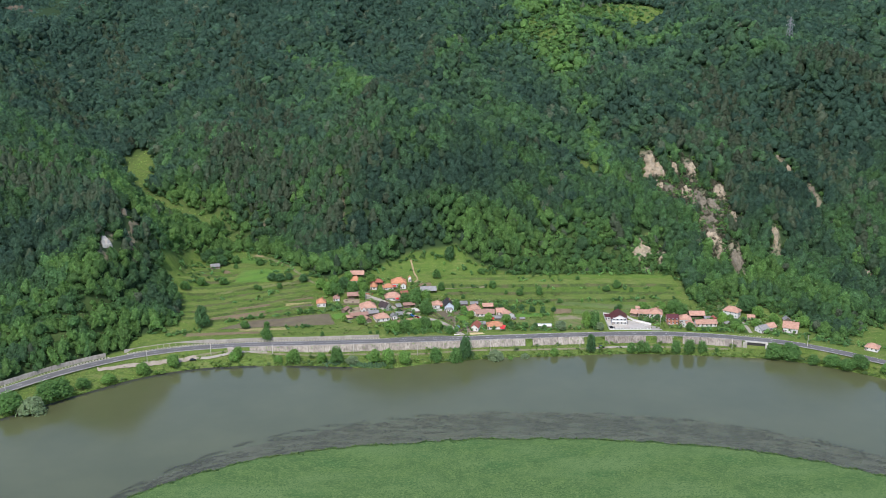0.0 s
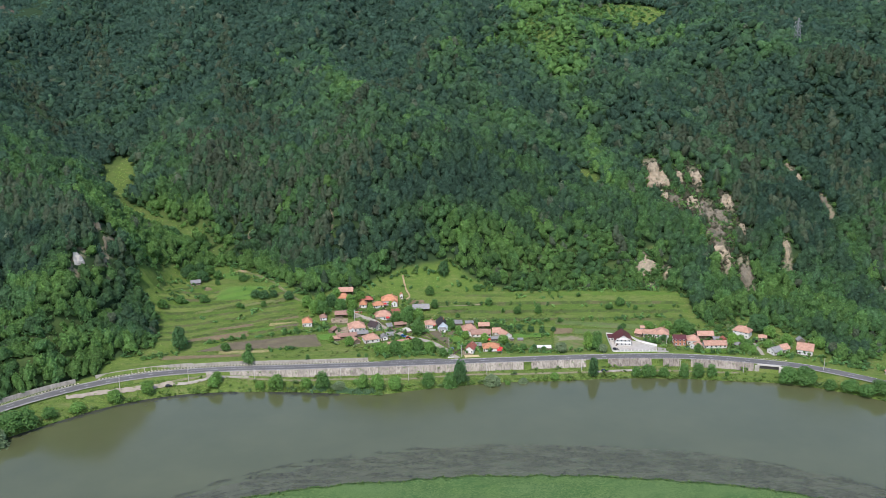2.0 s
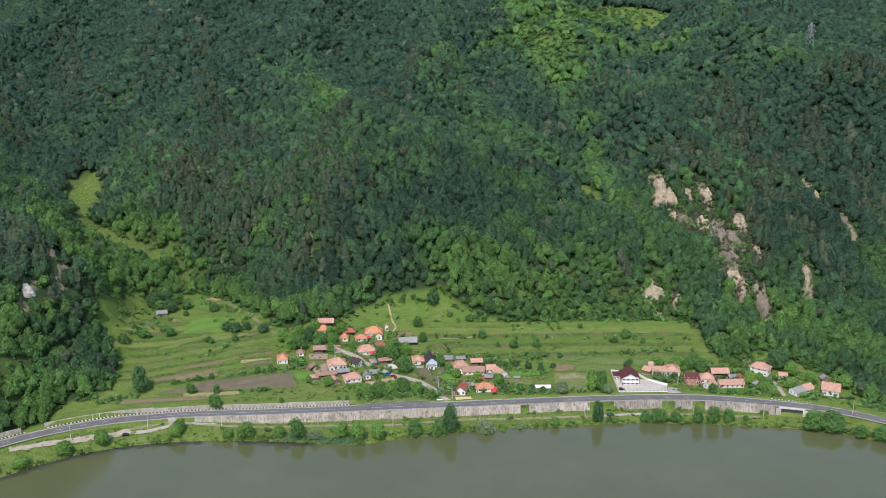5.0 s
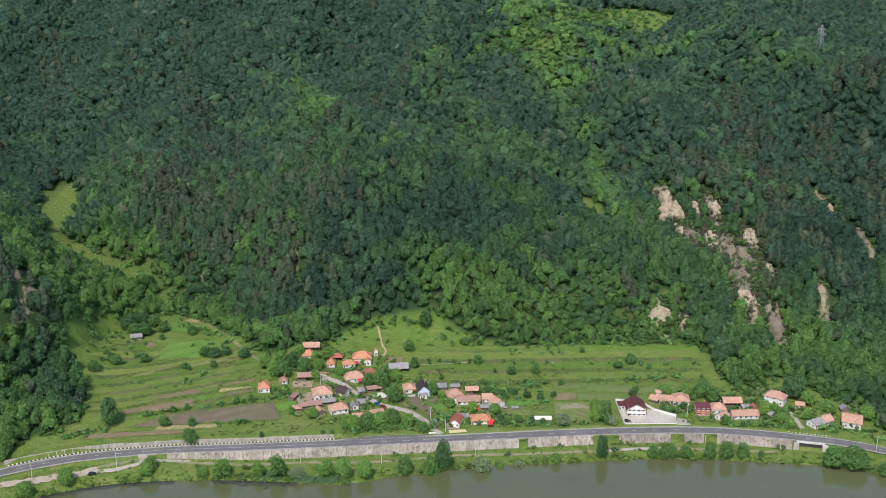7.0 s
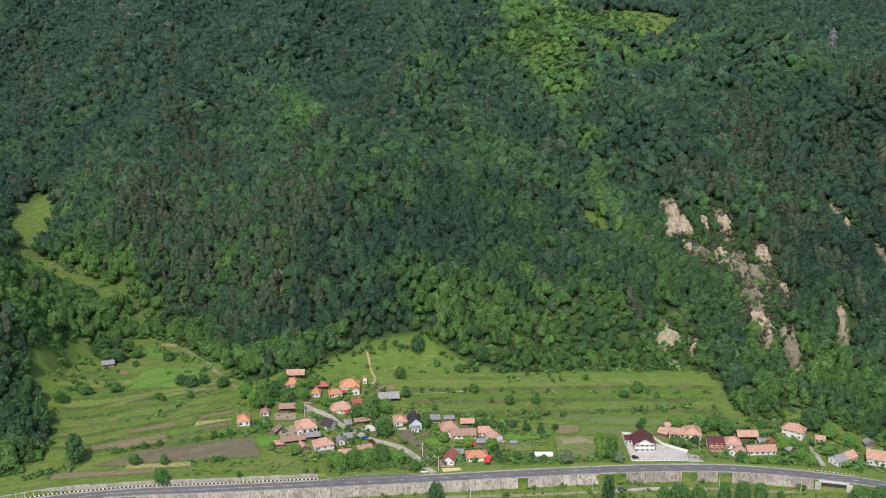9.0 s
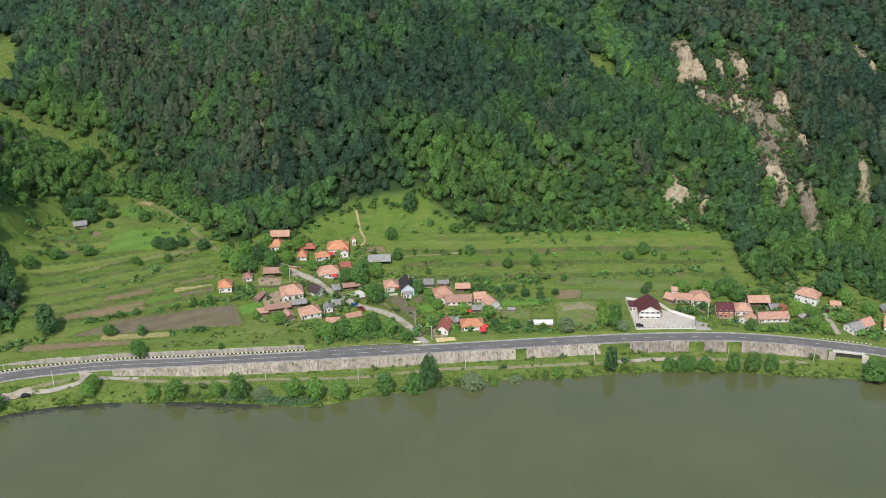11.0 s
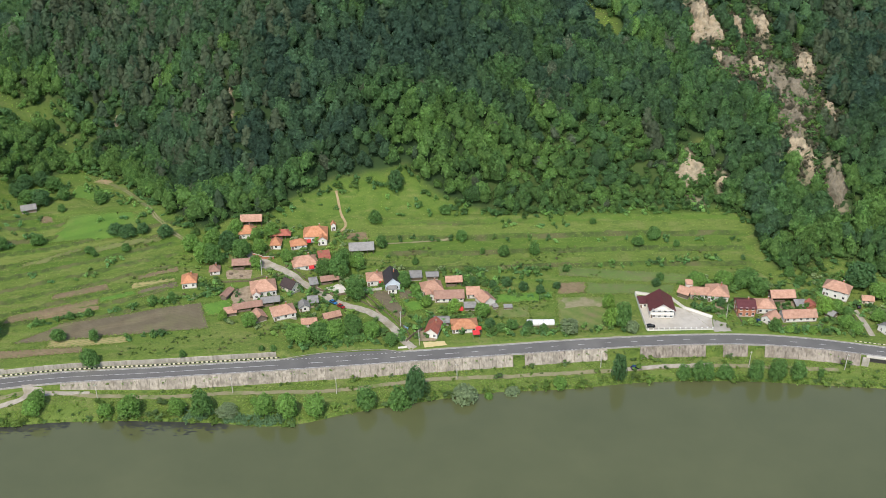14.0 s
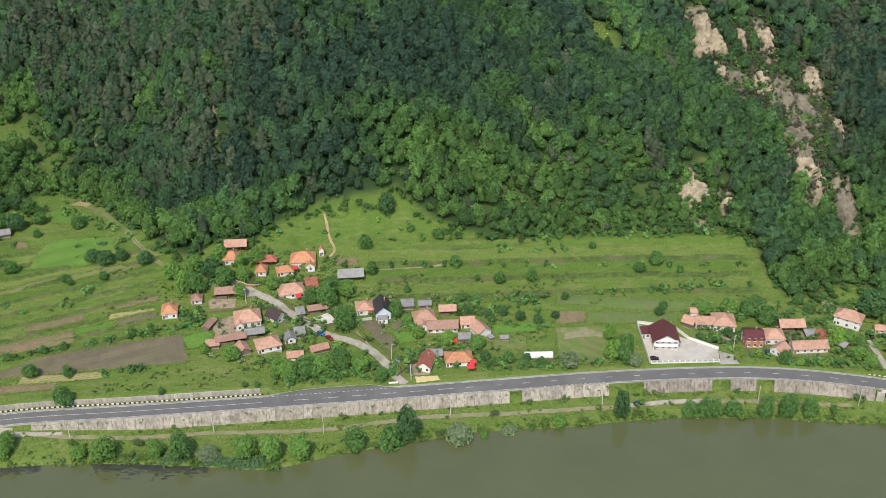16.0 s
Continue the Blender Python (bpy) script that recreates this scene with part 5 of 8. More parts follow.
NO_TUFTS = [
    [(-120, 527), (-112, 536.5), (-88, 544), (-55, 552), (-54, 545), (-58, 534), (-82, 530), (-102, 529)],
    [(-126, 545), (-102, 550), (-90, 554.5), (-89, 549), (-101, 546), (-123, 537)],
    [(-119.5, 552), (-104.5, 557), (-103.7, 555), (-118.5, 549.5)], [(-92, 563), (-76, 568.5), (-75, 555), (-90, 550)],
    [(-59, 568), (-49, 569), (-40, 553), (-46, 541), (-56, 546)], [(-6, 558), (13, 559.5), (13, 553), (8, 536), (4, 540)],
    [(-25, 561), (-16, 564), (-12, 557), (-17, 556)], [(92, 555.5), (106, 552), (119, 540), (119, 532), (92, 532)], [(63, 541), (66, 565), (82, 564), (80, 544)],
    [(14, 528), (23, 528), (24, 524), (15, 522)], [(-31.2, 549.7), (-23.5, 553.3), (-22.6, 549.6), (-29.7, 546.7)], [(-8.1, 557.6), (-4.3, 549.7), (3, 540.8), (0.4, 541.4)],
    [(13.5, 527.9), (19.4, 528.2), (19.6, 537.5), (12.6, 532.9)], [(143.4, 544.5), (152.4, 544.5), (152.7, 549.4), (142.4, 548.2)]]
PLOTS = [
    [(63, 533), (82, 533), (108, 556), (109, 561), (64, 562)], [(38, 550), (63, 552), (63, 557), (38, 556)], [(-62, 542), (-53, 544), (-55, 552), (-66, 548)], [(-113, 524), (-86, 527), (-87, 530), (-114, 529)]]
NO_TUFT_LINES = [
    [(-52, 578), (-46, 572.2), (-39, 569.5), (-32.5, 564.7), (-24, 558.6), (-15.5, 551), (-5.6, 546.4), (-0.6, 542.2), (4.9, 535), (11.5, 523.5)],
    [(-20.3, 612), (-17.8, 601.5), (-15.8, 595.7)], [(171, 543), (171, 527)], [(-3, 585.1), (26.3, 587.6)]]
build_scrub()

# ---- fields, tracks, rocks ----
patch("ploughed_field", ((-126, 526.6), (-60.4, 534.8), (-65.4, 549.4), (-112, 536.4)), SOIL, "dark freshly ploughed vegetable field")
patch("crop_plot", ((-61.7, 542), (-53.4, 544.2), (-55.6, 551.8), (-65.2, 548)), CROP, "bright green plot of young crops")
patch("brown_strip", ((-132, 536.2), (-100.7, 544.7), (-102.2, 550.4), (-131, 541.4)), SOIL_RED, "dry brown tilled strip among meadow terraces")
patch("brown_strip", ((-118.3, 549), (-99.3, 554.6), (-101.2, 558.6), (-119.4, 552.6)), SOIL_RED, "narrow brown tilled strip among meadow terraces")
patch("crop_plot", ((-100.9, 547.7), (-89, 552.2), (-90.1, 554.9), (-101.6, 551.0)), CROP, "bright green plot of young crops")
patch("brown_strip", ((-90.4, 560.3), (-76.4, 566.2), (-77.5, 568.9), (-90.7, 562.9)), SOIL_RED, "reddish tilled strip below the terraces")
patch("straw_strip", ((-91.6, 556.0), (-76.7, 561.0), (-77.5, 562.4), (-91.4, 557.9)), STRAW, "yellow strip of cut straw")
patch("vegetable_bed", ((-88.4, 551.1), (-75.1, 557.5), (-76.1, 560.4), (-88.9, 554.7)), SOIL, "brown vegetable bed beside the orange-roofed house")
patch("fallow_strip", ((-141.3, 516.4), (-100.6, 522.0), (-101.5, 525.2), (-141.9, 521.4)), SOIL_RED, "fallow brown strip above the road wall")
patch("straw_strip", ((-113, 524.2), (-86.8, 526.9), (-87.2, 530.2), (-114, 528.6)), STRAW, "dry yellow grass beside the ploughed field", wobble=0.5)
patch("crop_plot", ((9.6, 546), (15, 547), (14, 552.4), (7.2, 552)), CROP, "bright green plot of young crops")
patch("ploughed_field", ((6, 541.6), (9.4, 543.6), (2.4, 558.8), (-5.4, 557.8)), SOIL, "long dark garden plot beside the lane")
patch("ploughed_field", ((6.5, 553.4), (12.2, 554), (10, 559), (5.8, 558.8)), SOIL, "small dark garden plot")
patch("ploughed_field", ((-16.9, 588.2), (-6.4, 587.9), (-7.6, 592.2), (-17, 591.4)), SOIL_RED, "small tilled plot below the hill path")
patch("tilled_plot", ((64.9, 555.8), (74.8, 556.2), (76, 562.4), (65.5, 562.4)), SOIL_RED, "bare brown plot beside the planted beds", wobble=0.4)
patch("worn_patch", ((66, 546.6), (81, 547.4), (81.6, 552.8), (65.4, 552.8)), TRACK, "dry brown patch on the hay field", "field", 0.36, wobble=1.1)
patch("hay_field", ((63, 533), (81.5, 533.5), (82.4, 553.6), (64.0, 553.7)), CROP_DULL, "mown yellowish hay field", wobble=0.4)
patch("crop_plot", ((38.7, 550.2), (62.4, 552.1), (62.4, 557.0), (38.5, 555.7)), CROP, "green vegetable plot behind the houses")
patch("fallow_strip", ((41.5, 541.4), (53, 541.8), (53, 548.2), (41.9, 547.6)), CROP_DULL, "fallow garden with dry patches")
patch("crop_rows", ((75.4, 555.6), (107.3, 555.3), (109, 560.4), (76.6, 562.2)), ROWS_BED, "dark green beds planted in rows", wobble=0.3)
patch("brown_strip", ((-134.6, 592), (-129.6, 593), (-131.5, 596.3), (-136, 595.5)), SOIL_RED, "small tilled plot on the upper meadow")
patch("tilled_terrace", ((66, 566), (120, 560), (121, 565), (67, 572)), ROWS_BED, "worked terrace with rows of green beds", wobble=0.3)
patch("lush_plot", ((-128, 581), (-93, 585), (-100, 599.5), (-124, 596.5)), LUSH, "bright lush green plot on the valley meadow", wobble=1.0)
patch("lush_plot", ((-128.8, 612), (-110, 609), (-114, 620), (-129, 623)), LUSH, "bright lush green plot at the head of the meadow", wobble=1.0)
patch("brown_strip", ((-112.3, 575.4), (-85.8, 583.4), (-86.2, 585.6), (-112.8, 577.6)), CART_TRACK, "narrow dry strip beside the lush plot", wobble=0.7)
patch("brown_strip", ((-134.7, 567), (-114.6, 576.4), (-115.4, 578.2), (-135.2, 568.6)), CART_TRACK, "narrow dry strip on the terraces", wobble=0.7)
patch("worn_earth", ((-123, 626), (-116, 624), (-115.4, 627.6), (-120.6, 630)), SOIL_PATH, "bare worn earth at the head of the valley meadow", "field", wobble=0.8)
patch("sand_heap", ((15, 523.8), (23, 525.2), (22, 527.6), (14.8, 527.2)), SAND, "flat yellow sand heap beside the road", "sand", 0.35)
patch("farmyard", ((-52.7, 546.3), (-44.2, 550.6), (-48.5, 560), (-56.4, 555.6)), YARD, "trodden bare earth farmyard", "yard")
patch("farmyard", ((-58.2, 562.9), (-49.6, 563.6), (-49.2, 568.6), (-59, 567.8)), YARD, "trodden bare earth yard before the barn", "yard")
patch("farmyard", ((-31.2, 549.7), (-23.5, 553.3), (-22.6, 549.6), (-29.7, 546.7)), YARD, "bare cluttered earth yard beside the sheds", "yard")
patch("lane_verge", ((-8.1, 557.6), (-4.3, 549.7), (3.0, 540.8), (0.4, 541.4)), YARD, "trodden earth verge between lane and garden plot", "yard", 0.14)
patch("farmyard", ((13.5, 527.9), (19.4, 528.2), (19.6, 537.5), (12.6, 532.9)), YARD, "bare earth yard behind the sand heap", "yard")
patch("farmyard", ((143.4, 544.5), (152.4, 544.5), (152.7, 549.4), (142.4, 548.2)), YARD, "bare earth yard between the eastern houses", "yard")
patch("farmyard", ((119.9, 542.1), (123.9, 541.5), (125.2, 549), (122.1, 550.2)), YARD, "bare earth yard below the long white house", "yard")
patch("dry_slope", ((143.4, 558.2), (146.4, 558.6), (144, 565.5), (133.1, 568.1)), CROP_DULL, "dry yellowish grass slope behind the houses", wobble=0.8)
patch("concrete_yard", ((-17, 556.8), (-12.6, 557.9), (-16, 563), (-21.5, 560.2)), CONCRETE_PALE, "pale concrete courtyard", "yard", 0.3)
patch("paved_yard", ((93.4, 533.0), (116.6, 533.0), (109.5, 545.4), (93.6, 554.4)), PAVING, "pale paved guesthouse forecourt", "yard", 0.2, wobble=0.0)
patch("paved_yard_side", ((116.7, 533.0), (117.9, 539.2), (110.2, 545.2), (109.6, 545.3)), PAVING, "pale paved corner of the guesthouse forecourt", "yard", 0.2, wobble=0.0)
patch("gravel_apron", ((116.5, 531.2), (123, 531.4), (122.4, 536.6), (118.2, 539)), SHOULDER, "gravel driveway mouth at the road", "driveway", 0.14)
ribbon("village_lane", ((-52, 578), (-46, 572.2), (-39, 569.5), (-32.5, 564.7), (-24, 558.6), (-15.5, 551), (-5.6, 546.4), (-0.6, 542.2), (4.9, 535), (8.2, 528), (11.5, 523.5)), 3.9, DIRT_ROAD, "pale dirt lane climbing through the village", "lane", 0.2, ragged=0.16)
patch("lane_widening", ((-48, 571), (-43, 568.6), (-41, 572.4), (-47.5, 576.5)), DIRT_ROAD, "widened turning place on the dirt lane", "lane", 0.24)
ribbon("field_track", ((-54, 574), (-62, 576.4), (-69.5, 578.6), (-77, 583.6), (-83, 588.6), (-89.5, 595.2), (-96, 604), (-102, 611.5), (-110, 620), (-121, 628)), 2.6, CART_TRACK, "grassy cart track along the valley", "track", 0.14, ragged=0.3)
for side in (-0.5, 0.5):
    ribbon("wheel_rut", [(x + side * 0.62, y + side * 0.72) for x, y in ((-62, 576.4), (-69.5, 578.6), (-77, 583.6), (-83, 588.6), (-89.5, 595.2), (-96, 604), (-102, 611.5), (-108, 618))], 0.5, TRACK, "bare wheel rut of the cart track", "track", 0.26, ragged=0.5)
ribbon("hill_path", ((-20.3, 612), (-19.1, 607), (-17.8, 601.5), (-15.8, 595.7), (-17.5, 592.5)), 1.3, SOIL_PATH, "worn bare footpath up the meadow", "path", 0.2, ragged=0.35)
ribbon("terrace_path", ((-3, 585.1), (11.8, 586), (26.3, 587.6)), 1.0, TRACK, "narrow path along the terrace edge", "path", 0.2, ragged=0.3)
ribbon("river_track", ((-176, 478), (-160, 485), (-145, 491), (-128, 499.5), (-113.6, 504.2), (-90.5, 503.8), (-68, 504.1), (-53, 505.4), (-34, 505.7), (-16, 506.2), (-2, 508.4), (19, 511.6), (44, 512.9), (70, 514.7), (85, 516), (101, 517), (118, 517), (155, 513.5)), 2.2, TRACK, "worn earth track along the river bank", "track", 0.16, ragged=0.3)
ribbon("gravel_bank", ((-176, 478.5), (-160, 485.5), (-145, 491.5), (-130, 497)), 4.4, RIVER_GRAVEL, "pale gravel strip on the river bank", "track", 0.42, ragged=0.5)
ribbon("gravel_track", ((83, 515.8), (90, 516.6), (101, 517.2), (113, 517.4)), 2.3, DIRT_ROAD, "pale gravel stretch of the river track", "track", 0.26, ragged=0.3)
patch("track_mouth", ((-114.4, 503.0), (-108.2, 503.4), (-109.4, 507.0), (-116.2, 506.8)), DIRT_ROAD, "gravel mouth of the river track", "track", 0.35)
patch("track_wedge", ((-109, 503.0), (-94, 504.5), (-94.2, 505.7), (-108.8, 505.0)), DIRT_ROAD, "gravel passing place on the river track", "track", 0.35)
ribbon("bank_path", ((-112.4, 503.6), (-116, 500.6), (-121, 498.5), (-131, 496.2)), 2.4, DIRT_ROAD, "pale gravel path dropping to the river", "track", 0.36, ragged=0.25)
ribbon("farm_drive", ((170.6, 543), (171.2, 536), (171, 527)), 2.6, DIRT_ROAD, "concrete-strip farm driveway", "driveway", 0.2)


def build_field_edges():
    q = np.random.default_rng(41)
    lines = np.array([(*a, *b) for a, b in FIELD_EDGES])
    length = np.hypot(lines[:, 2] - lines[:, 0], lines[:, 3] - lines[:, 1])
    row = q.choice(len(lines), 9000, p=length / length.sum())
    t = q.uniform(size=9000)
    x = lines[row, 0] + (lines[row, 2] - lines[row, 0]) * t + q.normal(0, 0.7, 9000)
    y = lines[row, 1] + (lines[row, 3] - lines[row, 1]) * t + q.normal(0, 0.7, 9000)
    c = np.stack([K * x, K * y, K * ground(x, y) + 0.18], 1)
    nrm = q.normal(size=c.shape) * 0.12 + (-0.1, -0.15, 1.0)
    nrm /= np.linalg.norm(nrm, axis=1)[:, None]
    v, tri = tri_quads(c, nrm, q.uniform(0.15, 0.5, len(c)), q)
    tone = np.repeat(np.array([(0.14, 0.205, 0.045), (0.16, 0.22, 0.055), (0.185, 0.215, 0.07), (0.12, 0.185, 0.04)])[q.integers(0, 4, len(c))] * q.uniform(0.8, 1.2, (len(c), 1)), 4, 0)
    stuff("edge_grass", (v, tri, tone, np.zeros(len(tri), bool)), WEED, "ragged grass growing along the field edges", "grass")


build_field_edges()


def cliff(x, y, w, h, material, label, seed, out=3.0):
    """A bare rock face breaking out of the slope: ledges, clefts and loose blocks, with an uneven outline."""
    r = np.random.default_rng(seed)
    nu, nv = max(9, int(w / 0.8)), max(10, int(h / 0.8))
    u, v = np.meshgrid(np.linspace(-1, 1, nu), np.linspace(-1, 1, nv))
    rough = np.zeros(u.shape)
    for f, a in ((2.1, 0.6), (4.6, 0.42), (9.5, 0.3)):
        rough += a * np.sin(f * u * 1.6 + r.uniform(0, 6) + 1.9 * np.sin(f * 0.7 * v + r.uniform(0, 6))) * np.cos(f * v * 0.7 + r.uniform(0, 6))
    rough = 0.55 * rough + 0.5 * np.floor(3.1 * (v + 0.3 * rough)) / 3.1 + r.uniform(-0.12, 0.12, u.shape)
    ang = np.arctan2(v, u)
    edge = 0.9 + 0.1 * np.sin(3 * ang + seed) + 0.07 * np.sin(7 * ang + 2.0 * seed) + 0.04 * np.sin(13 * ang + seed)
    rim = edge - np.hypot(u, v)
    px = x + u * w / 2 / K * (1 + 0.15 * np.sin(4 * v + seed))
    py = y + v * h / 2 / K * 0.85
    deep = np.where(rim > 0, np.minimum(rim * 5, 1) * out * 0.6 + rough * out * 0.55, -3.5)
    ob = new("rock_face", grid_mesh("rock_face", K * px + r.uniform(-0.3, 0.3, u.shape), K * py - np.maximum(deep, 0) * 0.8, K * ground(px, py) + deep, material))
    ob.data.polygons.foreach_set("use_smooth", np.zeros(len(ob.data.polygons), bool))
    return tagged(ob, label, "rock face", "bare rock faces on the hill")


BEIGE, GREYISH = "bare beige rock face breaking through the forest", "grey weathered rock outcrop among pines"
CRAG = "pale grey crag on the wooded spur"
CLIFFS = [(146, 695, 20, 48, ROCK, BEIGE, 5.5), (147, 675, 11, 16, ROCK, "pale foot of the rock spire", 3), (161, 694, 10, 24, ROCK, BEIGE, 3), (173, 695, 12, 30, ROCK, BEIGE, 4), (154, 670, 13, 18, ROCK_GREY, GREYISH, 3), (165, 668, 12, 22, ROCK, BEIGE, 3),
          (172, 662, 17, 30, ROCK_GREY, GREYISH, 3), (180, 654, 20, 34, ROCK_GREY, GREYISH, 3.4), (188, 673, 13, 26, ROCK, BEIGE, 3.5), (190, 643, 7, 24, ROCK, BEIGE, 3), (173, 639, 15, 32, ROCK_GREY, GREYISH, 3)]
OUTCROPS = [(173, 627, 12, 20, ROCK, BEIGE, 2.6), (177, 620, 8, 12, ROCK, BEIGE, 2), (243, 708, 10, 20, ROCK, BEIGE, 3.5), (241, 720, 6, 10, ROCK, BEIGE, 3), (249, 667, 7, 26, ROCK_GREY, GREYISH, 3), (210, 618, 6, 18, ROCK, BEIGE, 3), (185, 609, 11, 26, ROCK_GREY, GREYISH, 3)]
LEDGES = [(127, 621, 20, 23, ROCK, BEIGE, 2.6), (121, 619, 7, 8, ROCK, BEIGE, 1.4), (140, 616.5, 9, 6, ROCK, BEIGE, 1.2), (263, 600, 8, 14, ROCK, BEIGE, 3.5), (-181, 571, 6, 14, ROCK_GREY, CRAG, 3.5), (-190.5, 551, 8, 11, ROCK_PALE, CRAG, 3.5), (-188, 577, 6, 11, ROCK, BEIGE, 4), (-218, 545, 8, 14, ROCK, BEIGE, 5), (-65.4, 646.5, 4, 8, ROCK, BEIGE, 3), (-120, 661, 4, 5, ROCK, BEIGE, 2.5), (-90, 654, 4, 3, ROCK, BEIGE, 2), (-287, 932, 18, 20, ROCK_GREY, GREYISH, 6), (-470, 1150, 60, 60, ROCK_GREY, GREYISH, 12)]
for i, (x, y, w, h, mat, text, out) in enumerate(CLIFFS + OUTCROPS + LEDGES):
    cliff(x, y, w, h, mat, text, i + 3, out)


# ---- single trees ----
def crown_mesh(seed, tone):
    v, t, s, f = broadleaf(seed, 17, 1050, 1, trunk=False, leaf=(0.034, 0.062), soft=True)
    return raw_mesh("crown", v, t, [GARDEN], np.asarray(tone)[None] * s[:, None], smooth=f)


def trunk_mesh(seed):
    r = random.Random(seed)
    bm = tube([(0, 0, -0.06), (0.01, 0.0, 0.12), (0.015, 0.01, 0.35), (0.0, 0.02, 0.62)], [0.03, 0.022, 0.016, 0.005], 6)
    for k in range(4):
        a, z = k * 1.7 + r.uniform(0, 1), 0.2 + 0.07 * k
        limb = [Vector((0, 0, z)), Vector((0.1 * math.cos(a), 0.1 * math.sin(a), z + 0.12)), Vector((0.24 * math.cos(a), 0.24 * math.sin(a), z + 0.26))]
        rings = []
        for p, q in zip(limb, (0.012, 0.008, 0.003)):
            rings.append([bm.verts.new(p + Vector((q * math.cos(b), q * math.sin(b), 0))) for b in (0, 2.1, 4.2)])
        for c, d in zip(rings, rings[1:]):
            for i in range(3):
                bm.faces.new((c[i], c[(i + 1) % 3], d[(i + 1) % 3], d[i]))
    return mesh_of("trunk", bm, BARK)


TRUNKS = [trunk_mesh(s) for s in range(3)]
CROWNS = {k: [crown_mesh(100 + 7 * i + j, tone) for j in range(3)] for i, (k, tone) in enumerate((("green", (0.08, 0.158, 0.045)), ("fresh", (0.112, 0.205, 0.05)), ("lime", (0.135, 0.23, 0.05)), ("dark", (0.056, 0.116, 0.043)), ("willow", (0.15, 0.2, 0.105))))}
KINDS = {"green": "leafy green tree with a rounded crown", "fresh": "fresh green tree with a full crown", "lime": "light green bushy tree", "dark": "dark green dense tree", "willow": "silvery willow with a broad crown"}
planting = random.Random(3)
BANK = "trees on the river bank"


def trees(tone, rows, beside, group):
    """Trees of one tone at (x, y, height, width): plan units, then metres."""
    for x, y, h, w in rows:
        w, h = (w * 0.82, h * 0.85) if h < 6 else (w, h)
        ob = thing("tree" if h > 6 else "shrub", Matrix.LocRotScale(spot(x, y, -0.15), Euler((0, 0, planting.uniform(0, 6.28))), Vector((w * (0.92 if group == BANK else 1.0), w * (0.92 if group == BANK else 1.0), h * (0.85 if group == BANK and tone != "dark" else 1.0)))),
                   f"{KINDS[tone] if h > 6 else 'small ' + tone.replace('fresh', 'fresh green').replace('dark', 'dark green').replace('lime', 'lime green').replace('willow', 'grey-green') + ' leafy shrub'} {beside}", "tree" if h > 6 else "shrub", group)
        part("trunk", TRUNKS[planting.randrange(3)], BARK, ob)
        part("crown", CROWNS[tone][planting.randrange(3)], GARDEN, ob)


trees("fresh", ((-110, 497, 8, 9), (-79, 496, 12, 10.5), (-87, 496.5, 6, 7), (-64, 497, 9, 8), (-40, 500, 5.5, 5), (-36, 495, 12.5, 9), (-29, 494.5, 14, 10), (-20, 495.5, 11, 10), (60, 508, 6.5, 7), (36, 504, 6, 5)), "on the river bank", BANK)
trees("green", ((-56, 496, 14, 10), (-4, 499, 12, 9.6), (7, 500, 14.5, 10.5), (102, 511.5, 9, 7), (107, 511.5, 10.5, 7.5), (110, 511.5, 9.5, 6), (116, 512, 7, 8.5), (126, 510.5, 12, 7.5), (133, 510.5, 12, 8.8), (140, 510.5, 10.5, 7.6), (148, 511, 5, 4)), "on the river bank", BANK)
trees("dark", ((12, 502, 18.5, 9.8), (80, 511, 14.5, 7.7)), "standing alone at the water's edge", BANK)
trees("willow", ((28, 503, 12, 12), (-48, 495, 6.5, 9.5), (44, 506, 6.5, 8), (-194, 437, 15, 18)), "leaning over the water", BANK)
trees("green", ((177, 504, 12, 15), (185, 502, 13, 15), (195, 496, 8, 9), (204, 493, 8, 13), (210, 488, 9, 13), (216, 487, 11, 12), (-203, 436, 15, 17), (-190, 448, 16, 17), (-185, 453, 15, 14), (-178, 462, 8.5, 9.5)), "below the road embankment", BANK)
trees("fresh", ((-168, 470, 6.5, 11), (-154, 481, 9.5, 11), (-140, 489, 10.5, 9.5), (-109, 499.5, 9, 8), (226, 479, 9, 8)), "on the grassy river bank", BANK)
FIELD = "trees among the fields"
trees("dark", ((-134, 529, 17, 11), (-99, 585, 6.5, 9), (-85, 586, 6.7, 8), (-138, 606, 9, 10), (-150, 622, 8, 9.5), (-143.5, 624, 8, 9), (-149.5, 613.5, 8.5, 9.5), (-104, 586.4, 6.2, 8), (-93.6, 587, 6.2, 6.5), (4, 611, 13, 8.5)), "standing among the fields", FIELD)
trees("green", ((-137, 619, 8, 9), (-143.5, 607, 8.5, 9), (-130.5, 610.5, 6.8, 7), (-132, 580, 6.2, 7), (-144, 575, 6.5, 7), (-110, 528, 6.8, 6.3), (-98, 528, 6.3, 4.5), (-96, 515.5, 10.5, 7.4), (-105, 623, 9.5, 8.5), (-152, 566, 6.5, 8), (-115, 607, 6.2, 7), (30, 587, 6.1, 6), (46, 578, 6.4, 6), (58, 579, 7.5, 5.5), (-4, 597, 7, 7), (106, 587, 6.4, 7)), "on the meadow terraces", FIELD)
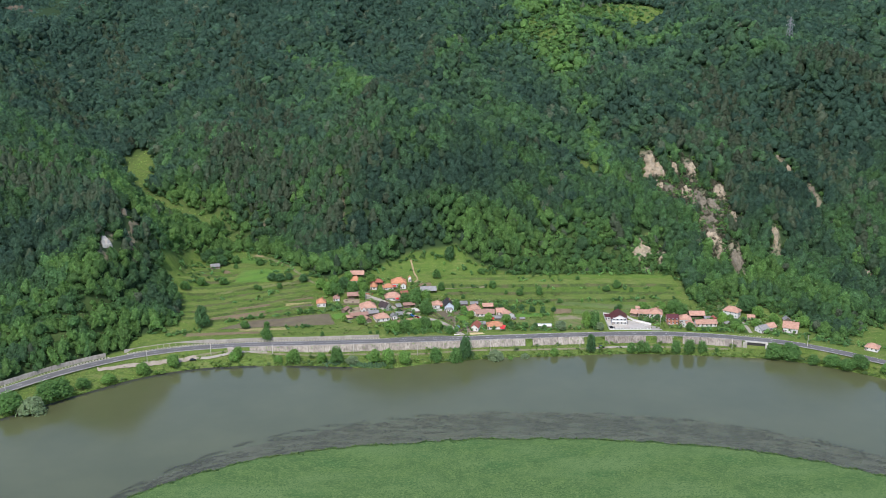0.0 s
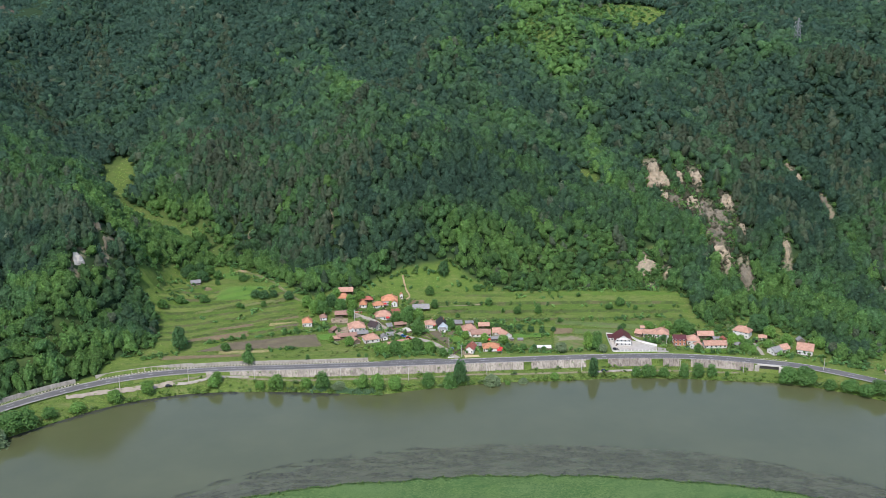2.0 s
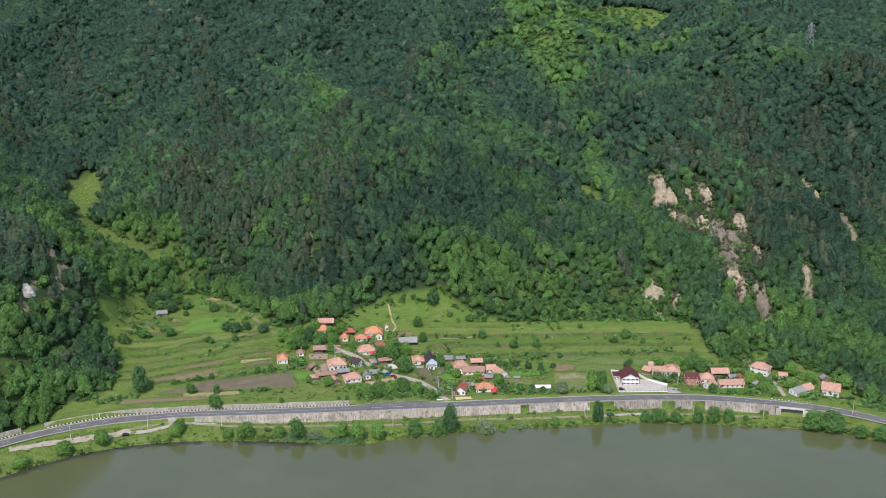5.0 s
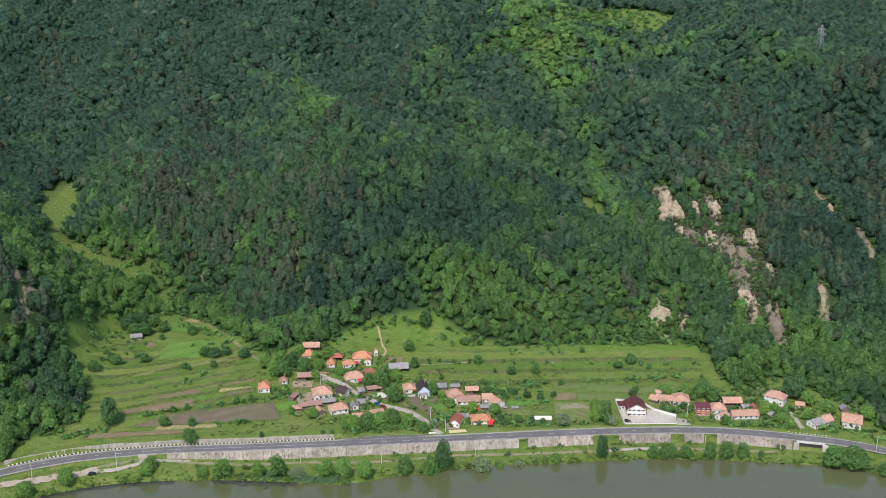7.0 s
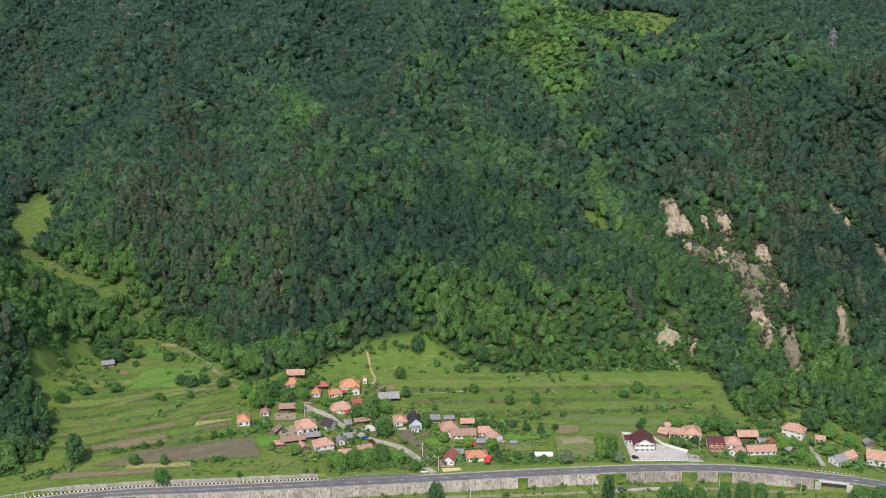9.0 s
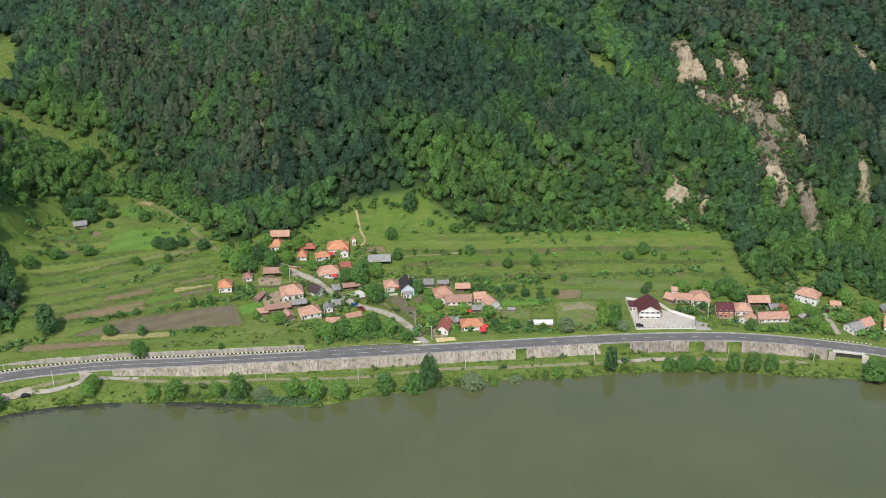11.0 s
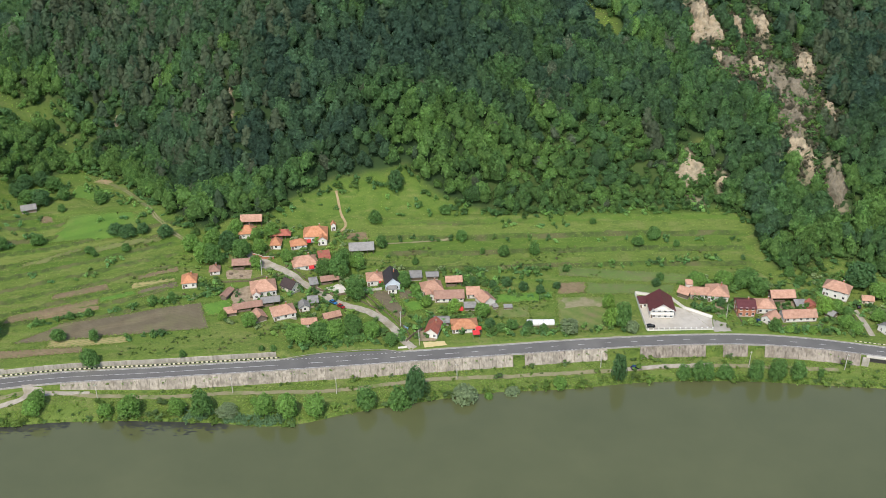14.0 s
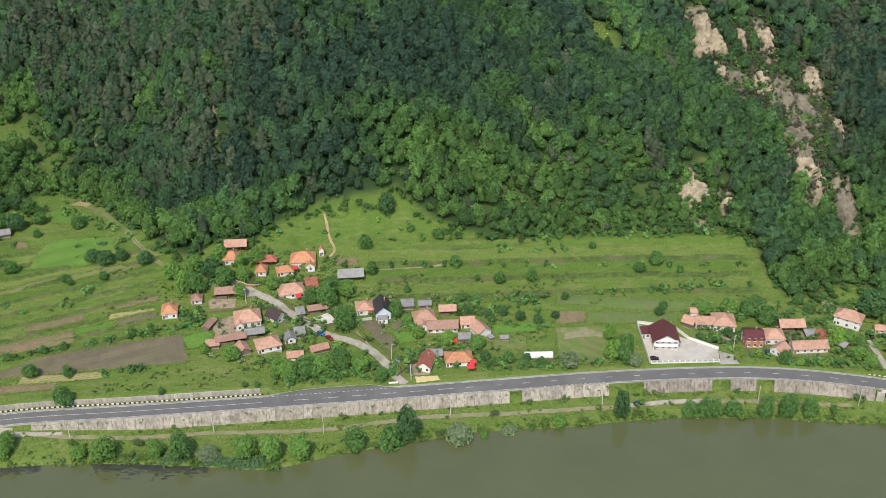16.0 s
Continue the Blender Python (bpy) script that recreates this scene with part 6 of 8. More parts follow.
trees("green", ((-109, 573, 4.8, 3.8), (-97.8, 576.2, 5, 5.4), (-111.5, 575.6, 5, 6), (-128.4, 599.7, 4.8, 5), (-120, 536, 3.6, 4), (-109, 539, 4.6, 4.8), (-103, 541, 4.4, 5), (-82, 548, 4.6, 5), (-76, 550.5, 4.4, 4.8), (-66, 518.5, 4.2, 3.6), (-40, 521.5, 3.2, 3.4), (-36, 521.5, 3.2, 3.4), (38, 579, 4.6, 3.3), (99, 583, 4.6, 8), (14, 605, 4, 3.4), (24, 602, 5.4, 8), (83, 595, 4.6, 4.3), (114, 582, 4, 4.2), (12, 573, 4.4, 3.8), (69, 568, 5.4, 4)), "on the meadow terraces", FIELD)
YARDS = "trees in the village gardens"
trees("green", ((-64, 571, 11.5, 9.5), (-54, 575.5, 10.5, 9), (-17, 567.5, 11.5, 10.5), (-15.5, 573, 10, 8), (-22.6, 568.6, 8.5, 8.5), (-10, 554, 12, 9.3), (8, 561, 8, 6.8), (-1, 583, 7.2, 5.6), (3.6, 526, 6.5, 5.5), (-10, 533, 9.5, 9), (-21, 529, 10, 9.8), (85, 535, 13, 9), (135, 559, 9.5, 11), (139, 554, 9, 9.5), (138, 531.5, 6.2, 6)), "in a village garden", YARDS)
trees("fresh", ((-68, 573, 10.5, 9.6), (-48, 570, 7.2, 6.7), (12, 556, 6.3, 5.2), (-44, 588, 8.4, 8.2), (-50, 585, 7.6, 5.6), (-3.5, 531, 8.5, 8), (-16, 530, 10, 9.8), (-27, 528, 9.5, 8.8), (-30, 529, 8.6, 7.4), (36, 543, 7, 7.6), (-46, 536, 6.8, 7.4), (163, 533, 6.5, 7), (166, 529, 6.2, 6), (181, 549, 9, 9), (188, 541, 8, 8), (203, 535, 8.5, 9), (176, 536, 6.5, 6.5), (163, 541.5, 7.5, 6.8)), "in a village garden", YARDS)
trees("fresh", ((127, 560, 7.2, 9.5), (117, 560, 7.6, 9.5), (-58, 588, 9, 8), (-66, 581, 10, 9), (-48, 579, 8, 7.5), (-73, 578, 9.5, 9), (-37, 574, 6.5, 6), (-10, 572, 8.5, 8)), "in a village garden", YARDS)
trees("lime", ((-30, 531, 7, 7), (-20, 533, 7.5, 7.5), (-11, 538, 6.4, 6.5), (-26, 586, 5, 5.5), (16, 549, 6.4, 5.6), (26, 546, 6.2, 7.4), (-56, 540, 5.6, 5.1), (82, 547, 7, 6.5), (81, 535, 11, 7.5), (159, 541.5, 8.2, 8), (143, 530.5, 4.0, 6), (151, 530, 3.8, 6), (147, 531, 3.2, 4.5), (156, 531, 3.6, 5)), "in a village garden", YARDS)
trees("dark", ((177, 557, 14, 14), (102, 560, 4.8, 5.8), (123, 547, 5.8, 5.6), (-60, 580, 11, 9)), "beside the houses", YARDS)
trees("dark", ((40.8, 559.6, 5.2, 5.6), (46.1, 560.8, 5.6, 6.2), (52.1, 558.2, 5.8, 6.6), (58.1, 556.4, 5.4, 6), (64.7, 559.2, 4.6, 4.8), (33.6, 562, 4.8, 5), (38.3, 536.2, 5.6, 6.4), (52, 535, 4.8, 5.4)), "in the orchard behind the houses", YARDS)
trees("green", ((46, 534.6, 5.8, 7), (42, 533.6, 4.8, 5.6), (57, 533.2, 4.2, 5), (155.7, 559.2, 5.6, 7), (153.1, 564.5, 5.6, 6.6), (104.2, 563.6, 4.2, 5.2), (153.4, 543.8, 4.6, 5), (166.7, 540.3, 5.2, 6)), "at a garden's edge", YARDS)
trees("willow", ((66, 532, 6.8, 8.6), (88, 531.5, 6, 6)), "beside the road", YARDS)


# ---- retaining walls, parapets, poles ----
def on_road(x, off):
    """Plan place at an offset (metres, uphill positive) from the road's middle, and the road's heading there."""
    g = float(curve(np.array(x + 0.5), ROAD) - curve(np.array(x - 0.5), ROAD))
    n = math.hypot(1, g)
    return x - g / n * off / K, float(curve(np.array(float(x)), ROAD)) + off / n / K, math.atan2(g, 1)


def panel_shape(h, lean, seed, material):
    """A slab of leaning concrete, 3.5 m long, with a chipped top."""
    r = random.Random(seed)
    bm, n = bmesh.new(), 7
    top, bot, back = [], [], []
    for i in range(n + 1):
        x = -1.87 + 3.74 * i / n
        top.append(bm.verts.new((x, 0, 0.1 + r.uniform(-0.28, 0.14))))
        bot.append(bm.verts.new((x, -lean, -h)))
        back.append(bm.verts.new((x, 0.4, 0.1)))
    for i in range(n):
        bm.faces.new((bot[i], bot[i + 1], top[i + 1], top[i]))
        bm.faces.new((top[i], top[i + 1], back[i + 1], back[i]))
    bm.faces.new((bot[0], top[0], back[0]))
    bm.faces.new((bot[-1], back[-1], top[-1]))
    return mesh_of("panel", bm, material)


PANELS = [panel_shape(5.0, 2.05, s, WALL) for s in range(4)]
OLD_PANELS = [panel_shape(5.0, 2.05, 20 + s, WALL_OLD) for s in range(5)]
LOW_PANELS = [panel_shape(2.6, 1.1, 9 + s, WALL) for s in range(3)]
RIB = mesh_of("rib", solid([(-0.07, -0.1, 0.0), (0.07, -0.1, 0.0), (0.09, -2.15, -5.0), (-0.09, -2.15, -5.0), (-0.07, 0.5, 0.0), (0.07, 0.5, 0.0)], [(0, 3, 2, 1), (0, 1, 5, 4), (4, 3, 0), (1, 2, 5)]), ROCK_GREY)
rnd = random.Random(21)
for x0, x1 in ((-104, 44.6), (48.8, 77.5), (89, 113), (118, 128.8), (132.6, 164)):
    wall = thing("retaining_wall", Matrix(), "weathered concrete retaining wall below the road", "retaining wall", "river-side retaining walls", "structure")
    x = x0 + 1.4
    while x < x1 - 1:
        px, py, a = on_road(x, -4.75)
        low = x < -97
        p = part("panel", rnd.choice(LOW_PANELS if low else OLD_PANELS if x > 84 or (x > 47 and rnd.random() < 0.35) else PANELS), CONCRETE, wall)
        p.matrix_world = pose(K * px, K * py, 0.02, 0, 0, math.degrees(a)) @ pose(0, rnd.uniform(-0.05, 0.05), 0)
        if rnd.random() < (0.6 if x < -34 else 0.15 if x < 44 else 0.75):
            x += 2.86
            continue
        px, py, a = on_road(x + 1.43, -4.75)
        q = part("rib", RIB, CONCRETE, wall)
        q.matrix_world = pose(K * px, K * py, 0.0, 0, 0, math.degrees(a))
        x += 2.86
STRIPE = {k: mesh_of("block", box(-0.49, 0.49, -0.15, 0.15, 0.0, 0.6, 0.03), m) for k, m in (("dark", BLACK_PAINT_AND_SHADE), ("light", YELLOW_PAINT))}
BACK = mesh_of("panel", box(-1.98, 1.98, 0, 0.35, -0.5, 2.3, 0.03), CONCRETE)
BACK_MID = mesh_of("panel", box(-1.98, 1.98, 0, 0.35, -0.5, 2.9, 0.03), CONCRETE)
BUTTRESS = mesh_of("buttress", solid([(-0.22, -0.55, -0.5), (0.22, -0.55, -0.5), (0.22, 0, -0.5), (-0.22, 0, -0.5), (-0.2, -0.12, 2.9), (0.2, -0.12, 2.9), (0.2, 0, 2.9), (-0.2, 0, 2.9)], [(3, 2, 1, 0), (4, 5, 6, 7), (0, 1, 5, 4), (1, 2, 6, 5), (3, 0, 4, 7)]), CONCRETE)
BACK_TALL = mesh_of("panel", box(-1.98, 1.98, 0, 0.35, -0.5, 3.3, 0.03), CONCRETE)
for x0, x1, slab, gap in ((-164, -33.5, BACK, 1.6), (-222, -172, BACK_TALL, 1.4)):
    wall = thing("slope_wall", Matrix(), "grey concrete wall holding the field bank", "retaining wall", "hill-side retaining walls", "structure")
    curb = thing("striped_parapet", Matrix(), "low parapet painted in black and pale yellow blocks", "parapet", "striped parapets")
    x, i = x0, 0
    while x < x1:
        px, py, a = on_road(x, 6.6)
        p = part("panel", BACK_MID if -165 < x < -122 else slab, CONCRETE, wall)
        p.matrix_world = pose(K * px, K * py, rnd.uniform(-0.06, 0.06), 0, 0, math.degrees(a))
        if x < -122:
            b = part("buttress", BUTTRESS, CONCRETE, wall)
            b.matrix_world = pose(K * px, K * py, 0, 0, 0, math.degrees(a))
        x += 3.05 * math.cos(a)
    x = x0
    while x < x1:
        px, py, a = on_road(x, 5.2)
        p = part("block", STRIPE["dark" if i % 2 else "light"], BLACK_PAINT_AND_SHADE, curb)
        p.matrix_world = pose(K * px, K * py, 0.0, 0, 0, math.degrees(a))
        x, i = x + 0.77 * math.cos(a), i + 1
# culvert under the road
cx, cy, ca = on_road(171.3, -4.6)
culvert = thing("culvert_bridge", pose(K * cx, K * cy, 0, 0, 0, math.degrees(ca)), "concrete road bridge over a dark stream opening", "bridge", kind="structure")
part("deck", box(-7.5, 7.5, -0.7, 0.35, -0.75, 0.12, 0.04), CONCRETE_PALE, culvert)
part("abutment", box(-9.2, -6.2, -1.6, -0.2, -5.0, -0.7, 0.05), CONCRETE, culvert)
part("abutment", box(6.2, 9.2, -1.6, -0.2, -5.0, -0.7, 0.05), CONCRETE_PALE, culvert)
# black slab set where the stream opening is only dark with shade
part("opening", box(-6.2, 6.2, -0.5, -0.3, -4.2, -0.75), BLACK_PAINT_AND_SHADE, culvert, "black slab in place of the opening's shade")
i = 0
curb = thing("striped_parapet", Matrix(), "low bridge parapet in black and pale yellow blocks", "parapet", "striped parapets")
x = 163.0
while x < 180:
    px, py, a = on_road(x, 5.2)
    p = part("block", STRIPE["dark" if i % 2 else "light"], BLACK_PAINT_AND_SHADE, curb)
    p.matrix_world = pose(K * px, K * py, 0.0, 0, 0, math.degrees(a))
    x, i = x + 0.77 * math.cos(a), i + 1


def utility_pole(x, y, h=8.6, arm=True, label="grey concrete utility pole beside the road"):
    ob = thing("utility_pole", pose(*spot(x, y, -0.2), 0, rnd.uniform(-2, 2), rnd.uniform(-20, 20)), label, "utility pole", "utility poles")
    part("shaft", tube([(0, 0, 0), (0, 0, h)], [0.2, 0.12], 8), CONCRETE_PALE, ob)
    if arm:
        part("crossarm", box(-0.7, 0.7, -0.06, 0.06, h - 0.7, h - 0.58), METAL, ob)
        for q in (-0.6, 0.0, 0.6):
            part("insulator", tube([(q, 0, h - 0.58), (q, 0, h - 0.3)], [0.07, 0.05], 6), TRIM, ob)
    return ob


for x, y in ((-90.6, 502), (-47.7, 505.6), (-13.8, 505), (25.9, 511.6), (74.9, 517), (125.3, 516.4), (157, 513.6), (13.4, 525.6), (6.8, 537), (-153.8, 489.5), (-122.9, 499.8), (195.7, 508), (-209, 446), (-45.5, 566), (123, 539)):
    utility_pole(x, y)


def pylon(x, y, h):
    ob = thing("power_pylon", pose(*spot(x, y, -0.3), 0, 0, 20), "tall grey steel lattice power pylon above the forest", "pylon")

    def bar(a, b, r=0.09):
        a, b = Vector(a), Vector(b)
        bm = bmesh.new()
        d = (b - a).normalized()
        s = d.orthogonal().normalized()
        t = d.cross(s)
        q = [[bm.verts.new(p + s * r * c + t * r * e) for c, e in ((1, 1), (-1, 1), (-1, -1), (1, -1))] for p in (a, b)]
        for i in range(4):
            bm.faces.new((q[0][i], q[0][(i + 1) % 4], q[1][(i + 1) % 4], q[1][i]))
        return bm

    def corner(i, z):
        w = 3.0 * (1 - z / h) ** 0.8 + 0.35
        return (w * (1, -1, -1, 1)[i], w * (1, 1, -1, -1)[i], z)

    levels = [0, 6, 11, 15.5, 19.5, 23, 26, 28.5, h]
    for i in range(4):
        for a, b in zip(levels, levels[1:]):
            part("leg", bar(corner(i, a), corner(i, b), 0.13), METAL, ob)
            part("brace", bar(corner(i, a), corner((i + 1) % 4, b)), METAL, ob)
            part("brace", bar(corner((i + 1) % 4, a), corner(i, b)), METAL, ob)
    for z, w in ((23, 5.0), (27.5, 4.0)):
        for s in (-1, 1):
            part("arm", bar((0, 0, z + 1.2), (s * w, 0, z), 0.11), METAL, ob)
            part("arm", bar((0, 0, z), (s * w, 0, z), 0.11), METAL, ob)
            part("insulator", bar((s * w, 0, z), (s * w, 0, z - 1.8), 0.12), TRIM, ob)


pylon(297, 884, 31)


# ---- buildings ----
FOOT = []


def window(parent, x, y, z, w, h, side=0):
    """A window with frame and pane standing in the wall; side 0 faces the front, 1 the right, -1 the left."""
    turn = pose(x, y, z, 0, 0, 90 * side)
    bm = bmesh.new()
    t = 0.09
    for x0, x1, z0, z1 in ((-w / 2 - t, -w / 2, -t, h + t), (w / 2, w / 2 + t, -t, h + t), (-w / 2, w / 2, h, h + t), (-w / 2, w / 2, -t, 0), (-0.03, 0.03, 0, h)):
        block(bm, x0, x1, -0.07, 0.06, z0, z1)
    f = part("window", bm, TRIM, parent)
    f.matrix_local = turn
    part("pane", box(-w / 2, w / 2, -0.02, 0.03, 0, h), GLASS, f)
    part("sill", box(-w / 2 - 0.15, w / 2 + 0.15, -0.16, 0.0, -0.16, -t), TRIM, f)


def roof_shape(kind, w, d, z, rise, over):
    """Roof bodies over a rectangle from y 0 to d: hip, gable (ridge along the width), front_gable (ridge front to back), shed."""
    x0, x1, y0, y1, t = -w / 2 - over, w / 2 + over, -over, d + over, 0.2
    lo = z - over * rise / (d / 2) * 0.8
    if kind == "shed":
        c = [(x0, y0, lo), (x1, y0, lo), (x1, y1, z + rise), (x0, y1, z + rise)]
        c += [(a, b, q - t) for a, b, q in c]
        return solid(c, [(0, 1, 2, 3), (7, 6, 5, 4), (0, 4, 5, 1), (1, 5, 6, 2), (2, 6, 7, 3), (3, 7, 4, 0)])
    if kind == "hip":
        if w >= d:
            r0, r1 = (-w / 2 + d * 0.42, d / 2), (w / 2 - d * 0.42, d / 2)
        else:
            r0, r1 = (0, w * 0.42), (0, d - w * 0.42)
    elif kind == "gable":
        r0, r1 = (x0, d / 2), (x1, d / 2)
    else:
        r0, r1 = (0, y0), (0, y1)
    e = [(x0, y0, lo), (x1, y0, lo), (x1, y1, lo), (x0, y1, lo)]
    c = e + [(*r0, z + rise), (*r1, z + rise)] + [(a, b, q - t) for a, b, q in e] + [(*r0, z + rise - t * 1.3), (*r1, z + rise - t * 1.3)]
    if w >= d and kind == "hip" or kind == "gable":
        top = [(0, 1, 5, 4), (2, 3, 4, 5), (3, 0, 4), (1, 2, 5)]
    else:
        top = [(1, 2, 5, 4), (3, 0, 4, 5), (0, 1, 4), (2, 3, 5)]
    if kind == "gable":
        top = top[:2]
    if kind == "front_gable":
        top = top[:2]
    faces = list(top)
    faces += [tuple(i + 6 for i in f[::-1]) for f in top]
    edges = {}
    for f in top:
        for a, b in zip(f, f[1:] + f[:1]):
            edges[(a, b)] = 1
    for a, b in edges:
        if (b, a) not in edges:
            faces.append((a, a + 6, b + 6, b))
    return solid(c, faces)


def wall_shape(kind, w, d, h, rise, base):
    if kind == "gable":
        g = [(-w / 2, d / 2, h + rise - 0.1), (w / 2, d / 2, h + rise - 0.1)]
        extra = [(4, 7, 8), (6, 5, 9)]
    elif kind == "front_gable":
        g = [(0, 0, h + rise - 0.1), (0, d, h + rise - 0.1)]
        extra = [(5, 4, 8), (7, 6, 9)]
    else:
        g, extra = [], []
    c = [(x, y, z) for z in (-base, h) for x, y in ((-w / 2, 0), (w / 2, 0), (w / 2, d), (-w / 2, d))] + g
    return solid(c, [(3, 2, 1, 0), (4, 5, 6, 7), (0, 1, 5, 4), (1, 2, 6, 5), (2, 3, 7, 6), (3, 0, 4, 7)] + extra)


def ridge_shape(kind, w, d, z, rise, over):
    if kind == "front_gable" or (kind == "hip" and d > w):
        a, b = (0, -over if kind != "hip" else w * 0.42), (0, d + over if kind != "hip" else d - w * 0.42)
        return box(-0.14, 0.14, a[1], b[1], z + rise - 0.06, z + rise + 0.08, 0.04)
    m = 0 if kind == "gable" else d * 0.42
    o = over if kind == "gable" else 0
    return box(-w / 2 - o + m, w / 2 + o - m, d / 2 - 0.14, d / 2 + 0.14, z + rise - 0.06, z + rise + 0.08, 0.04)


def house(x, y, yaw, w, d, h, kind, rise, wall, roof, label, windows=2, chimney=True, over=0.5, storeys=1, name="house", category="house", door=True, base=1.4, lift=0.0):
    """A house whose front wall's middle stands at x, y of the plan; w, d, h in metres."""
    ob = thing(name, pose(*spot(x, y, lift), 0, 0, yaw), label, category, "village buildings")
    FOOT.append((x, y, yaw, w, d))
    part("wall", wall_shape(kind, w, d, h, rise, base), wall, ob)
    part("roof", roof_shape(kind, w, d, h + 0.12, rise, over), roof, ob)
    if kind != "shed":
        part("ridge_cap", ridge_shape(kind, w, d, h + 0.12, rise, over), roof, ob)
    if base > 0.3:
        part("plinth", box(-w / 2 - 0.06, w / 2 + 0.06, -0.06, d + 0.06, -base - 0.02, 0.35), CONCRETE, ob)
    for s in range(storeys):
        z = 1.0 + s * 2.7
        for i in range(windows):
            window(ob, -w / 2 + w * (i + 0.5) / windows + (0.25 if door and s == 0 else 0), 0.0, z, min(1.0, w / windows * 0.45), 1.25)
        if d > 5 and windows:
            for side, sx in ((1, w / 2), (-1, -w / 2)):
                for q in (0.3, 0.7):
                    window(ob, sx, d * q, z, 0.9, 1.2, side)
    if door and windows:
        part("door", box(-w / 2 + 0.25, -w / 2 + 1.15, -0.05, 0.05, 0.0, 2.05, 0.02), PLANK, ob, "brown wooden door")
    if chimney:
        stack = part("chimney", box(w * 0.18 - 0.28, w * 0.18 + 0.28, d * 0.62 - 0.28, d * 0.62 + 0.28, h, h + rise + 0.7, 0.02), BRICK, ob, "brick chimney stack")
        part("cap", box(w * 0.18 - 0.36, w * 0.18 + 0.36, d * 0.62 - 0.36, d * 0.62 + 0.36, h + rise + 0.702, h + rise + 0.82), CONCRETE, stack)
    return ob


def barn(x, y, yaw, w, d, h, kind, rise, roof, label, name="barn"):
    """An open-fronted wooden barn: posts, back and side boarding, roof."""
    ob = thing(name, pose(*spot(x, y), 0, 0, yaw), label, "barn", "village buildings")
    FOOT.append((x, y, yaw, w, d))
    part("roof", roof_shape(kind, w, d, h + 0.12, rise, 0.5), roof, ob)
    n = max(3, int(w / 2.4))
    for i in range(n + 1):
        q = -w / 2 + 0.1 + (w - 0.2) * i / n
        part("post", box(q - 0.1, q + 0.1, 0.0, 0.2, -1.2, h, 0.02), PLANK, ob)
    part("back_boarding", box(-w / 2, w / 2, d - 0.12, d, -1.2, h), PLANK, ob)
    for s in (-1, 1):
        part("side_boarding", box(s * w / 2 - 0.06, s * w / 2 + 0.06, 0.21, d - 0.13, -1.2, h), PLANK, ob)
    part("low_boarding", box(-w / 2 + 0.1, w * 0.1, 0.21, 0.3, -1.2, h * 0.45), PLANK, ob)
    part("beam", box(-w / 2, w / 2, 0.02, 0.18, h - 0.25, h - 0.02), PLANK, ob)
    return ob


def awning(x, y, z, w, d, yaw, label="bright red canvas awning on posts"):
    ob = thing("awning", pose(*spot(x, y), 0, 0, yaw), label, "awning", "red awnings")
    part("canvas", solid([(-w / 2, 0, z), (w / 2, 0, z), (w / 2, d, z + 0.5), (-w / 2, d, z + 0.5), (-w / 2, 0, z - 0.08), (w / 2, 0, z - 0.08), (w / 2, d, z + 0.42), (-w / 2, d, z + 0.42)],
                         [(0, 1, 2, 3), (7, 6, 5, 4), (0, 4, 5, 1), (1, 5, 6, 2), (2, 6, 7, 3), (3, 7, 4, 0)]), FABRIC_RED, ob)
    for s in (-1, 1):
        for q in (0.1, d - 0.1):
            part("post", tube([(s * (w / 2 - 0.1), q, -0.6), (s * (w / 2 - 0.1), q, z - 0.05)], [0.05, 0.05], 6), METAL, ob)


# west of the lane
house(-70.8, 557.1, 8, 6.6, 7.5, 3.4, "hip", 2.6, PLASTER, TILE_ORANGE, "small white house with a bright orange hipped roof")
house(-62.8, 565, 8, 4.6, 5.0, 2.5, "hip", 1.8, PLASTER, TILE_BROWN, "tiny white cottage with a brown tiled roof", 1)
barn(-53.2, 568.4, 5, 8.6, 5.2, 3.2, "gable", 1.9, TILE_BROWN, "open wooden barn with a brown tiled roof")
barn(-52.7, 593.2, 3, 10.2, 6, 3.4, "gable", 2.2, TILE_PINK, "open wooden barn with a faded pink tiled roof")
house(-53.6, 586.3, 4, 7.6, 7, 3.3, "hip", 2.7, PLASTER, TILE_ORANGE, "white house with an orange hipped roof at the forest edge")
barn(-40.5, 586.2, 2, 9.6, 6.4, 2.7, "hip", 1.7, TILE_RUST, "low open shed with a rust-red hipped roof")
house(-41.9, 580.7, 0, 4.9, 5.2, 2.9, "hip", 2.8, PLASTER, TILE_ORANGE, "small white house with a steep orange roof", 1, False)
house(-27.0, 586.6, 4, 11.6, 9.5, 3.9, "hip", 3.2, PLASTER, TILE_ORANGE, "large white house with a broad orange hipped roof", 4)
house(-24.2, 584.9, 4, 4.6, 3.2, 3.6, "front_gable", 1.7, PLASTER, TILE_ORANGE, "white porch wing with an orange gabled roof", 1, False, name="porch_wing")
awning(-29.6, 583.6, 3.0, 2.8, 2.6, 4)
house(-20.4, 593, 6, 2.3, 2.6, 3.4, "front_gable", 1.5, PLASTER, TILE_ORANGE, "narrow white annex with a pointed orange roof", 1, False, 0.25, name="annex")
house(-32.9, 580.8, 12, 7.6, 5.2, 2.6, "hip", 2.0, PLASTER, TILE_ORANGE, "low white outbuilding with an orange roof", 2, False)
house(-29.4, 570.6, 14, 12.0, 9, 3.2, "hip", 2.9, PLASTER, TILE_PINK, "broad white house with a faded pink tiled roof", 3)
awning(-27.0, 568.8, 2.9, 2.6, 2.4, 14)
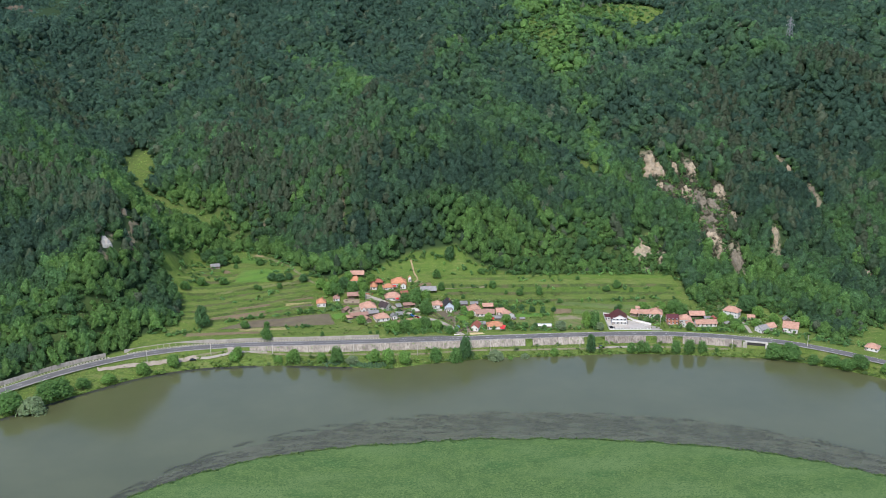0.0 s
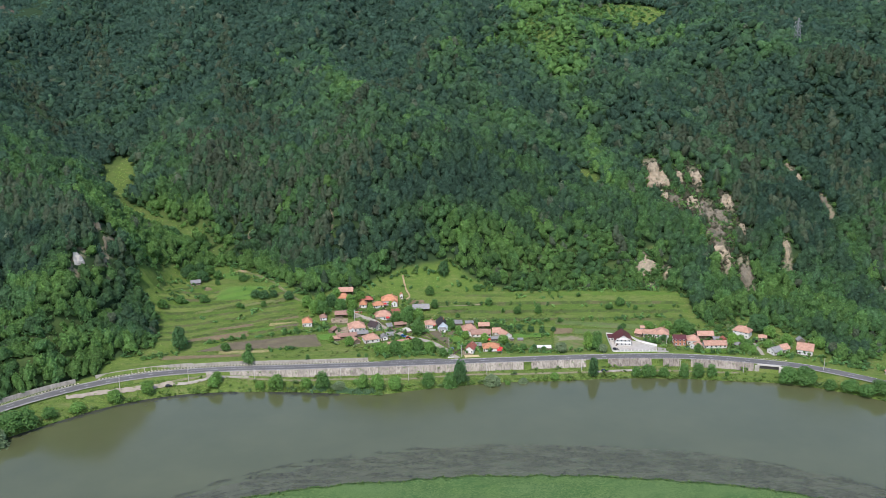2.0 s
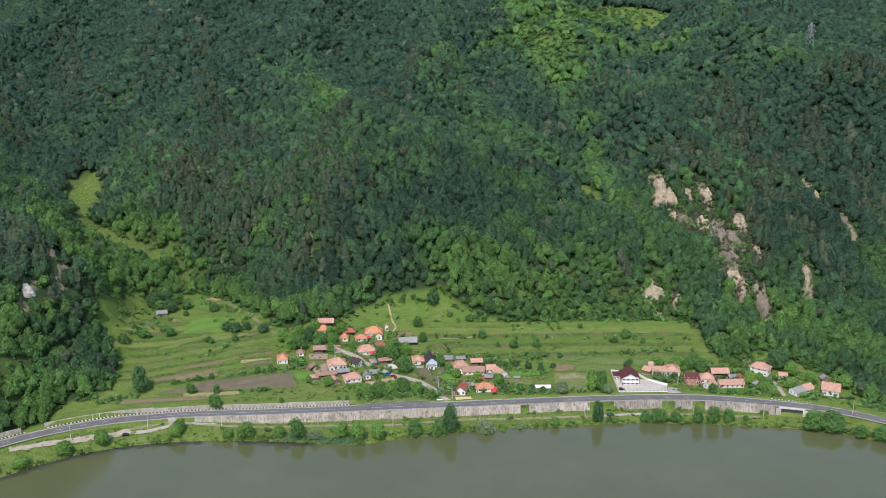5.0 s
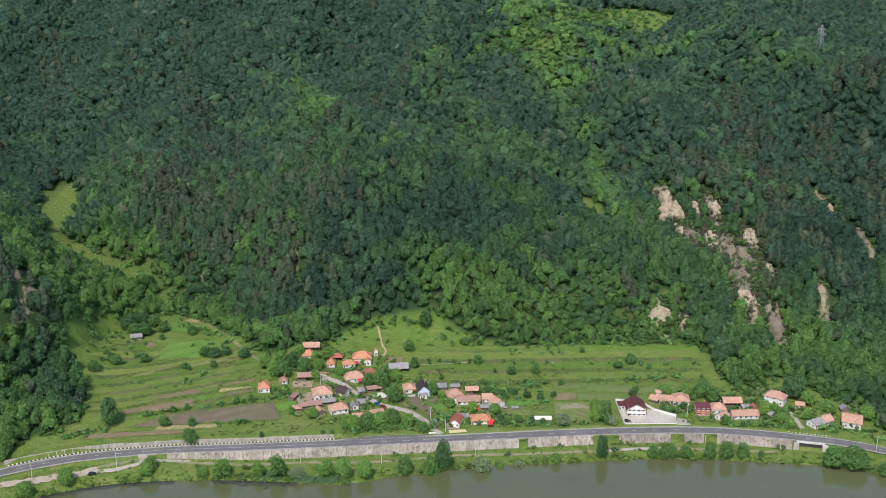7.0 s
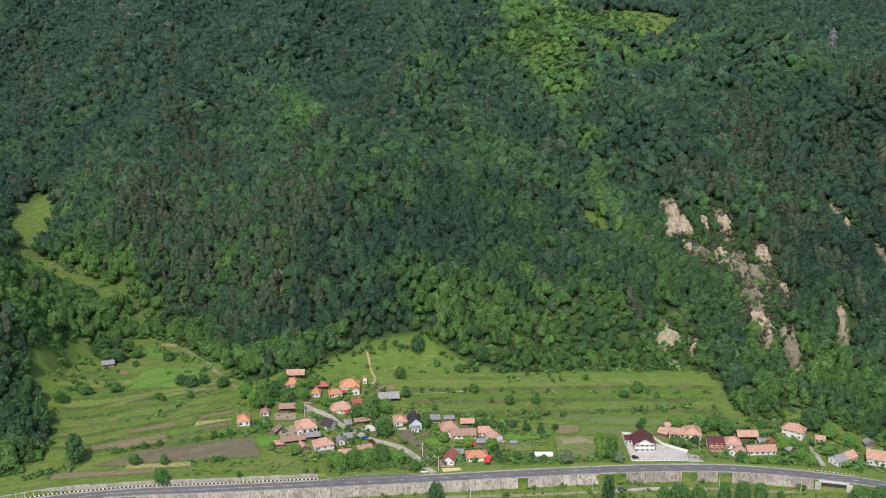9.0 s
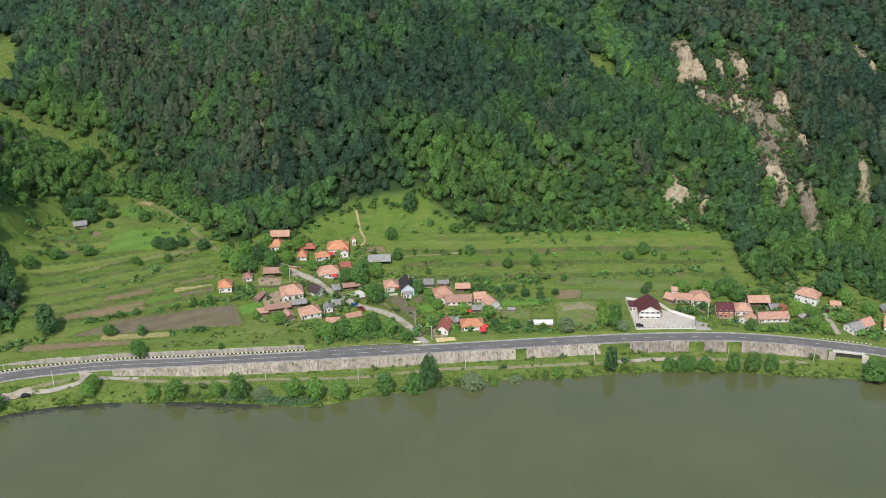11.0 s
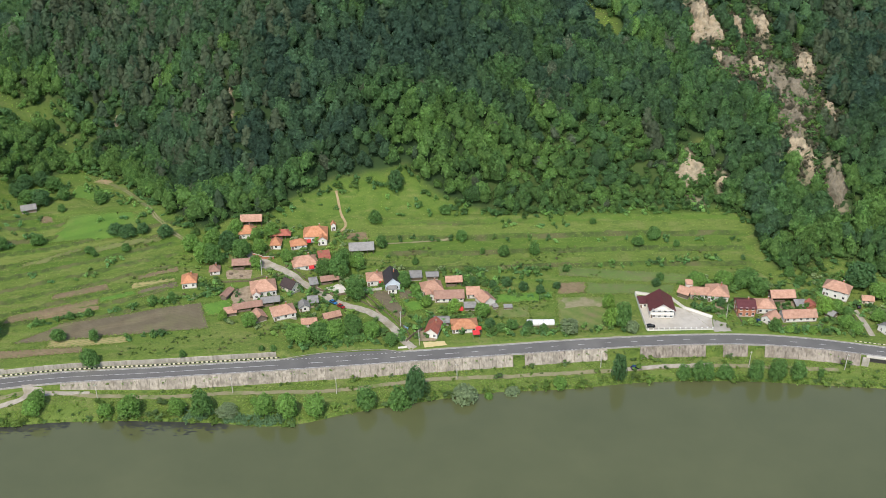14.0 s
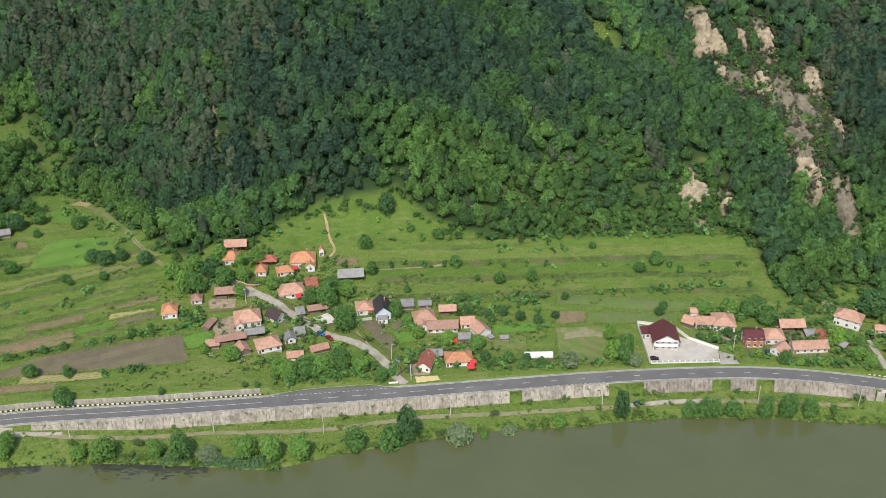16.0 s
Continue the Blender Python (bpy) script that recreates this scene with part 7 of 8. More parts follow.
house(-22.4, 574, 12, 5.2, 7, 2.7, "shed", 1.4, PLANK, TILE_RUST, "lean-to with patched rusty roof", 0, False, name="lean_to", category="shed")
barn(-19.8, 562.6, 14, 8.2, 4.4, 2.5, "gable", 1.2, TILE_BROWN, "long open shed with a brown roof beside the courtyard")
house(-25.6, 560.6, 14, 3.4, 4.6, 2.2, "shed", 0.8, PLANK, SHEET_GREY, "small shed with a grey sheet roof", 0, False, name="shed", category="shed")
barn(-8.7, 579.2, 5, 11.8, 7.0, 3.2, "gable", 2.4, SHEET_GREY, "large old barn with a grey sheet roof")
house(-3.0, 561.3, 6, 7.4, 7.5, 3.3, "hip", 2.2, PLASTER, TILE_PINK, "white house with a faded clay hipped roof", 2)
awning(-0.6, 560.3, 2.7, 2.3, 2.2, 6)
house(3.7, 558.6, 8, 7.0, 11, 3.9, "front_gable", 3.4, PLASTER_BLUE, SHEET_BLACK, "pale blue gabled house with a charcoal roof", 2, True)
house(3.6, 556.4, 8, 4.2, 2.8, 2.8, "shed", 0.5, PLASTER, SHEET_GREY, "white lower front room of the blue house", 1, False, 0.2, name="front_room")
house(-43.0, 553.2, 12, 11.4, 10, 3.4, "hip", 3.2, PLASTER, TILE_PINK, "large white farmhouse with a faded pink hipped roof", 4)
house(-45.6, 551.4, 12, 3.4, 3, 3.1, "front_gable", 1.5, PLASTER, TILE_PINK, "small white gabled bay of the farmhouse", 1, False, 0.35, name="bay", door=False)
house(-35.4, 556.0, -38, 7.0, 6.2, 3.0, "gable", 2.6, PLASTER_CREAM, SHEET_DARK, "cream house with a dark brown gabled roof", 2)
barn(-47.7, 544.6, 15, 13.0, 4.4, 2.4, "gable", 1.5, TILE_BROWN, "long low farm shed with a brown tiled roof")
barn(-40.0, 547.6, 12, 8.0, 4.6, 2.6, "gable", 1.4, SHEET_GREY, "open shed with a grey sheet roof")
house(-34.0, 539.8, 20, 10.2, 8, 3.0, "hip", 2.6, PLASTER, TILE_PINK, "white house with a faded pink hipped roof by the meadow", 3)
house(-42.2, 538.4, 28, 5.2, 6.2, 2.2, "front_gable", 1.8, PLANK, TILE_PINK, "small wooden shed with a pink gabled roof", 0, False, name="shed", category="shed")
house(-27.9, 546.4, 14, 4.6, 4.6, 2.6, "front_gable", 1.5, PLASTER, SHEET_GREY, "tiny white house with a grey gabled roof", 1, False)
house(-25.0, 549.8, 10, 4.2, 4.2, 2.2, "shed", 0.8, PLANK, SHEET_GREY, "grey-roofed wooden shed beside gardens", 0, False, name="shed", category="shed")
house(-25.3, 537, 8, 6.6, 4.6, 2.3, "gable", 1.4, PLASTER, TILE_PINK, "low outbuilding with a pink tiled roof below the bank", 1, False, name="outbuilding")
house(-17.3, 541, 22, 7.6, 4.2, 2.2, "gable", 1.3, PLANK, TILE_PINK, "low shed with a faded pink roof", 0, False, name="shed", category="shed")
house(-53.5, 541.8, 12, 5.0, 4.0, 1.9, "shed", 0.5, PLANK, TILE_PINK, "small lean-to beside the farm shed", 0, False, name="lean_to", category="shed")
barn(-55.5, 553.2, 70, 7.0, 3.0, 2.1, "gable", 0.8, TILE_BROWN, "old plank cattle shed at the farmyard edge")
# east of the lane
house(12.2, 563.8, 4, 5.4, 4.2, 2.2, "shed", 0.9, PLANK, SHEET_GREY, "grey-roofed garden shed behind houses", 0, False, name="shed", category="shed")
house(18.4, 564.1, 4, 5.4, 4.2, 2.3, "gable", 0.9, PLANK, SHEET_GREY, "grey corrugated garden shed", 0, False, name="shed", category="shed")
house(18.5, 555.2, 10, 9.6, 8, 3.3, "hip", 2.9, PLASTER, TILE_PINK, "white house with a broad clay hipped roof", 3)
house(17.6, 552.2, 10, 4.0, 3.6, 2.9, "front_gable", 1.3, PLASTER, TILE_PINK, "white gabled porch of the house", 1, False, 0.35, name="porch")
barn(26.4, 560.6, 3, 7.4, 5, 3.0, "gable", 1.7, TILE_PINK, "open-fronted barn with a pink tiled roof")
house(24.4, 551.2, 2, 13.6, 6.6, 2.6, "gable", 2.3, PLASTER, TILE_BROWN, "long low house with an old brown tiled roof", 5, False)
house(35.3, 549.8, -62, 7.4, 6.6, 2.8, "gable", 2.4, PLASTER, TILE_PINK, "low wing with a clay gabled roof", 0, False, name="wing")
house(33.2, 553.4, 2, 5.8, 6.0, 2.7, "gable", 2.2, PLASTER, TILE_PINK, "low connecting wing with a clay tiled roof", 1, False, name="wing")
house(17.4, 529.6, -14, 5.6, 9.8, 3.0, "front_gable", 2.4, PLASTER, TILE_RUST, "narrow white house with a red and brown gabled roof", 2)
house(29.4, 532.4, 4, 11.4, 8, 2.8, "hip", 2.2, PLASTER, TILE_ORANGE, "low house with a broad orange hipped roof", 3, False)
awning(34.1, 531.4, 2.7, 2.6, 2.3, 4)
awning(33.2, 528.6, 2.6, 3.2, 3.0, 4, "bright red canvas carport by the road")
awning(28.1, 543.8, 2.2, 3.0, 2.6, 0, "faded red canvas shelter in the garden")
house(21.3, 537, 0, 6.4, 5, 2.1, "gable", 1.1, PLANK, SHEET_GREY, "old grey shed behind the red-roofed house", 0, False, name="shed", category="shed")
house(31.8, 546, 0, 5.0, 3.6, 2.0, "shed", 0.5, PLANK, SHEET_GREY, "patched grey lean-to behind the houses", 0, False, name="lean_to", category="shed")
house(45.6, 546.4, 2, 3.8, 2.2, 1.4, "shed", 0.3, PLANK, SHEET_GREY, "low grey garden hutch", 0, False, 0.2, name="hutch", category="shed")
house(41.2, 546.8, 20, 2.2, 2.4, 1.4, "shed", 0.3, PLANK, SHEET_GREY, "small grey garden hutch", 0, False, 0.2, name="hutch", category="shed")
house(-140.9, 598.9, 20, 6.8, 4.6, 2.1, "gable", 1.6, PLANK, SHEET_GREY, "tumbledown plank hut with a grey roof on the slope", 0, False, name="hut", category="hut")
house(-115.5, 607.6, 15, 2.4, 2.0, 1.6, "shed", 0.3, PLASTER, SHEET_GREY, "tiny white field shed", 0, False, 0.15, name="field_shed", category="shed")


def greenhouse(x, y, yaw, w, d):
    ob = thing("greenhouse", pose(*spot(x, y), 0, 0, yaw), "low white plastic-film tunnel greenhouse in a garden", "greenhouse")
    c, f, n = [], [], 9
    for xx in (-w / 2, w / 2):
        for i in range(n):
            a = math.pi * i / (n - 1)
            c.append((xx, d / 2 - d / 2 * math.cos(a), 1.9 * math.sin(a) ** 0.7))
    f = [(i, i + n, i + n + 1, i + 1) for i in range(n - 1)] + [tuple(range(n)), tuple(range(n, 2 * n))[::-1]]
    part("film", solid(c, f), FILM, ob)
    for k in range(6):
        q = -w / 2 + w * k / 5
        pts = [(q, d / 2 - (d / 2 + 0.03) * math.cos(math.pi * i / 8), 1.94 * math.sin(math.pi * i / 8) ** 0.7) for i in range(9)]
        bm = bmesh.new()
        ring = [[bm.verts.new((p[0] + e, p[1], p[2] + g)) for e, g in ((-0.04, 0), (0.04, 0), (0.04, 0.05), (-0.04, 0.05))] for p in pts]
        for a, b in zip(ring, ring[1:]):
            for i in range(4):
                bm.faces.new((a[i], a[(i + 1) % 4], b[(i + 1) % 4], b[i]))
        part("hoop", bm, METAL, ob)


greenhouse(56.4, 536.6, 0, 12.6, 3.4)

# the guesthouse and its neighbours
gh = house(100.0, 539.9, -3, 10.8, 11.8, 4.8, "front_gable", 3.6, PLASTER, SHEET_MAROON, "white guesthouse with a large dark maroon gabled roof", 4, False, 0.8, 2)
for z in (2.7, 5.3):
    bal = part("balcony", box(-5.0, 5.0, -1.3, -0.02, z - 0.15, z), TRIM, gh, "white balcony across the front")
    part("rail", box(-5.0, 5.0, -1.3, -1.22, z + 0.75, z + 0.85), TRIM, bal)
    for k in range(11):
        part("baluster", box(-5.0 + k * 0.99, -4.92 + k * 0.99, -1.3, -1.22, z + 0.001, z + 0.75), TRIM, bal)
house(94.9, 546.4, 2, 4.4, 5.0, 2.9, "shed", 0.6, PLASTER, SHEET_MAROON, "white side wing under a maroon roof", 1, False, 0.3, name="side_wing")
house(110.2, 552.4, -35, 5.0, 5.8, 2.8, "gable", 2.0, PLANK, TILE_PINK, "small house with a brown clay gabled roof", 0, False)
house(113.4, 556.2, -5, 3.0, 3.0, 4.4, "shed", 0.7, PLASTER, TILE_PINK, "narrow two-storey tower annex", 1, False, 0.3, name="tower_annex", door=False)
house(116.3, 551.4, -6, 8.2, 6, 3.0, "gable", 2.1, PLASTER, TILE_PINK, "white house with a pink tiled roof", 3, False)
house(122.6, 549.6, -8, 9.6, 10, 3.6, "hip", 3.1, PLASTER, TILE_PINK, "white house with a large clay hipped roof", 3)
house(130.4, 540.2, -3, 8.2, 9, 4.7, "gable", 1.9, BRICK, SHEET_MAROON, "two-storey bare brick house with a maroon roof", 3, True, 0.4, 2)
house(138.0, 541.8, -4, 8.4, 8, 3.4, "hip", 2.5, PLASTER, TILE_PINK, "white house with an orange-pink hipped roof", 3)
barn(146.2, 548.4, 0, 11.0, 6, 3.2, "gable", 2.3, TILE_PINK, "open wooden barn with a pink tiled roof")
house(148.6, 536.4, 2, 15.4, 6.4, 2.7, "gable", 2.1, PLASTER, TILE_PINK, "long low white house with a clay tiled roof", 5, False)
house(139.6, 535.6, 40, 6.4, 5.6, 2.6, "gable", 2.0, PLASTER, TILE_PINK, "low slanting wing with a clay tiled roof", 1, False, name="wing")
house(155.0, 542.6, 4, 5.0, 4.6, 2.5, "front_gable", 1.8, BRICK, TILE_RUST, "small shed with a red gabled roof", 0, False, name="shed", category="shed")
house(151.6, 543.8, 0, 4.6, 4.4, 2.2, "shed", 0.8, PLANK, SHEET_GREY, "grey-roofed shed behind the long house", 0, False, name="shed", category="shed")
house(165.6, 550.2, -34, 11.4, 7.5, 5.0, "hip", 2.8, PLASTER, TILE_PINK, "two-storey white house with a pink tiled roof by the woods", 3, True, 0.6, 2)
house(161.8, 538.6, 38, 4.4, 4.0, 2.0, "front_gable", 1.3, PLANK, SHEET_GREY, "little grey-roofed garden house", 0, False, name="garden_house", category="shed")
house(176.6, 546.4, -10, 5.0, 4.2, 2.2, "gable", 1.3, PLASTER_CREAM, TILE_PINK, "small cream outbuilding with a tiled roof", 1, False, name="outbuilding")
house(179.0, 527.2, 26, 7.4, 7.0, 2.9, "gable", 2.2, PLASTER, SHEET_GREY, "white house with a grey sheet roof by the road", 2, False)
house(184.0, 530.0, 26, 6.4, 6.6, 3.0, "gable", 2.4, PLASTER, TILE_PINK, "white house with a clay tiled roof by the road", 2, False)
house(192.4, 526.4, -22, 10.0, 9, 4.2, "gable", 3.2, PLASTER, TILE_PINK, "white balcony house with a faded clay roof", 3, True, 0.7, 1)
house(195.8, 541.4, 0, 4.8, 4.2, 2.4, "front_gable", 1.7, PLANK, SHEET_GREY, "small grey-roofed shed under trees", 0, False, name="shed", category="shed")
house(226.5, 499.6, -36, 8.4, 7.5, 2.8, "hip", 2.2, PLASTER, TILE_PINK, "low white house with a clay hipped roof by the road", 3, False)


# ---- walls, fences, vehicles ----
def garden_wall(points, h, material, label, category="wall", cap=True, thick=0.25):
    ob = thing("garden_wall", Matrix(), label, category, "garden walls")
    for (xa, ya), (xb, yb) in zip(points, points[1:]):
        n = max(1, int(math.hypot(xb - xa, yb - ya) * K / 3.0))
        for i in range(n):
            a = spot(xa + (xb - xa) * i / n, ya + (yb - ya) * i / n)
            b = spot(xa + (xb - xa) * (i + 1) / n, ya + (yb - ya) * (i + 1) / n)
            length, ang = (b - a).to_2d().length, math.degrees(math.atan2(b.y - a.y, b.x - a.x))
            p = part("section", box(0.01, length - 0.01, -thick / 2, thick / 2, -1.0, h), material, ob)
            p.matrix_world = pose(a.x, a.y, (a.z + b.z) / 2, 0, 0, ang)
            if cap:
                q = part("coping", box(0.0, length, -thick / 2 - 0.06, thick / 2 + 0.06, h + 0.002, h + 0.1), CONCRETE_PALE, p)
    return ob


garden_wall(((93.2, 532.8), (93.2, 555.2), (105.5, 552.2), (109.4, 545.7), (118.1, 539.6)), 1.5, PLASTER, "white rendered wall round the guesthouse forecourt")
garden_wall(((93.4, 532.4), (116.6, 532.6)), 0.55, PLASTER, "low white wall with pillars along the road")
for k in range(13):
    px = 93.6 + k * 1.9
    p = thing("wall_pillar", pose(*spot(px, 532.5), 0, 0, 0), "white masonry pillar on the forecourt wall", "pillar", "forecourt pillars")
    part("shaft", box(-0.2, 0.2, -0.2, 0.2, -0.5, 1.25, 0.02), PLASTER, p)
    part("cap", box(-0.27, 0.27, -0.27, 0.27, 1.252, 1.35, 0.02), TRIM, p)
    if k < 12:
        r = thing("railing_panel", pose(*spot(px + 0.95, 532.5), 0, 0, 0), "dark metal railing panel between wall pillars", "railing", "forecourt railings")
        part("rail", box(-1.0, 1.0, -0.03, 0.03, 1.0, 1.06), METAL, r)
        for b in range(9):
            part("bar", box(-0.95 + b * 0.235, -0.92 + b * 0.235, -0.015, 0.015, 0.56, 1.0), METAL, r)
garden_wall(((-50.5, 577.5), (-46.5, 575.2), (-42.0, 575.2)), 1.3, BRICK, "pinkish garden wall beside the lane")
garden_wall(((-25.4, 560), (-17.2, 555.6), (-12, 557)), 1.2, PLANK, "dark plank fence round the courtyard", "fence", False, 0.12)
garden_wall(((-8, 557.4), (-0.4, 559.2)), 1.2, CONCRETE_PALE, "pale garden wall below the hipped house")
garden_wall(((8.8, 527.5), (11.4, 531.5), (14.6, 534.8)), 1.4, PLANK, "grey plank fence beside the red-roofed house", "fence", False, 0.12)
garden_wall(((-7, 557), (4.6, 541), (7.4, 535)), 0.8, PLANK, "rough wooden fence along the garden plot", "fence", False, 0.1)


def car(x, y, yaw, paint, label, length=4.2, dz=0.0):
    ob = thing("car", pose(*spot(x, y, dz), 0, 0, yaw), label, "car", "parked cars")
    l, w = length / 2, 0.86
    side = [(-l, 0.35), (-l, 0.85), (-l + 0.15, 0.95), (l - 1.0, 0.92), (l - 0.1, 0.75), (l, 0.55), (l, 0.35)]
    c = [(px, s * w, pz) for s in (-1, 1) for px, pz in side]
    n = len(side)
    bm = solid(c, [tuple(range(n))[::-1], tuple(range(n, 2 * n))] + [(i, (i + 1) % n, (i + 1) % n + n, i + n) for i in range(n)])
    bmesh.ops.bevel(bm, geom=bm.edges[:], offset=0.06, segments=2, affect="EDGES")
    body = part("body", bm, paint, ob)
    cab = [(-l + 0.25, 0.94), (-l + 0.7, 1.42), (0.25, 1.45), (l - 1.05, 0.93)]
    c = [(px, s * (w - 0.06 if pz < 1 else w - 0.22), pz) for s in (-1, 1) for px, pz in cab]
    part("windows", solid(c, [(3, 2, 1, 0), (4, 5, 6, 7), (0, 1, 5, 4), (1, 2, 6, 5), (2, 3, 7, 6), (3, 0, 4, 7)]), GLASS, ob, "dark car windows")
    part("roof", box(-l + 0.72, 0.28, -w + 0.2, w - 0.2, 1.42, 1.5, 0.03), paint, ob)
    for s in (-1, 1):
        for q in (-l + 0.8, l - 0.85):
            bm = bmesh.new()
            bmesh.ops.create_cone(bm, cap_ends=True, segments=12, radius1=0.31, radius2=0.31, depth=0.2)
            bmesh.ops.rotate(bm, verts=bm.verts, matrix=Matrix.Rotation(radians(90), 3, "X"))
            wheel = part("wheel", bm, RUBBER, ob)
            wheel.location = (q, s * (w - 0.06), 0.31)
        part("headlight", box(l - 0.06, l + 0.02, s * 0.6 - 0.16, s * 0.6 + 0.16, 0.58, 0.72, 0.02), LAMP_GLASS, ob)
        part("tail_light", box(-l - 0.02, -l + 0.05, s * 0.62 - 0.14, s * 0.62 + 0.14, 0.68, 0.84, 0.02), FABRIC_RED, ob)


car(86.5, 516.2, 8, CAR_BLUE, "dark blue car parked on the river track", dz=0.25)
car(94.9, 534.4, 0, CAR_BLACK, "black car parked in the guesthouse forecourt", dz=0.3)
car(133.8, 536.6, 90, CAR_BLUE, "dark blue car parked on the lawn", dz=0.1)
car(172.6, 544.6, 80, CAR_BLACK, "black car parked on the farm driveway", dz=0.2)
car(-17.9, 551.2, -42, CAR_LIGHT_BLUE, "light blue car parked along the village lane", dz=0.25)
car(-14.9, 548.7, -42, CAR_RED, "dark red car parked along the village lane", dz=0.25)
car(-131.4, 494.6, 15, CAR_BLACK, "black car parked beside the river", dz=0.25)


# ---- garden growth between the houses ----
GATE_BLUE = surface("pale_blue_paint", (0.2, 0.36, 0.44), (0.28, 0.45, 0.52), 0.6, 0.6)
gate = thing("gate", pose(*spot(8.7, 535.4, 0.1), 0, 0, -42), "pale blue sheet metal gate beside the lane mouth", "gate")
for side in (-1.35, 1.35):
    part("post", box(side - 0.06, side + 0.06, -0.06, 0.06, 0, 1.6, 0.01), GATE_BLUE, gate)
for side in (-0.66, 0.66):
    leaf = part("panel", box(side - 0.62, side + 0.62, -0.025, 0.025, 0.12, 1.4, 0.01), GATE_BLUE, gate)
    part("rail", box(side - 0.62, side + 0.62, -0.05, -0.025, 0.7, 0.78), GATE_BLUE, leaf)
barrier = thing("road_barrier", pose(*spot(7.6, 524.1, 0.1), 0, 0, 4), "white concrete barrier block beside the lay-by", "barrier")
part("block", box(-1.9, 1.9, -0.2, 0.2, 0, 0.62, 0.06), PLASTER, barrier)
part("foot", box(-1.95, 1.95, -0.32, 0.32, -0.2, 0.16, 0.03), CONCRETE_PALE, barrier)
LOG = mesh_of("log", tube([(0, 0, -0.7), (0, 0, 0.7)], [0.13, 0.12], 7), PLANK)
for x, y, yaw in ((-50.2, 549.4, 30), (-47.6, 552.6, 100), (-53.4, 556.6, 15), (-29, 548.4, 60), (-25.4, 551.2, 20), (-24.4, 549.8, 110), (-57, 565.8, 5), (-53, 564.6, 20), (16.8, 533.5, 50), (148, 547.8, 5)):
    pile = thing("log_pile", pose(*spot(x, y, 0.26), 0, 0, yaw), "stack of dark firewood logs on bare earth", "firewood", "firewood in the yards")
    for row, count in enumerate((6, 5, 4)):
        for i in range(count):
            log = new("log", LOG)
            log.parent = pile
            log.matrix_basis = pose(0.05 * ((i * 7 + row * 3) % 5 - 2), (i - (count - 1) / 2) * 0.26, 0.12 + 0.22 * row, 0, 90, 0)


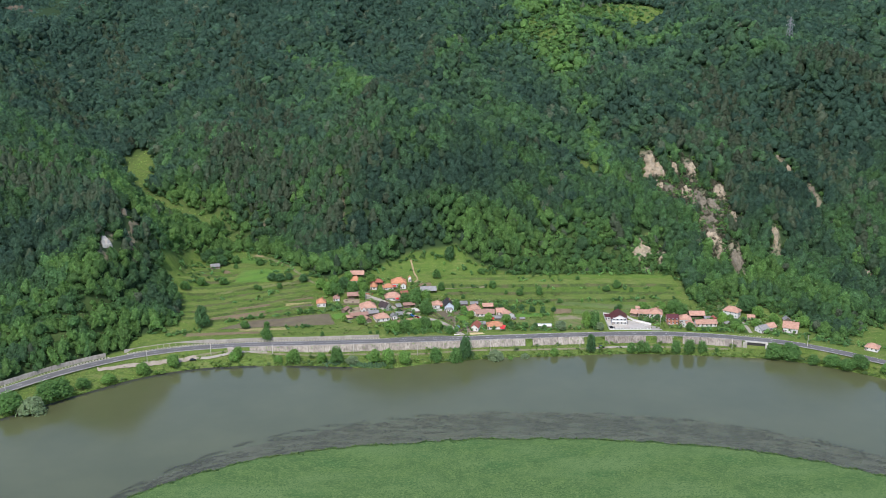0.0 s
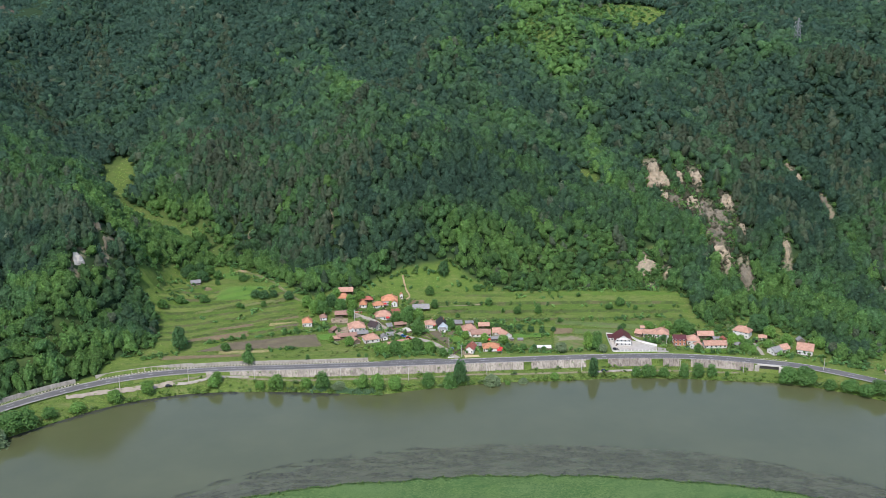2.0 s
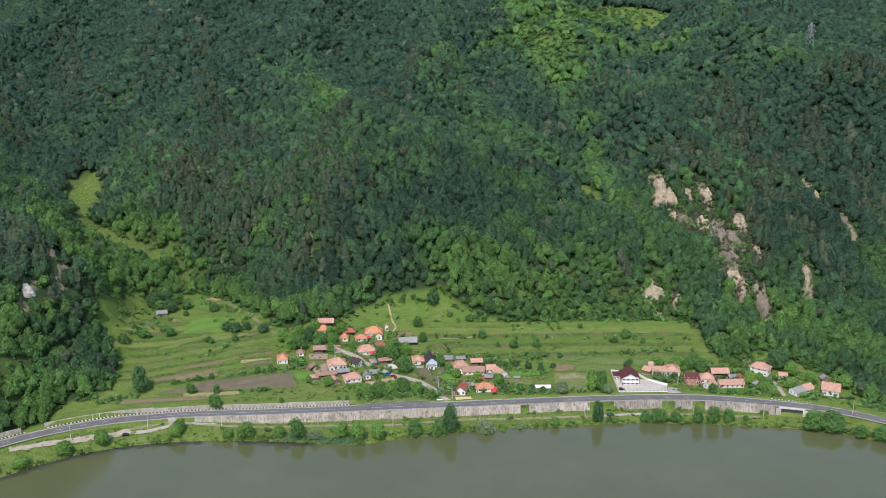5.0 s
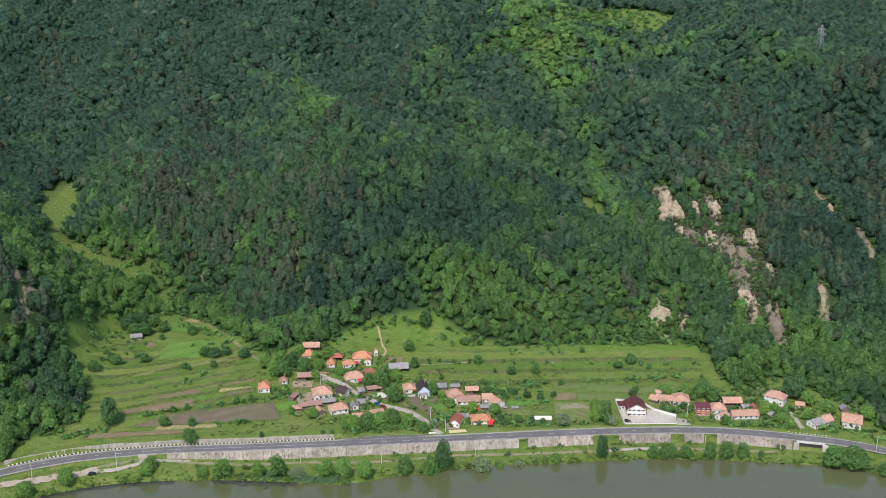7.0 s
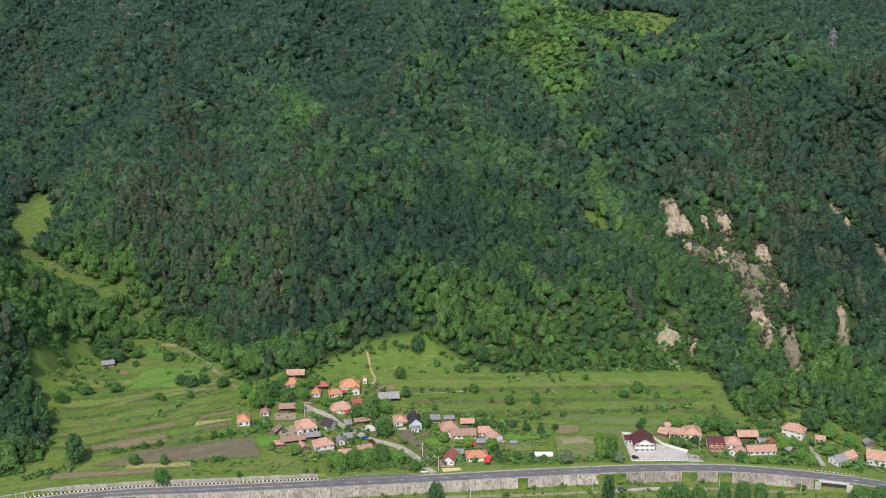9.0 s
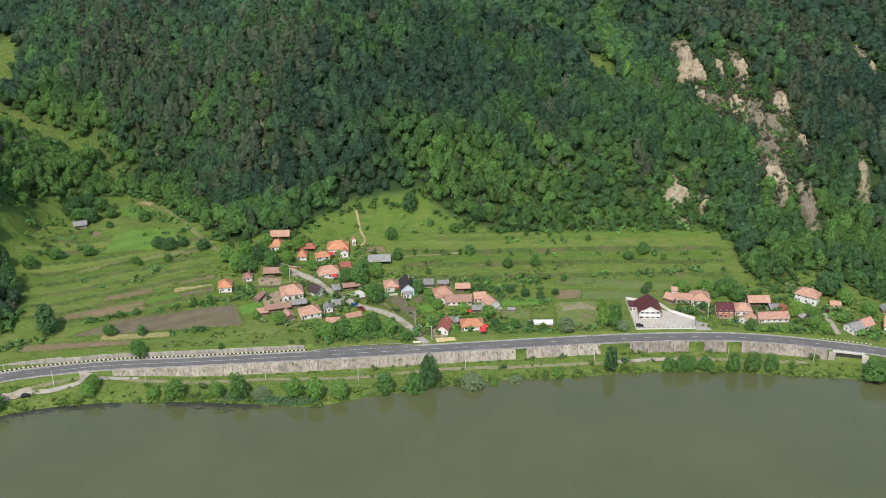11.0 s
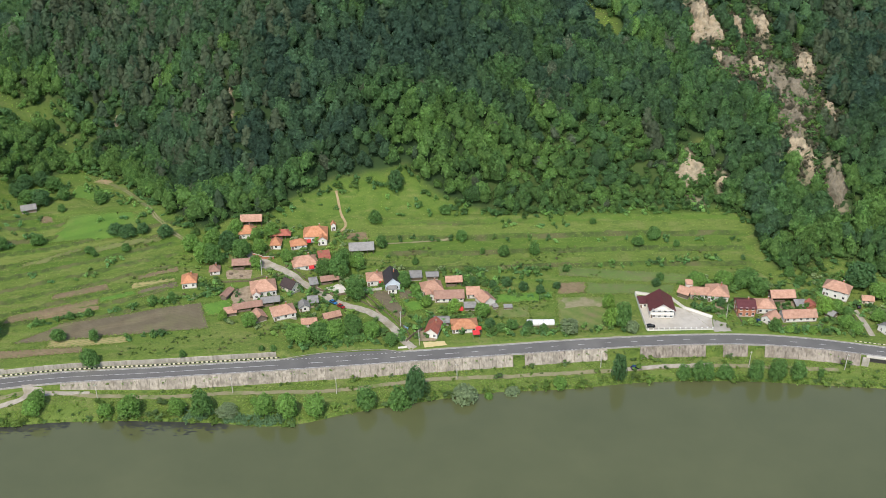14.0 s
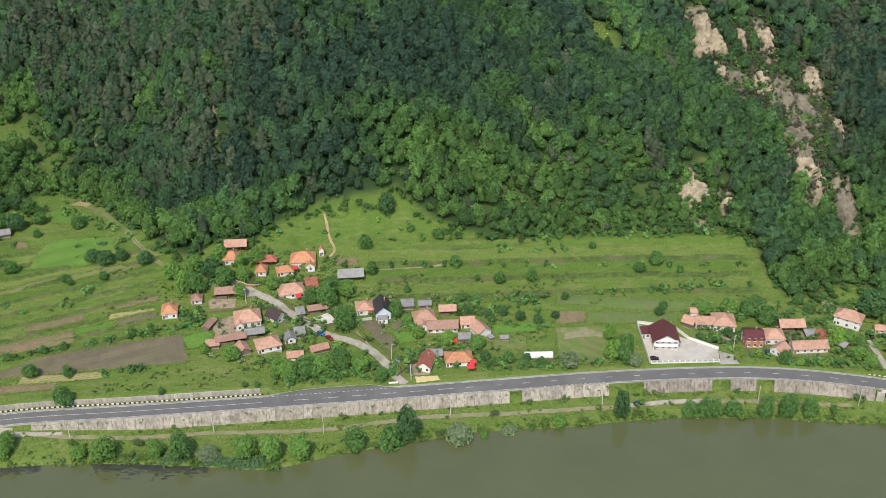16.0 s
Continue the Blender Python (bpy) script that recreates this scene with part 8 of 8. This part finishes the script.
def build_gardens():
    r = np.random.default_rng(31)
    hull = [(-74, 556), (-60, 596), (-18, 598), (10, 572), (40, 570), (46, 540), (30, 528), (10, 526), (-40, 530), (-58, 540)]
    east = [(106, 556), (112, 564), (180, 566), (204, 544), (198, 524), (160, 528), (126, 534)]
    x, y = r.uniform(-74, 206, 5200), r.uniform(524, 600, 5200)
    ok = inside(x, y, hull) | inside(x, y, east)
    for fx, fy, yaw, w, d in FOOT:
        c, s = math.cos(radians(yaw)), math.sin(radians(yaw))
        u, v = ((x - fx) * c + (y - fy) * s) * K, (-(x - fx) * s + (y - fy) * c) * K
        ok &= ~((np.abs(u) < w / 2 + 1.3) & (v > -3.2) & (v < d + 1.0))
    for line in NO_TUFT_LINES:
        for a, b in zip(line, line[1:]):
            ok &= ~capsule(x, y, a, b, 2.6)
    for poly in NO_TUFTS:
        ok &= ~inside(x, y, poly)
    thick = np.sin(x / 4.1 + 1.7 * np.sin(y / 5.3)) + np.sin(y / 3.7 + 1.3 * np.sin(x / 6.1))
    ok &= thick > r.uniform(-1.3, 1.7, len(x))
    ok &= y > curve(x, ROAD) + 6.5
    x, y = x[ok], y[ok]
    n = len(x)
    size = r.uniform(0.7, 2.6, n)
    pal = np.array([(0.085, 0.155, 0.045), (0.11, 0.19, 0.05), (0.15, 0.235, 0.06), (0.07, 0.13, 0.04), (0.17, 0.22, 0.1)])
    tone = pal[r.integers(0, 5, n)] * r.uniform(0.85, 1.15, n)[:, None]
    stuff("garden_growth", planted(WEEDS, x, y, size * 1.1, size * 1.6, tone, 19, 0.3), GARDEN, "shrubs, vines and vegetables in the village gardens", "bushes")


build_gardens()


PALES = [mesh_of("pale", box(0, 0.17, -0.065, -0.035, 0.05, z), PLANK) for z in (1.08, 1.14, 1.22)]


def plank_fence(points, h, label):
    """Posts and pales along a line of the plan."""
    ob = thing("plank_fence", Matrix(), label, "fence", "garden fences")
    for (xa, ya), (xb, yb) in zip(points, points[1:]):
        n = max(1, int(math.hypot(xb - xa, yb - ya) * K / 2.2))
        for i in range(n):
            a = spot(xa + (xb - xa) * i / n, ya + (yb - ya) * i / n)
            b = spot(xa + (xb - xa) * (i + 1) / n, ya + (yb - ya) * (i + 1) / n)
            length, ang = (b - a).to_2d().length, math.degrees(math.atan2(b.y - a.y, b.x - a.x))
            m = pose(a.x, a.y, (a.z + b.z) / 2, 0, 0, ang)
            p = part("post", box(-0.06, 0.06, -0.06, 0.06, -0.8, h + 0.1, 0.01), PLANK, ob)
            p.matrix_world = m
            for z in (0.3, h - 0.25):
                q = part("rail", box(0.07, length - 0.07, -0.03, 0.03, z, z + 0.08), PLANK, ob)
                q.matrix_world = m
            k = max(3, int(length / 0.3))
            for j in range(k):
                q = part("pale", PALES[rnd.randrange(3)], PLANK, ob)
                q.matrix_world = m @ pose(0.1 + (length - 0.2) * j / k, 0, 0, 0, rnd.uniform(-1.5, 1.5), 0)


GREY_FENCE = "weathered grey plank fence round a village garden"
for line in (((-37.5, 571.2), (-31, 566.6), (-24.5, 561.6)), ((-42.5, 567.8), (-36, 562.6), (-28.4, 557), (-20, 551.2)), ((-62, 560.6), (-50, 561.8), (-44, 564.8)), ((10.5, 528.6), (9, 534), (5.5, 541)), ((-41.5, 592.5), (-43.5, 581), (-46.5, 576.2)), ((-8, 552), (-1.5, 547)), ((128, 536), (126.8, 546)), ((141, 533.6), (158, 533.4)), ((168.4, 530), (168.6, 541)), ((38.6, 535), (51, 535.4), (64.5, 535))):
    plank_fence(line, 1.15, GREY_FENCE)
